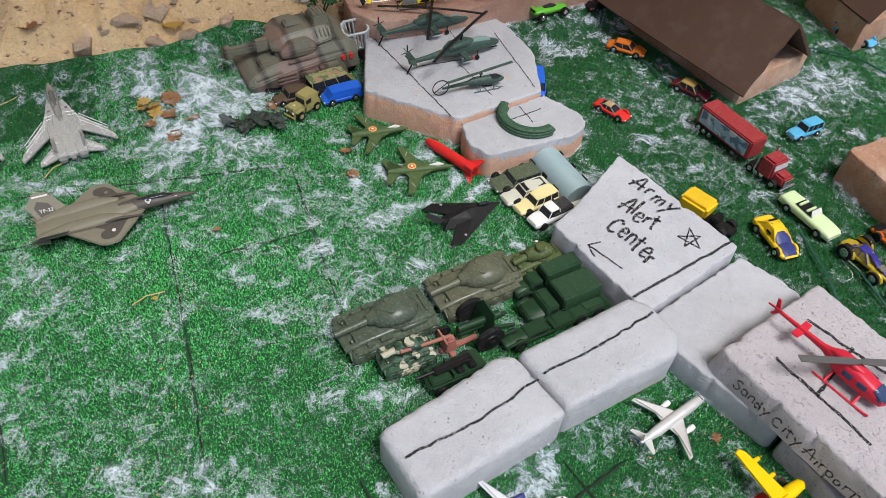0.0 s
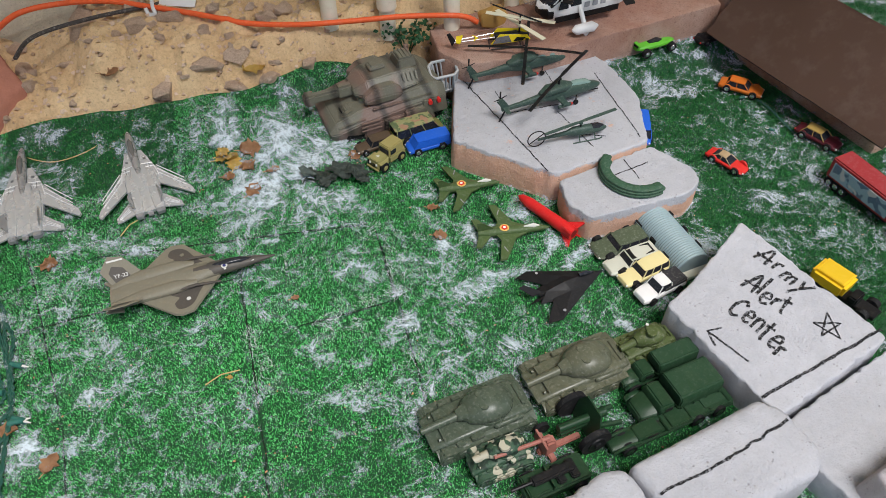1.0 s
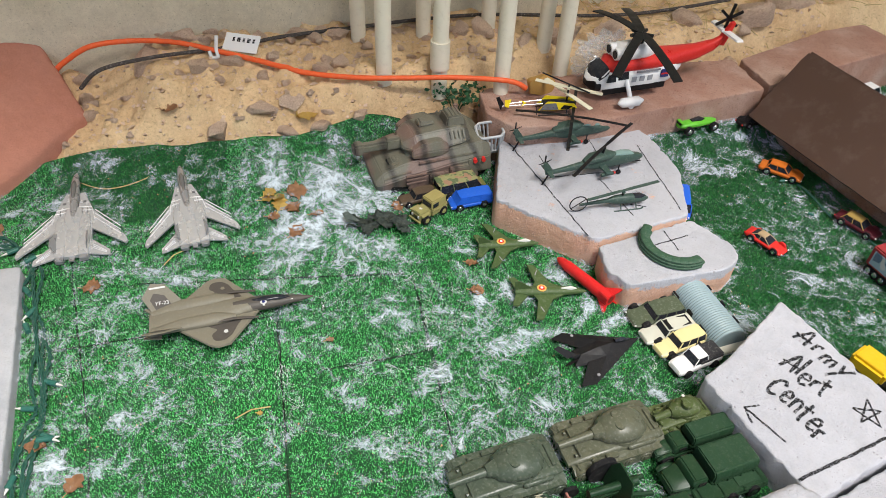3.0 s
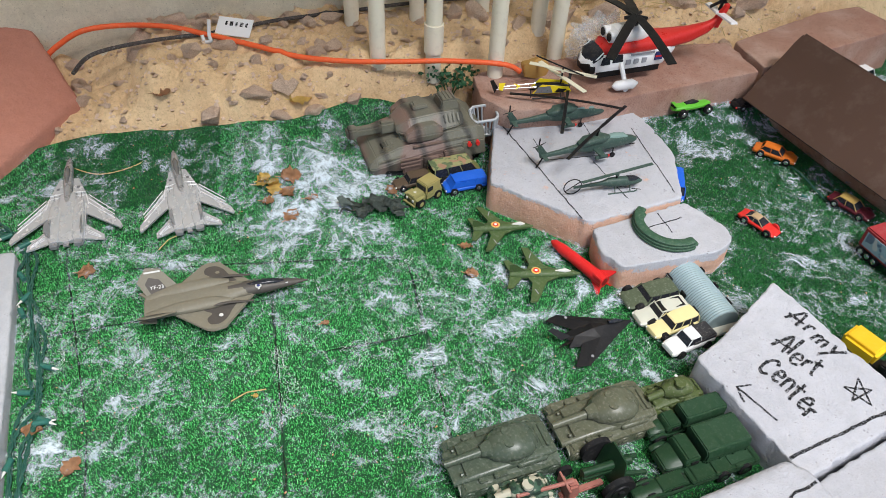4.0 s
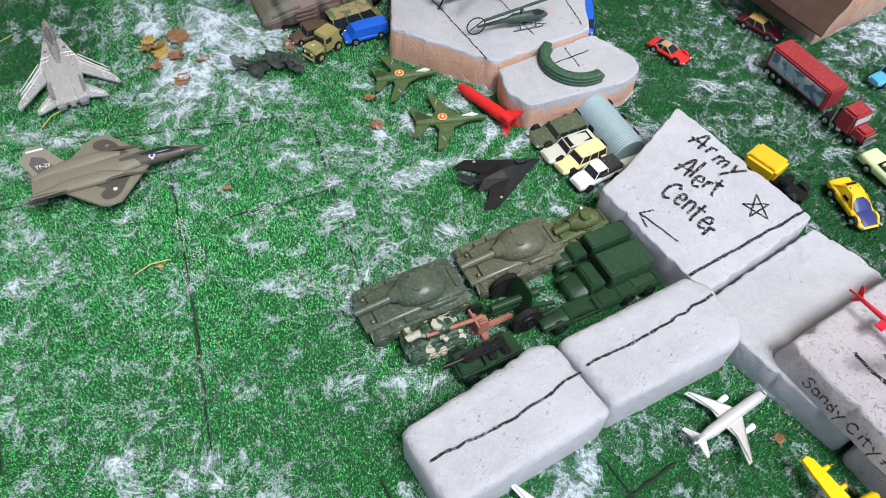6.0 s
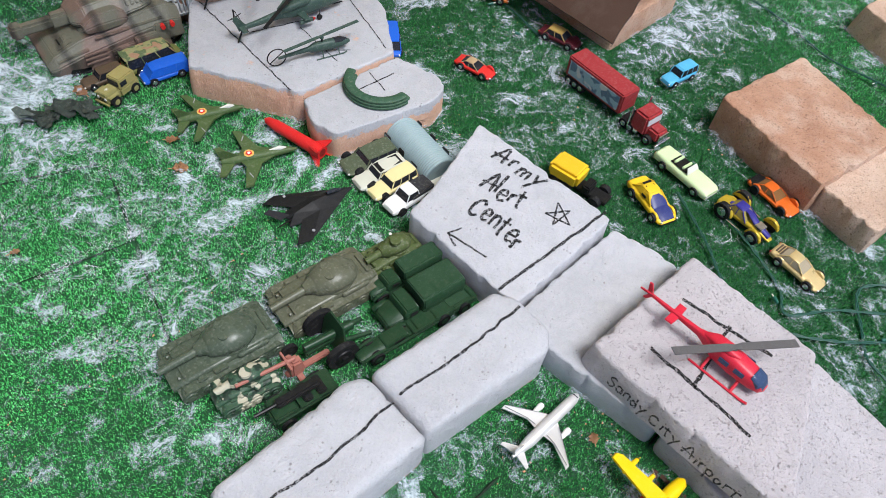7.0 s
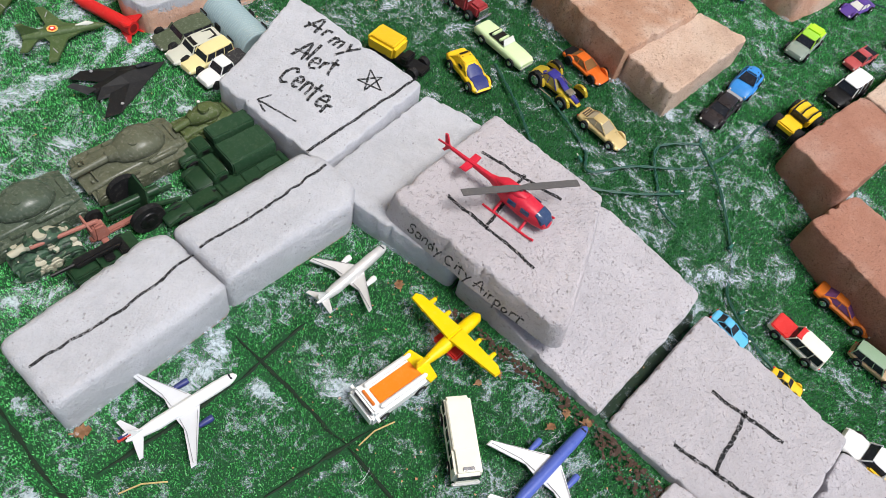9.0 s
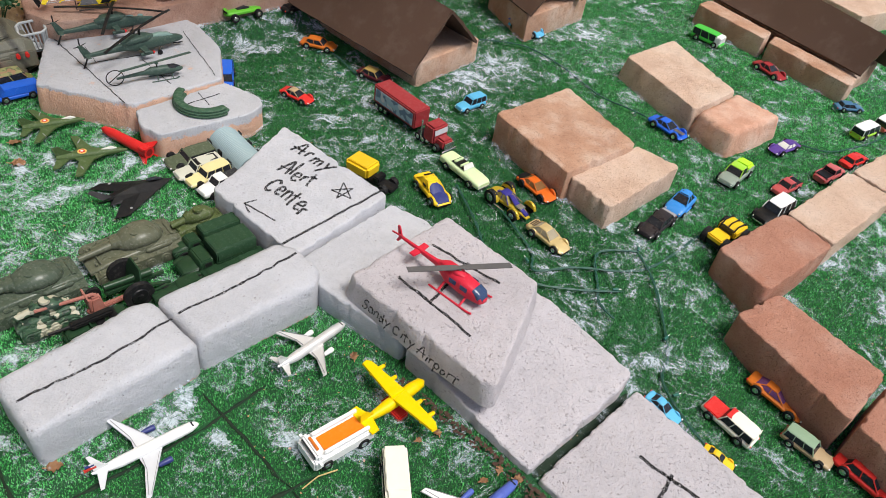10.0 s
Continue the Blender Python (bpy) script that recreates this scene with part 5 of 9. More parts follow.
def stealth_proto(tail, nose):
    L = dist(tail, nose)
    A, B = toy("grey_brown", (0.19, 0.175, 0.13), 0.5, dust=0.1), toy("dark_brown_grey", (0.080, 0.071, 0.061), 0.5, dust=0.03)
    MARK = toy("pale_marking", (0.6, 0.6, 0.57), 0.5)
    root = thing("jet_fighter", on_ground(tail, nose, 0.012), "grey-brown diamond-winged jet fighter with dark patches", "toy jet")
    g = lambda pts: [(x * L, y * L) for x, y in pts]
    part("fuselage", body([(0.5 * L, 0.008, 0.0008, 0.0008), (0.4 * L, 0.0095, 0.005, 0.004, 2), (0.25 * L, 0.0115, 0.010, 0.0075, 2), (0.1 * L, 0.012, 0.012, 0.008, 2), (-0.1 * L, 0.0115, 0.022, 0.0075, 2), (-0.35 * L, 0.0105, 0.022, 0.006, 2), (-0.47 * L, 0.009, 0.017, 0.002, 2)], 18), A, root)
    for s in (-1, 1):
        part("engine_hump", body([(0.03 * L, 0.013, 0.004, 0.004), (-0.08 * L, 0.0155, 0.0095, 0.006), (-0.28 * L, 0.015, 0.009, 0.0055), (-0.46 * L, 0.010, 0.007, 0.002)], 12), A, root).location.y = s * 0.017
        part("tail_cone", plate(g([(-0.40, 0.02 * s + 0.06 * s), (-0.40, s * 0.14), (-0.5, s * 0.115), (-0.46, s * 0.07)]), 0.008, 0.0105), A, root)
    wings(root, g([(0.17, 0.05), (-0.015, 0.275), (-0.085, 0.285), (-0.125, 0.27), (-0.33, 0.08)]), 0.009, 0.0118, A, "wing", 0.04)
    for s in (-1, 1):
        blob = [(0.075, 0.085), (0.03, 0.15), (0.0, 0.205), (-0.045, 0.24), (-0.10, 0.235), (-0.115, 0.19), (-0.085, 0.155), (-0.125, 0.125), (-0.13, 0.095), (-0.02, 0.085)]
        ring = [(p.x, p.y * s) for p in spline([(x, y, 0) for x, y in blob + blob[:1]], 4)[:-1]]
        part("dark_patch", plate(g(ring), 0.0117, 0.0122), B, root)
        part("dark_stripe", body([(0.16 * L, 0.0125, 0.0015, 0.0008), (0.02 * L, 0.0175, 0.0022, 0.001), (-0.24 * L, 0.0165, 0.0016, 0.0008)], 8), B, root).location.y = s * 0.024
        part("roundel", cyl((-0.035 * L, s * 0.18 * L, 0.0122), (-0.035 * L, s * 0.18 * L, 0.0128), 0.003, seg=5), MARK if s < 0 else A, root)
    # canted tails
    for s in (-1, 1):
        f = fin(root, g([(-0.22, 0.055), (-0.36, 0.235), (-0.44, 0.25), (-0.50, 0.17), (-0.44, 0.05)]), 0, A, thick=0.0014)
        part("tail_patch", plate(g([(-0.31, 0.07), (-0.37, 0.17), (-0.43, 0.19), (-0.455, 0.15), (-0.42, 0.07)]), -0.0009, 0.0009, axis="y"), B, f)
        f.matrix_local = Matrix.Translation((0, s * 0.062 * L, 0.008)) @ Matrix.Rotation(-s * radians(48), 4, "X") @ Matrix.Translation((0, 0, -0.055 * L))
        if s > 0:
            bm, w = letters("YF-23", 0.0048, 0, 0.0001)
            part("lettering", bm, MARK, f, smooth=0).matrix_local = Matrix(((1, 0, 0, -0.43 * L), (0, 0, -1, -0.0014), (0, 1, 0, 0.115 * L), (0, 0, 0, 1)))
            part("tail_band", box(0.02, 0.0018, 0.0022, (-0.405 * L, 0, 0.215 * L)), MARK, f)
    part("dark_nose", body([(0.502 * L, 0.008, 0.001, 0.001), (0.4 * L, 0.0096, 0.0053, 0.0043, 2), (0.25 * L, 0.0116, 0.0103, 0.0078, 2), (0.13 * L, 0.0121, 0.0115, 0.0081, 2), (0.02 * L, 0.0135, 0.006, 0.0068, 2)], 18), B, root)
    part("canopy", body([(0.36 * L, 0.0145, 0.001, 0.001), (0.3 * L, 0.0165, 0.0045, 0.004), (0.22 * L, 0.0175, 0.005, 0.004), (0.12 * L, 0.018, 0.002, 0.002)], 12), GLASS, root)
    disc(root, "roundel", 0.20 * L, -0.006, 0.0190, 0.0042, MARK)
    disc(root, "roundel", 0.20 * L, -0.006, 0.0194, 0.0024, NAVY, 5)
    part("roundel_bar", box(0.003, 0.013, 0.0006, (0.20 * L, -0.006, 0.0188)), MARK, root)
    part("nose_mark", box(0.02, 0.002, 0.0006, (0.33 * L, -0.0035, 0.0135)), MARK, root)
    part("wing_mark", box(0.022, 0.0018, 0.0006, (-0.13 * L, -0.07 * L, 0.0138), turn=Matrix.Rotation(0.25, 3, "Z")), MARK, root)
    return root


stealth_proto((-0.541, 0.629), (-0.353, 0.734))


def faceted_jet():
    root = thing("stealth_jet", pose(0.030, 0.748, gz(0.03, 0.748) + 0.005, 0, 0, math.degrees(math.atan2(0.054, 0.0745))), "matte black faceted stealth jet on the turf", "toy jet")
    K = toy("matte_black", (0.008, 0.008, 0.009), 0.55, dust=0.03)
    bm = bmesh.new()
    half = [(0.062, 0.0), (0.030, 0.015), (-0.029, 0.0445), (-0.048, 0.0405), (-0.014, 0.017), (-0.040, 0.0105), (-0.034, 0.0)]
    ridge = [(0.050, 0.003), (0.020, 0.0095), (0.0, 0.0105), (-0.026, 0.006)]
    for s in (-1, 1):
        v = [bm.verts.new((x, y * s, 0.003)) for x, y in half]
        w = [bm.verts.new((x, 0, 0.003 + z)) for x, z in ridge]
        u = bm.verts.new((0.004, s * 0.013, 0.0085))
        t = bm.verts.new((-0.022, s * 0.012, 0.006))
        for f in ((v[0], v[1], w[0]), (v[1], u, w[1], w[0]), (u, w[2], w[1]), (v[1], v[2], u), (v[2], v[3], t, u), (v[3], v[4], t), (u, t, w[3], w[2]), (v[4], v[5], t), (v[5], v[6], w[3], t)):
            bm.faces.new(f)
        bm.faces.new(v)
    bmesh.ops.remove_doubles(bm, verts=bm.verts, dist=1e-5)
    part("airframe", bm, K, root, smooth=0)
    for s in (-1, 1):
        fin(root, [(-0.030, 0.006), (-0.052, 0.019), (-0.060, 0.018), (-0.044, 0.005)], s * 0.004, K, thick=0.001, cant=s * 0.9)
        disc(root, "wing_mark", -0.020, s * 0.034, 0.0052, 0.0022, toy("grey_mark", (0.3, 0.3, 0.31)), 5)
    part("canopy", body([(0.046, 0.009, 0.001, 0.001), (0.034, 0.0135, 0.0035, 0.004, 1.4), (0.022, 0.016, 0.003, 0.002, 1.4)], 10), GLASS, root)
    return root


faceted_jet()


def green_jet(tail, nose, swept, label):
    L = dist(tail, nose)
    G = toy("jet_olive", (0.066, 0.105, 0.036), 0.5, dust=0.18)
    root = thing("jet_fighter", on_ground(tail, nose, 0.005), label, "toy jet", "green jets")
    g = lambda pts: [(x * L, y * L) for x, y in pts]
    part("fuselage", body([(0.5 * L, 0.007, 0.0012, 0.0012), (0.36 * L, 0.008, 0.0048, 0.0045), (0.1 * L, 0.008, 0.0075, 0.0058), (-0.3 * L, 0.008, 0.008, 0.0055), (-0.48 * L, 0.007, 0.005, 0.0045)], 12), G, root)
    part("canopy", body([(0.36 * L, 0.0125, 0.0008, 0.0008), (0.28 * L, 0.0135, 0.003, 0.003), (0.14 * L, 0.0125, 0.001, 0.001)], 10), CLEAR, root)
    wings(root, g([(0.22, 0.05), (0.02, 0.15), (-0.10 - swept, 0.51), (-0.20 - swept, 0.52), (-0.17 - swept * 0.3, 0.17), (-0.24, 0.07)]), 0.006, 0.0086, G, "wing", 0.03)
    wings(root, g([(-0.30, 0.06), (-0.46, 0.27), (-0.54, 0.26), (-0.48, 0.05)]), 0.006, 0.008, G, "tailplane", 0.05)
    fin(root, g([(-0.2, 0.1), (-0.42, 0.26), (-0.5, 0.26), (-0.47, 0.1)]), 0, G)
    disc(root, "badge", -0.12 * L, 0, 0.0136, 0.0068, toy("badge_yellow", (0.7, 0.45, 0.12)), 9)
    disc(root, "badge_star", -0.12 * L, 0, 0.0140, 0.0048, RED, 5)
    disc(root, "badge_centre", -0.12 * L, 0, 0.0144, 0.0022, WHITE, 6)
    for s in (-1, 1):
        part("wing_mark", box(0.010, 0.0012, 0.0005, (-0.14 * L - swept * 0.2 * L, s * 0.34 * L, 0.0086), turn=Matrix.Rotation(s * 1.2, 3, "Z")), toy("grey_mark", (0.3, 0.3, 0.31)), root)
    return root


green_jet((-0.160, 0.899), (-0.073, 0.930), 0.16, "olive green jet fighter with a red star badge")
green_jet((-0.093, 0.821), (0.005, 0.849), 0.06, "olive green jet fighter with a yellow and red badge")


def rocket():
    a, b = (0.041, 0.838), (-0.042, 0.904)
    L = dist(a, b)
    root = thing("toy_rocket", on_ground(a, b, 0.004), "red plastic missile lying on the turf", "toy rocket")
    R = toy("red_plastic", (0.62, 0.02, 0.02), 0.4)
    part("missile_body", body([(0.5 * L, 0.009, 0.0015, 0.0015), (0.44 * L, 0.0095, 0.0055, 0.0055), (0.3 * L, 0.0095, 0.008, 0.008), (-0.48 * L, 0.0095, 0.0095, 0.0095)], 14, 2), R, root)
    for k in range(4):
        a = radians(45 + 90 * k)
        bm = plate([(-0.30 * L, 0.008), (-0.5 * L, 0.021), (-0.53 * L, 0.021), (-0.48 * L, 0.008)], -0.001, 0.001, axis="y")
        bmesh.ops.transform(bm, matrix=Matrix.Translation((0, 0, 0.0095)) @ Matrix.Rotation(a, 4, "X"), verts=bm.verts)
        part("fin", bm, R, root)
    part("socket", cyl((-0.482 * L, 0, 0.0095), (-0.478 * L, 0, 0.0095), 0.006), toy("deep_red", (0.2, 0.01, 0.01)), root)


rocket()


def airliner(tail, nose, skin, wing_mat, engine_mat, label, half=0.046, lift=0.004, fin_mat=None, rear_engines=False):
    L = dist(tail, nose)
    root = thing("airliner", on_ground(tail, nose, lift), label, "toy airliner", "airliners")
    r = 0.0062
    z = 0.010
    part("fuselage", body([(0.5 * L, z - 0.001, 0.001, 0.001), (0.475 * L, z, 0.0035, 0.0035), (0.42 * L, z, r * 0.9, r * 0.9), (0.3 * L, z, r, r), (-0.25 * L, z, r, r), (-0.4 * L, z + 0.0012, r * 0.62, r * 0.7), (-0.5 * L, z + 0.003, 0.0012, 0.0015)], 14, 2), skin, root)
    wings(root, [(0.13 * L, 0.004), (-0.155 * L, half), (-0.205 * L, half), (-0.09 * L, 0.018), (-0.10 * L, 0.004)], z - 0.0032, z - 0.0016, wing_mat, "wing", 0.04, 0.06)
    wings(root, [(-0.36 * L, 0.002), (-0.455 * L, half * 0.40), (-0.49 * L, half * 0.40), (-0.46 * L, 0.002)], z + 0.0015, z + 0.0025, wing_mat, "tailplane", 0.04)
    fin(root, [(-0.33 * L, z + 0.004), (-0.45 * L, z + 0.020), (-0.5 * L, z + 0.020), (-0.47 * L, z + 0.003)], 0, fin_mat or skin)
    for s in (-1, 1):
        bm = body([(0.15 * L, z - 0.0035, 0.0030, 0.0030), (0.12 * L, z - 0.0035, 0.0036, 0.0036), (0.02 * L, z - 0.0035, 0.0024, 0.0024)], 12, 2)
        part("flap_line", tube([(-0.075 * L, s * 0.008, z + 0.0002), (-0.085 * L, s * half * 0.42, z + 0.0004), (-0.17 * L, s * half * 0.95, z + 0.0022)], 0.0004, 4), toy("seam_grey", (0.25, 0.25, 0.26)), root)
        part("slat_line", tube([(0.08 * L, s * 0.010, z + 0.0002), (-0.145 * L, s * half * 0.95, z + 0.0022)], 0.0003, 4), toy("seam_grey", (0.25, 0.25, 0.26)), root)
        part("engine", bm, engine_mat, root).location.y = s * half * 0.42
    for x, y in ((0.36 * L, 0), (-0.04 * L, 0.008), (-0.04 * L, -0.008)):
        part("landing_gear", cyl((x, y, -0.003), (x, y, z - 0.004), 0.0012, seg=8), BLACK, root)
    part("cockpit_window", body([(0.462 * L, z + 0.0022, 0.0012, 0.0006), (0.445 * L, z + 0.0032, 0.0036, 0.0014), (0.43 * L, z + 0.0042, 0.003, 0.0014)], 8), GLASS, root)
    return root


TAIL_RED = toy("tail_red", (0.6, 0.05, 0.04))
sp = airliner((0.246, 0.411), (0.327, 0.480), toy("pearl_silver", (0.66, 0.65, 0.64), 0.35, 0.3), toy("pearl_silver", (0.66, 0.65, 0.64), 0.35, 0.3), WHITE, "pearl silver toy airliner beside the runway", 0.045)
wp = airliner((0.066, 0.283), (0.163, 0.340), WHITE, toy("light_grey", (0.6, 0.61, 0.63)), NAVY, "white toy airliner with navy engines on the turf", 0.055, fin_mat=WHITE)
part("tail_stripe", box(0.012, 0.002, 0.003, (-0.056, 0, 0.021)), TAIL_RED, wp)
part("tail_stripe", box(0.009, 0.002, 0.002, (-0.056, 0, 0.026)), NAVY, wp)
bp = airliner((0.400, 0.173), (0.505, 0.249), toy("royal_blue", (0.08, 0.12, 0.42), 0.3), WHITE, toy("royal_blue", (0.08, 0.12, 0.42), 0.3), "royal blue toy airliner with white wings", 0.058,
              fin_mat=toy("tail_orange", (0.75, 0.25, 0.03)))
part("belly_stripe", body([(-0.03, 0.008, 0.0055, 0.0035), (-0.045, 0.009, 0.0045, 0.0035), (-0.056, 0.0115, 0.003, 0.0025)], 12), TAIL_RED, bp)


def prop_plane():
    root = thing("propeller_plane", on_ground((0.338, 0.323), (0.416, 0.381), 0.012), "yellow four-engined propeller plane standing over a red base", "toy plane")
    Y = toy("plastic_yellow", (0.82, 0.56, 0.0), 0.35)
    part("fuselage", body([(0.049, 0.008, 0.002, 0.002), (0.044, 0.0085, 0.0062, 0.006), (0.03, 0.009, 0.0075, 0.0075), (-0.01, 0.009, 0.0072, 0.0072), (-0.035, 0.0105, 0.004, 0.0045), (-0.05, 0.012, 0.0015, 0.002)], 14), Y, root)
    wings(root, [(0.018, 0.0), (0.015, 0.056), (0.011, 0.062), (0.004, 0.061), (-0.002, 0.0)], 0.0155, 0.0185, Y, "wing", 0.05)
    wings(root, [(-0.033, 0.0), (-0.038, 0.020), (-0.048, 0.020), (-0.049, 0.0)], 0.0125, 0.0145, Y, "tailplane", 0.05)
    fin(root, [(-0.028, 0.013), (-0.042, 0.029), (-0.05, 0.029), (-0.049, 0.012)], 0, Y, thick=0.002)
    for y in (-0.043, -0.022, 0.022, 0.043):
        e = part("engine", body([(0.024, 0.015, 0.0022, 0.0022), (0.018, 0.015, 0.0028, 0.0028), (0.002, 0.0155, 0.0018, 0.0018)], 8), Y, root)
        e.location.y = y
        bm = plate([(0, -0.0085), (0.0012, 0), (0, 0.0085), (-0.0012, 0)], -0.0004, 0.0004)
        bmesh.ops.transform(bm, matrix=Matrix.Translation((0.0252, 0, 0.015)) @ Matrix.Rotation(radians(90), 4, "Y") @ Matrix.Rotation(y * 40, 4, "Z"), verts=bm.verts)
        part("propeller", bm, CHROME, e)
    part("red_base", box(0.016, 0.034, 0.009, (0.004, 0, -0.012), 0.002), RED, root)
    part("base_post", cyl((0.004, 0, -0.004), (0.004, 0, 0.004), 0.003), RED, root)


prop_plane()


# ---- helicopters ----
def rotor(root, hub, length, width, angles, mat, droop=0.0, thick=0.0012, inner=0.0):
    h = part("rotor_hub", cyl(hub, (hub[0], hub[1], hub[2] + 0.004), 0.0032, 0.0022, 10), mat, root)
    for a in angles:
        bm = bmesh.new()
        k = 8
        rows = []
        for i in range(k + 1):
            r = inner + (length - inner) * i / k
            w = width * (0.6 if i == 0 else 1.0)
            rows.append([bm.verts.new((r, y, -droop * (r / length) ** 2 + dz)) for y, dz in ((-w / 2, 0), (w / 2, 0), (w / 2, thick), (-w / 2, thick))])
        for p, q in zip(rows, rows[1:]):
            for j in range(4):
                bm.faces.new([p[j], p[(j + 1) % 4], q[(j + 1) % 4], q[j]])
        bm.faces.new(rows[0][::-1])
        bm.faces.new(rows[-1])
        part("rotor_blade", bm, mat, h).matrix_local = Matrix.Translation((hub[0], hub[1], hub[2] + 0.003)) @ Matrix.Rotation(radians(a), 4, "Z")
    return h


def on_top(tail, nose, z):
    return pose((tail[0] + nose[0]) / 2, (tail[1] + nose[1]) / 2, z, 0, 0, math.degrees(math.atan2(nose[1] - tail[1], nose[0] - tail[0])))


def gunship(tail, nose, z, angles, label):
    """An attack helicopter with stub wings."""
    L = dist(tail, nose)
    root = thing("attack_helicopter", on_top(tail, nose, z), label, "toy helicopter", "attack helicopters")
    part("fuselage", body([(0.5 * L, 0.016, 0.003, 0.003), (0.46 * L, 0.017, 0.006, 0.0055), (0.34 * L, 0.019, 0.008, 0.009), (0.15 * L, 0.021, 0.0095, 0.0115), (0.0, 0.022, 0.0085, 0.0105), (-0.12 * L, 0.022, 0.005, 0.006), (-0.3 * L, 0.021, 0.0035, 0.0042), (-0.47 * L, 0.021, 0.0028, 0.0032)], 14, 3), HELI_G, root)
    part("canopy", body([(0.42 * L, 0.021, 0.002, 0.002), (0.36 * L, 0.0265, 0.0048, 0.0042), (0.27 * L, 0.029, 0.0055, 0.0048), (0.18 * L, 0.030, 0.005, 0.003)], 12, 4), toy("tinted_canopy", (0.22, 0.33, 0.30), 0.15), root)
    part("engine_cowling", body([(0.2 * L, 0.031, 0.004, 0.003), (0.12 * L, 0.0325, 0.0105, 0.0055), (-0.04 * L, 0.0315, 0.0105, 0.005), (-0.12 * L, 0.027, 0.004, 0.004)], 12, 4), HELI_G, root)
    part("mast", cyl((0.07 * L, 0, 0.036), (0.07 * L, 0, 0.046), 0.0018), BLACK, root)
    rotor(root, (0.07 * L, 0, 0.046), 0.093, 0.0052, angles, BLACK, 0.004)
    fin(root, [(-0.40 * L, 0.020), (-0.49 * L, 0.042), (-0.53 * L, 0.042), (-0.49 * L, 0.018)], 0, HELI_G, thick=0.0022)
    wings(root, [(-0.44 * L, 0.0), (-0.45 * L, 0.017), (-0.49 * L, 0.017), (-0.49 * L, 0.0)], 0.024, 0.0252, HELI_G, "tailplane")
    part("tail_rotor", plate([(-0.5 * L - 0.011, 0.0375), (-0.5 * L, 0.0395), (-0.5 * L + 0.011, 0.0425), (-0.5 * L, 0.0375)], 0.003, 0.0042, axis="y"), BLACK, root)
    part("tail_rotor", plate([(-0.5 * L + 0.001, 0.028), (-0.5 * L + 0.001, 0.052), (-0.5 * L - 0.001, 0.052), (-0.5 * L - 0.001, 0.028)], 0.003, 0.0042, axis="y"), BLACK, root)
    wings(root, [(0.10 * L, 0.006), (0.085 * L, 0.029), (0.03 * L, 0.029), (0.02 * L, 0.006)], 0.018, 0.0202, HELI_G, "stub_wing")
    for s in (-1, 1):
        part("rocket_pod", body([(0.13 * L, 0.014, 0.0015, 0.0015), (0.11 * L, 0.014, 0.003, 0.003), (0.0, 0.014, 0.003, 0.003)], 10, 2), HELI_G, root).location.y = s * 0.024
        part("pod_tip", body([(0.145 * L, 0.014, 0.001, 0.001), (0.12 * L, 0.014, 0.0034, 0.0034)], 10, 2), RED, root).location.y = s * 0.024
        part("gear_leg", cyl((0.25 * L, s * 0.006, 0.012), (0.22 * L, s * 0.013, 0.004), 0.0011, seg=6), BLACK, root)
        part("gear_wheel", cyl((0.22 * L, s * 0.012, 0.0042), (0.22 * L, s * 0.015, 0.0042), 0.0042, seg=12), BLACK, root)
    part("tail_wheel", tube([(-0.45 * L, 0, 0.02), (-0.5 * L, 0, 0.003), (-0.51 * L, 0, 0.0)], 0.0014), BLACK, root)
    part("gun", cyl((0.40 * L, 0, 0.008), (0.50 * L, 0, 0.006), 0.0012, seg=8), BLACK, root)
    return root


gunship((-0.142, 1.100), (0.004, 1.190), 0.05, (-30, 60, 150, 240), "dark green attack helicopter with black rotor blades on the slab")
gunship((-0.084, 1.023), (0.060, 1.122), 0.05, (31, 211), "dark green attack helicopter with red-tipped pods on the slab")


def slim_heli():
    tail, nose = (-0.026, 0.972), (0.073, 1.018)
    L = dist(tail, nose)
    root = thing("scout_helicopter", on_top(tail, nose, PAD_Z), "small slim green helicopter with a ring tail on the slab", "toy helicopter")
    part("fuselage", body([(0.5 * L, 0.013, 0.002, 0.002), (0.44 * L, 0.014, 0.0052, 0.005), (0.25 * L, 0.015, 0.0068, 0.0078), (0.02 * L, 0.0155, 0.006, 0.007), (-0.08 * L, 0.015, 0.003, 0.0035), (-0.48 * L, 0.0125, 0.0016, 0.002)], 12), HELI_G, root)
    part("window", body([(0.46 * L, 0.0165, 0.002, 0.002), (0.38 * L, 0.0185, 0.0052, 0.0038), (0.28 * L, 0.0195, 0.0058, 0.003)], 10), GLASS, root)
    ring = [(-0.5 * L + 0.0135 * math.cos(k * math.tau / 20), 0, 0.0145 + 0.0135 * math.sin(k * math.tau / 20)) for k in range(21)]
    part("tail_ring", tube(ring, 0.0009), BLACK, root)
    part("ring_spoke", tube([ring[2], ring[12]], 0.0008, 5), BLACK, root)
    part("mast", cyl((0.12 * L, 0, 0.022), (0.12 * L, 0, 0.029), 0.0014), BLACK, root)
    rotor(root, (0.12 * L, 0, 0.028), 0.062, 0.005, (12, 192), HELI_G)
    for s in (-1, 1):
        part("skid", tube([(0.42 * L, s * 0.010, 0.0035), (0.38 * L, s * 0.010, 0.0012), (0.0, s * 0.010, 0.0012)], 0.001), HELI_G, root)
        for x in (0.1 * L, 0.32 * L):
            part("skid_strut", cyl((x, s * 0.004, 0.010), (x, s * 0.010, 0.0012), 0.0009, seg=6), HELI_G, root)


slim_heli()


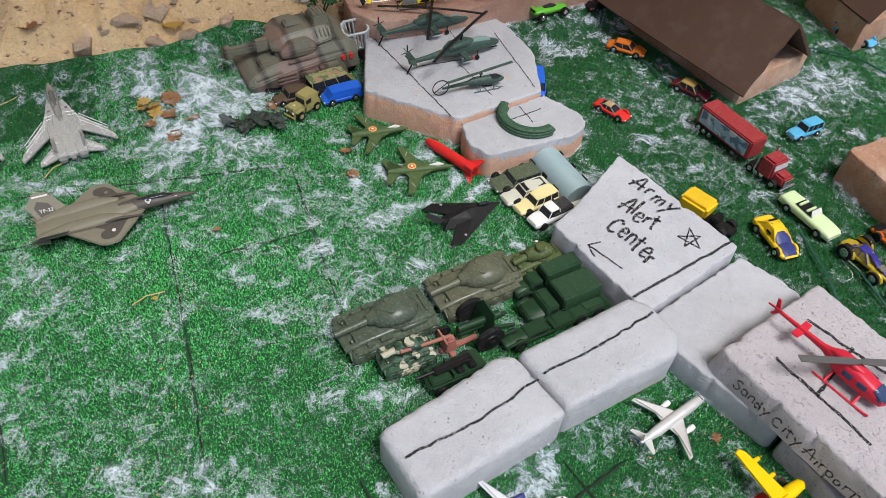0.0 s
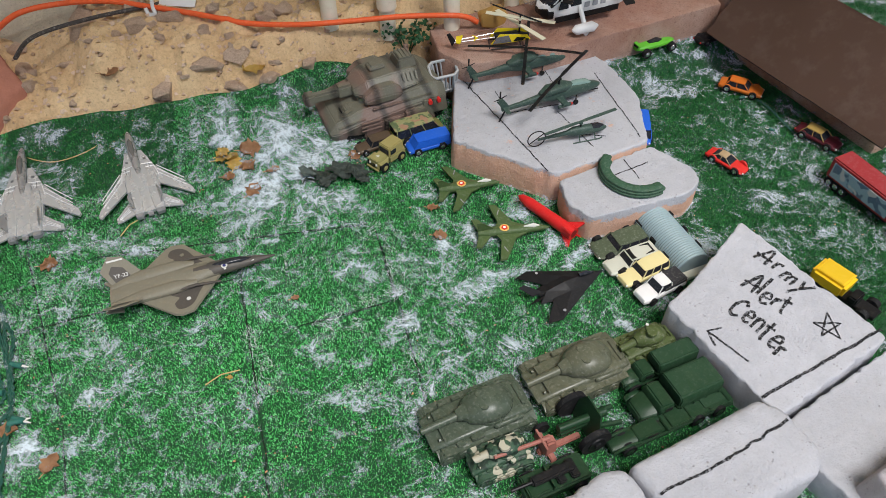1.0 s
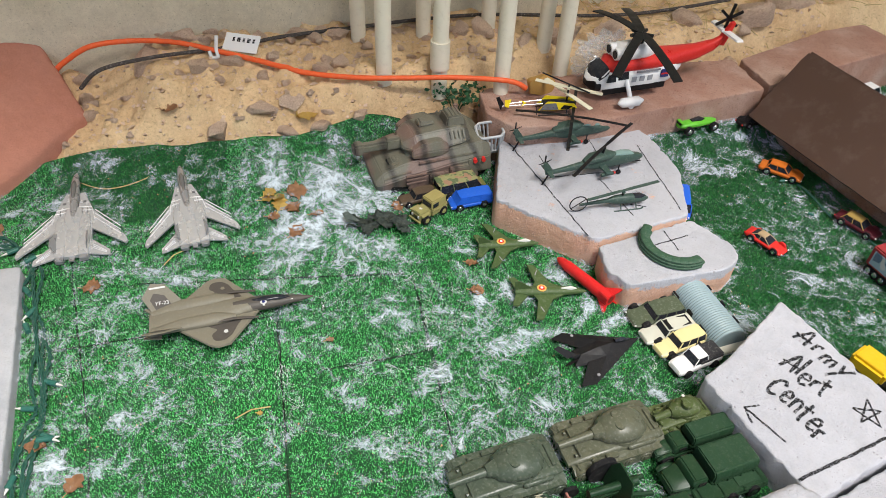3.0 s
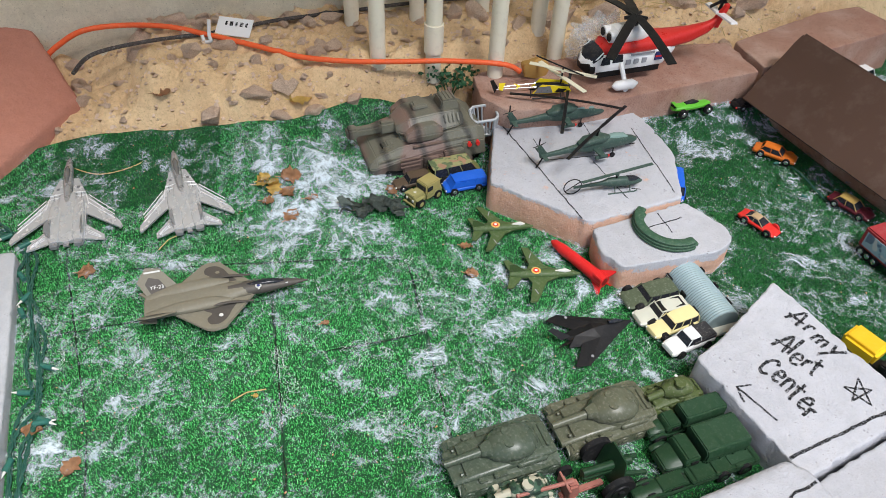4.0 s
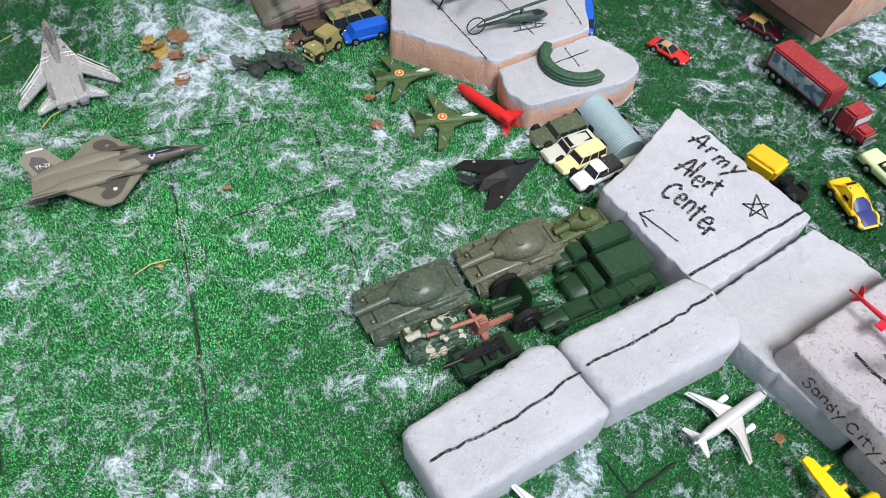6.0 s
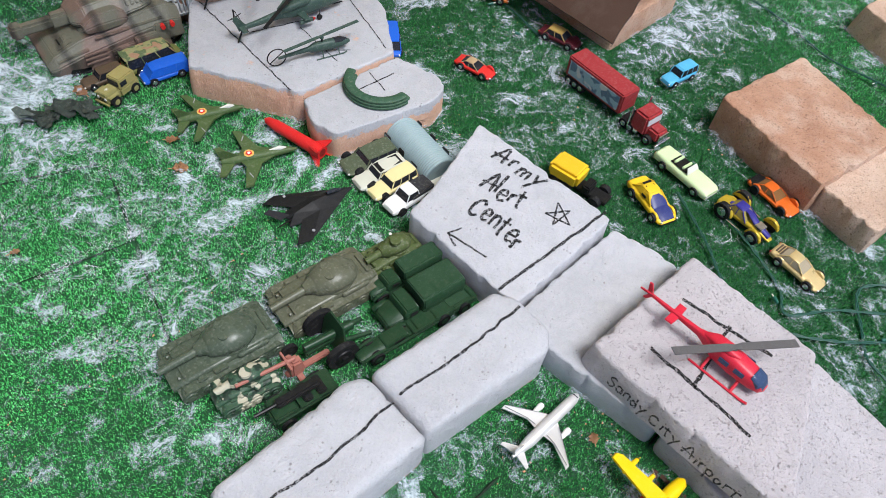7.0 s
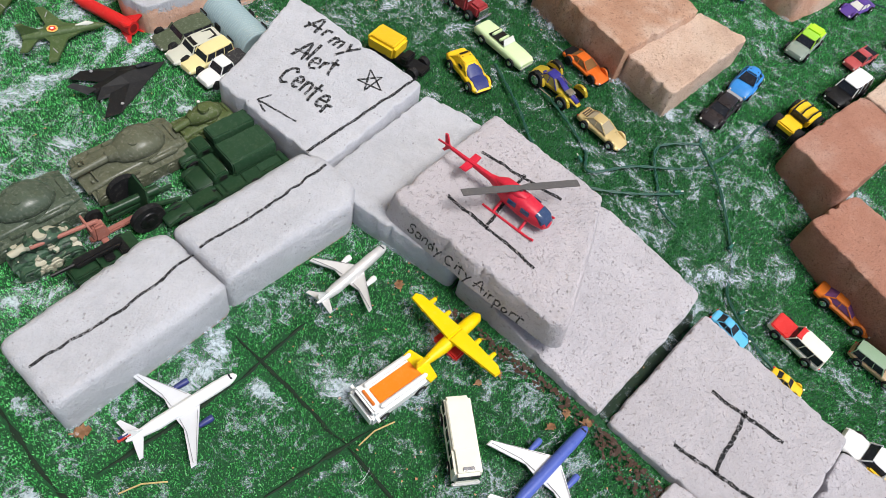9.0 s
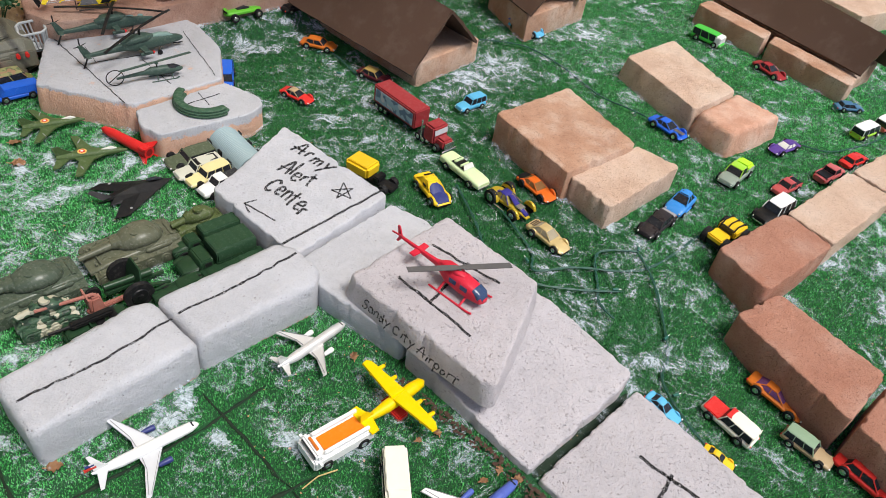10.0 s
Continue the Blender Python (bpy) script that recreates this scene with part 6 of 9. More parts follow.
def red_heli():
    tail, nose = (0.3971, 0.5551), (0.4926, 0.4449)
    L = dist(tail, nose)
    zt = 0.0755
    R = toy("raspberry_red", (0.58, 0.02, 0.045), 0.35, dust=0.06)
    root = thing("red_helicopter", on_top(tail, nose, zt) @ Matrix.Diagonal((1, 0.86, 0.86, 1)), "raspberry red plastic helicopter with dark grey rotor", "toy helicopter")
    part("cabin", body([(0.5 * L, 0.016, 0.004, 0.003), (0.475 * L, 0.0165, 0.0095, 0.0075), (0.40 * L, 0.0185, 0.0125, 0.0115), (0.25 * L, 0.0205, 0.0135, 0.0145), (0.10 * L, 0.022, 0.012, 0.0135), (-0.0, 0.024, 0.0065, 0.008), (-0.06 * L, 0.025, 0.004, 0.005)], 16, 3.2), R, root)
    part("tail_boom", body([(-0.02 * L, 0.0245, 0.0045, 0.0055), (-0.25 * L, 0.025, 0.003, 0.0035), (-0.47 * L, 0.0255, 0.002, 0.0025)], 10), R, root)
    part("engine_cover", body([(0.26 * L, 0.033, 0.004, 0.003), (0.2 * L, 0.0345, 0.0085, 0.005), (0.06 * L, 0.034, 0.008, 0.005), (-0.02 * L, 0.029, 0.003, 0.003)], 12, 3.5), R, root)
    SCREEN = toy("blue_windscreen", (0.035, 0.06, 0.13), 0.1)
    part("windscreen", body([(0.492 * L, 0.018, 0.006, 0.003), (0.455 * L, 0.0215, 0.0112, 0.0068), (0.39 * L, 0.0275, 0.0108, 0.0040)], 12, 3.2), SCREEN, root)
    for s in (-1, 1):
        for x in (0.19 * L, 0.31 * L):
            part("side_window", box(0.011, 0.0012, 0.008, (x, s * 0.0132, 0.0205), 0.0003), SCREEN, root)
        part("skid", tube(spline([(0.47 * L, s * 0.024, 0.0035), (0.42 * L, s * 0.024, 0.0014), (0.25 * L, s * 0.024, 0.0014), (0.0, s * 0.024, 0.0014)], 4), 0.0016, 8), R, root)
        for x in (0.1 * L, 0.34 * L):
            part("skid_strut", cyl((x, s * 0.009, 0.010), (x, s * 0.024, 0.0016), 0.0017, seg=8), R, root)
        fin(root, [(-0.46 * L, 0.026), (-0.50 * L, 0.044), (-0.525 * L, 0.044), (-0.50 * L, 0.022)], 0.0, R, thick=0.0024) if s > 0 else None
    wings(root, [(-0.22 * L, 0.0), (-0.23 * L, 0.017), (-0.29 * L, 0.017), (-0.29 * L, 0.0)], 0.0245, 0.0262, R, "tailplane")
    fin(root, [(-0.46 * L, 0.024), (-0.50 * L, 0.014), (-0.525 * L, 0.014), (-0.49 * L, 0.026)], 0, R, "lower_fin", 0.0024)
    part("tail_rotor", plate([(-0.5 * L - 0.009, 0.031), (-0.5 * L + 0.009, 0.033), (-0.5 * L + 0.009, 0.0305), (-0.5 * L - 0.009, 0.0285)], -0.005, -0.0035, axis="y"), R, root)
    part("mast", cyl((0.19 * L, 0, 0.034), (0.19 * L, 0, 0.042), 0.0026), R, root)
    rotor(root, (0.19 * L, 0, 0.0405), 0.072, 0.0092, (56, 236), toy("rotor_grey", (0.10, 0.095, 0.095), 0.5), 0.0)
    return root


red_heli()


def rescue_heli():
    root = thing("rescue_helicopter", on_top((0.165, 1.372), (-0.05, 1.242), 0.086), "large red and white rescue helicopter with black rotor blades", "toy helicopter")
    L = dist((0.185, 1.385), (-0.03, 1.255))
    part("lower_hull", body([(0.5 * L, 0.030, 0.006, 0.005), (0.46 * L, 0.030, 0.022, 0.016), (0.36 * L, 0.031, 0.030, 0.022), (0.05 * L, 0.032, 0.031, 0.023), (-0.1 * L, 0.036, 0.024, 0.020), (-0.2 * L, 0.045, 0.012, 0.012)], 18, 3.2), WHITE, root)
    part("upper_hull", body([(0.40 * L, 0.050, 0.010, 0.004), (0.34 * L, 0.057, 0.025, 0.010), (0.05 * L, 0.059, 0.028, 0.012), (-0.12 * L, 0.056, 0.020, 0.014), (-0.32 * L, 0.058, 0.012, 0.013), (-0.46 * L, 0.066, 0.007, 0.010), (-0.53 * L, 0.078, 0.003, 0.008)], 18, 3), RED, root)
    part("engine_cover", body([(0.32 * L, 0.072, 0.010, 0.008), (0.28 * L, 0.077, 0.020, 0.012), (0.1 * L, 0.078, 0.020, 0.012), (0.0, 0.072, 0.008, 0.008)], 14, 3.5), WHITE, root)
    for s in (-1, 1):
        part("air_intake", cyl((0.28 * L, s * 0.011, 0.078), (0.335 * L, s * 0.011, 0.078), 0.0095, 0.0095, 14), WHITE, root)
        part("intake_mouth", cyl((0.336 * L, s * 0.011, 0.078), (0.339 * L, s * 0.011, 0.078), 0.007, seg=14), BLACK, root)
        for k, x in enumerate((0.37, 0.28)):
            part("cockpit_window", box(0.020 if k else 0.018, 0.002, 0.014, (x * L, s * 0.0298, 0.038 + 0.002 * k), 0.0006, top=(0.75, 1)), GLASS, root)
        for x in (0.08, 0.14, 0.20):
            part("side_window", box(0.009, 0.002, 0.009, (x * L, s * 0.0310, 0.034), 0.0004), toy("grey_window", (0.35, 0.36, 0.38)), root)
        part("lower_stripe", box(0.12, 0.002, 0.010, (0.19 * L, s * 0.0302, 0.016), 0.0004), BLACK, root)
        part("lettering_bar", box(0.045, 0.002, 0.003, (0.10 * L, s * 0.0306, 0.050)), toy("bar_grey", (0.25, 0.25, 0.27)), root)
        part("crest", box(0.016, 0.002, 0.016, (-0.035 * L, s * 0.0292, 0.034), 0.002), NAVY, root)
        part("crest_band", box(0.014, 0.0026, 0.003, (-0.035 * L, s * 0.0292, 0.040)), RED, root)
        part("float_strut", cyl((0.25 * L, s * 0.028, 0.038), (0.25 * L, s * 0.054, 0.012), 0.004, seg=10), WHITE, root)
        part("float", body([(0.35 * L, 0.012, 0.002, 0.002), (0.32 * L, 0.012, 0.008, 0.008), (0.20 * L, 0.012, 0.0085, 0.0085), (0.16 * L, 0.012, 0.002, 0.002)], 14, 2.2), WHITE, root).location.y = s * 0.056
        part("float_wheel", cyl((0.25 * L, s * 0.052, 0.0045), (0.25 * L, s * 0.060, 0.0045), 0.0045, seg=12), WHITE, root)
    part("windscreen", body([(0.475 * L, 0.036, 0.012, 0.006), (0.44 * L, 0.044, 0.024, 0.009), (0.38 * L, 0.053, 0.023, 0.007)], 14, 3), GLASS, root)
    part("nose_band", body([(0.502 * L, 0.029, 0.006, 0.005), (0.465 * L, 0.028, 0.0228, 0.013), (0.43 * L, 0.028, 0.0262, 0.012)], 14, 3), BLACK, root)
    fin(root, [(-0.46 * L, 0.066), (-0.56 * L, 0.104), (-0.59 * L, 0.104), (-0.54 * L, 0.062)], 0, RED, thick=0.007)
    wings(root, [(-0.50 * L, 0.0), (-0.51 * L, 0.040), (-0.56 * L, 0.042), (-0.555 * L, 0.0)], 0.088, 0.091, WHITE, "tailplane")
    for a in (20, 80, 140):
        bm = box(0.052, 0.003, 0.0045, (0, 0, -0.002))
        bmesh.ops.transform(bm, matrix=Matrix.Translation((-0.555 * L, -0.008, 0.108)) @ Matrix.Rotation(radians(a), 4, "Y"), verts=bm.verts)
        part("tail_rotor_blade", bm, BLACK, root)
    part("mast", cyl((0.14 * L, 0, 0.088), (0.14 * L, 0, 0.106), 0.007), BLACK, root)
    for k in range(5):
        part("rotor_grip", cyl((0.14 * L, 0, 0.1035), (0.14 * L + 0.020 * math.cos(k * 1.257), 0.020 * math.sin(k * 1.257), 0.1035), 0.0040, 0.0032, 8), BLACK, root)
    part("windscreen_post", box(0.0015, 0.0024, 0.018, (0.436 * L, 0, 0.036), turn=Matrix.Rotation(-0.75, 3, "Y")), WHITE, root)
    for s in (-1, 1):
        part("windscreen_post", tube([(0.462 * L, s * 0.0165, 0.040), (0.425 * L, s * 0.0245, 0.048), (0.385 * L, s * 0.0235, 0.058)], 0.0012, 6), WHITE, root)
    rotor(root, (0.14 * L, 0, 0.102), 0.130, 0.0155, (45, 88, -83, -108), BLACK, 0.018, 0.002)
    return root


rescue_heli()


def yellow_heli():
    tail, nose = (-0.186, 1.150), (-0.052, 1.192)
    L = dist(tail, nose)
    root = thing("small_helicopter", on_top(tail, nose, 0.086), "yellow and black radio-control helicopter with cream blades", "toy helicopter")
    Y = toy("lemon_yellow", (0.85, 0.66, 0.02))
    for s in (-1, 1):
        part("tail_rod", cyl((-0.42 * L, s * 0.003, 0.012), (0.05 * L, s * 0.006, 0.018), 0.001, seg=6), CHROME, root)
        part("side_plate", plate([(0.0, 0.008), (0.10 * L, 0.024), (0.42 * L, 0.020), (0.46 * L, 0.012), (0.2 * L, 0.008)], s * 0.009, s * 0.0105, axis="y"), Y, root)
        part("skid", tube([(0.42 * L, s * 0.014, 0.003), (0.0, s * 0.014, 0.0012)], 0.001), BLACK, root)
    part("tail_fin", plate([(-0.44 * L, 0.004), (-0.5 * L, 0.026), (-0.46 * L, 0.028), (-0.40 * L, 0.014)], -0.001, 0.001, axis="y"), BLACK, root)
    part("tail_plate", plate([(-0.36 * L, -0.012), (-0.30 * L, 0.012), (-0.38 * L, 0.010), (-0.40 * L, -0.008)], 0.014, 0.0155), Y, root)
    part("chassis", body([(0.44 * L, 0.014, 0.004, 0.003), (0.3 * L, 0.015, 0.008, 0.007), (0.05 * L, 0.015, 0.006, 0.006)], 10), BLACK, root)
    part("mast", cyl((0.34 * L, 0, 0.02), (0.34 * L, 0, 0.050), 0.0014), BLACK, root)
    B = toy("cream_blade", (0.74, 0.70, 0.52))
    rotor(root, (0.34 * L, 0, 0.030), 0.056, 0.0085, (-60, 120), B)
    rotor(root, (0.34 * L, 0, 0.042), 0.056, 0.0085, (-25, 155), B)
    for s in (-1, 1):
        part("frame_plate", plate([(0.02 * L, 0.009), (0.06 * L, 0.020), (0.20 * L, 0.022), (0.24 * L, 0.010)], s * 0.0108, s * 0.0116, axis="y"), toy("frame_grey", (0.16, 0.16, 0.17), 0.4), root)
        for x in (0.05, 0.11, 0.17, 0.22):
            part("frame_screw", cyl((x * L, s * 0.0115, 0.014), (x * L, s * 0.0125, 0.014), 0.0011, seg=8), CHROME, root)
        part("nose_flash", plate([(0.26 * L, 0.011), (0.30 * L, 0.018), (0.40 * L, 0.016), (0.36 * L, 0.011)], s * 0.0106, s * 0.0114, axis="y"), BLACK, root)
        for x in (-0.02, 0.34):
            part("skid_leg", cyl((x * L, s * 0.006, 0.012), (x * L, s * 0.014, 0.002), 0.0008, seg=6), BLACK, root)
    part("boom_clamp", plate([(-0.20 * L, -0.009), (-0.14 * L, 0.0), (-0.20 * L, 0.009), (-0.17 * L, 0.0)], 0.0145, 0.0165), Y, root)
    part("balance_bar", cyl((0.34 * L - 0.040, 0.028, 0.056), (0.34 * L + 0.030, -0.020, 0.046), 0.0013), BLACK, root)


yellow_heli()


# ---- army vehicles ----
U = Vector((0.837, 0.547))


def yaw_of(v):
    return math.degrees(math.atan2(v[1], v[0]))


def tracks(root, L, W, r, mat, wheels=6):
    for s in (-1, 1):
        out = [(L / 2 - r + r * math.cos(a), r + r * math.sin(a)) for a in [radians(-90 + 22.5 * k) for k in range(9)]]
        out += [(-L / 2 + r + r * math.cos(a), r + r * math.sin(a)) for a in [radians(90 + 22.5 * k) for k in range(9)]]
        t = part("track", plate(out, s * W / 2 - 0.005, s * W / 2 + 0.005, axis="y"), mat, root)
        for k in range(wheels):
            x = -L / 2 + r + (L - 2 * r) * k / (wheels - 1)
            bm = cyl((x, s * (W / 2 + 0.0045), r), (x, s * (W / 2 + 0.0062), r), r * 0.8, r * 0.7, 12)
            cyl((x, s * (W / 2 + 0.006), r), (x, s * (W / 2 + 0.0074), r), r * 0.35, seg=8, bm=bm)
            part("road_wheel", bm, mat, t)


def tank(c, yaw, L, W, mat, label, barrel=0.07, dome=0.021, name="toy_tank", z=None, pale=True, decal=True):
    root = thing(name, pose(c[0], c[1], gz(*c) + 0.003, 0, 0, yaw), label, "toy tank", "army tanks")
    tracks(root, L, W * 0.92, 0.0092, mat)
    part("hull", body([(L * 0.53, 0.0145, W * 0.33, 0.003, 6), (L * 0.30, 0.0175, W * 0.38, 0.0085, 6), (-L * 0.36, 0.0185, W * 0.38, 0.009, 6), (-L * 0.5, 0.0165, W * 0.33, 0.006, 6)], 16), mat, root)
    for s in (-1, 1):
        fb = bmesh.new()
        for i in range(25):
            x = L * (-0.5 + i / 24)
            wave = 0.0016 * noise.noise(Vector((x * 60, s * 3, c[0] * 50)))
            fb_row = [fb.verts.new((x, s * (W * y + (wave if y > 0.4 else 0)), 0.0185 + dz - (0.004 * S((i - 19) / 5)) + wave * (y > 0.4))) for y, dz in ((0.32, 0.0012), (0.42, 0.0006), (0.52, -0.0022), (0.52, -0.0038), (0.32, -0.0016))]
            if i:
                for j in range(5):
                    fb.faces.new([fb_last[j], fb_last[(j + 1) % 5], fb_row[(j + 1) % 5], fb_row[j]])
            else:
                fb.faces.new(fb_row[::-1])
            fb_last = fb_row
        fb.faces.new(fb_last)
        part("fender", fb, mat, root)
        part("fuel_drum", body([(-L * 0.08, 0.0225, 0.002, 0.002), (-L * 0.1, 0.0225, 0.0036, 0.0036), (-L * 0.36, 0.0225, 0.0036, 0.0036), (-L * 0.38, 0.0225, 0.002, 0.002)], 10, 2), mat, root).location.y = s * W * 0.38
    t = part("turret", body([(L * 0.17, 0.029, W * 0.10, 0.005), (L * 0.12, 0.031, W * 0.23, 0.009), (L * 0.02, 0.033, W * 0.33, dome * 0.60), (-L * 0.10, 0.034, W * 0.37, dome * 0.68), (-L * 0.22, 0.033, W * 0.34, dome * 0.60), (-L * 0.30, 0.031, W * 0.24, dome * 0.42), (-L * 0.35, 0.029, W * 0.10, 0.004)], 20, 2.1), mat, root)
    k = L / 0.118
    for x in (-0.38, -0.43):
        part("engine_louvre", box(L * 0.035, W * 0.46, 0.0016, (L * x, 0, 0.0262), 0.0005), mat, root)
    part("glacis_rib", box(0.0018, W * 0.60, 0.0022, (L * 0.40, 0, 0.0245), 0.0005), mat, root)
    for s in (-1, 1):
        part("stowage_box", box(L * 0.13, W * 0.11, 0.0045, (L * 0.10, s * W * 0.42, 0.0192), 0.0008), mat, root)
        part("stowage_box", box(L * 0.08, W * 0.10, 0.0035, (L * 0.27, s * W * 0.42, 0.0192), 0.0008), mat, root)
        part("mud_flap", box(0.002, W * 0.17, 0.008, (L * 0.475, s * W * 0.41, 0.0115), 0.0006, turn=Matrix.Rotation(-0.5, 3, "Y")), mat, root)
        part("headlamp", cyl((L * 0.43, s * W * 0.24, 0.024), (L * 0.45, s * W * 0.24, 0.024), 0.0022 * k, seg=8), mat, root)
    part("turret_ring", cyl((-L * 0.10, 0, 0.025), (-L * 0.10, 0, 0.0285), W * 0.385, W * 0.37, 28), mat, root)
    part("cupola", cyl((-L * 0.05, -W * 0.12, 0.040), (-L * 0.05, -W * 0.12, 0.0465 if L > 0.1 else 0.0425), 0.006 * k, 0.005 * k, 14), mat, t)
    part("barrel", cyl((L * 0.12, 0, 0.033), (L * 0.12 + barrel * 0.76, 0, 0.029), 0.0052, 0.0040, 14), mat, t)
    part("mantlet", body([(L * 0.22, 0.033, 0.006, 0.006), (L * 0.12, 0.033, 0.011, 0.010)], 10), mat, t)
    part("hatch", cyl((-L * 0.04, W * 0.10, 0.043), (-L * 0.04, W * 0.10, 0.0462), 0.0065, 0.006, 14), mat, t)
    if decal:
        disc(t, "decal", -0.004, -0.008, 0.0452, 0.002, CLEAR, 6)
    return root


TANK_YAW = yaw_of(-U)
tank((-0.056, 0.541), TANK_YAW, 0.118, 0.062, ARMY_TANK, "dusty green plastic tank with a domed turret beside the runway")
tank((0.051, 0.617), TANK_YAW, 0.118, 0.062, toy("tan_tank_green", (0.098, 0.104, 0.068), 0.30, dust=0.25, var=0.2), "dusty green plastic tank in line behind another")
tank((0.128, 0.664), yaw_of((-0.83, -0.55)), 0.074, 0.036, toy("small_tank_green", (0.07, 0.095, 0.03), 0.5, dust=0.3), "small olive green tank beside the lettered block", 0.035, 0.014)
tank((-0.026, 0.496), yaw_of((-0.86, -0.5)), 0.066, 0.031, camo("forest_camo", (0.03, 0.075, 0.04), (0.012, 0.03, 0.018), (0.42, 0.40, 0.30), 95), "small camouflage tank in green, black and cream", 0.03, 0.012, decal=False)


def tank_camo():
    """Grey-green toy plastic with soft sprayed black and rust bands."""
    m, n, l, p = nodes_of("desert_camo")
    k = blend(n, l, ramp(n, l, noise_at(n, l, 13, 1.0, 0.4), [(0.50, 0.0), (0.58, 0.85)]), (0.150, 0.145, 0.108), (0.205, 0.128, 0.104))
    co = n.new("ShaderNodeTexCoord").outputs["Object"]
    band = n.new("ShaderNodeTexWave")
    band.inputs["Scale"].default_value, band.inputs["Distortion"].default_value, band.inputs["Detail"].default_value, band.inputs["Detail Scale"].default_value = 6.4, 4.5, 1.5, 1.8
    l.new(co, band.inputs["Vector"])
    k = blend(n, l, ramp(n, l, band.outputs["Fac"], [(0.70, 0.0), (1.0, 0.80)]), k, (0.035, 0.033, 0.028))
    d = ramp(n, l, noise_at(n, l, 300, 5, 0.7), [(0.5, 0.0), (0.75, 0.18)])
    l.new(blend(n, l, d, k, (0.42, 0.40, 0.34)), p.inputs["Base Color"])
    p.inputs["Roughness"].default_value = 0.5
    relief(n, l, p, noise_at(n, l, 700, 3), 0.15, 0.0004)
    return m


def wedge(sections, bm=None):
    """A faceted hull along x. Sections: x, bottom half width, bottom z, shoulder half width, shoulder z, roof half width, roof z."""
    bm = bm or bmesh.new()
    last = None
    for x, w0, z0, w1, z1, w2, z2 in sections:
        ring = [bm.verts.new((x, y, z)) for y, z in ((-w0, z0), (w0, z0), (w1, z1), (w2, z2), (-w2, z2), (-w1, z1))]
        if last:
            for k in range(6):
                bm.faces.new([last[k], last[(k + 1) % 6], ring[(k + 1) % 6], ring[k]])
        else:
            bm.faces.new(ring[::-1])
        last = ring
    bm.faces.new(last)
    bmesh.ops.bevel(bm, geom=list(bm.edges), offset=0.0016, segments=2, affect="EDGES", clamp_overlap=True)
    return bm


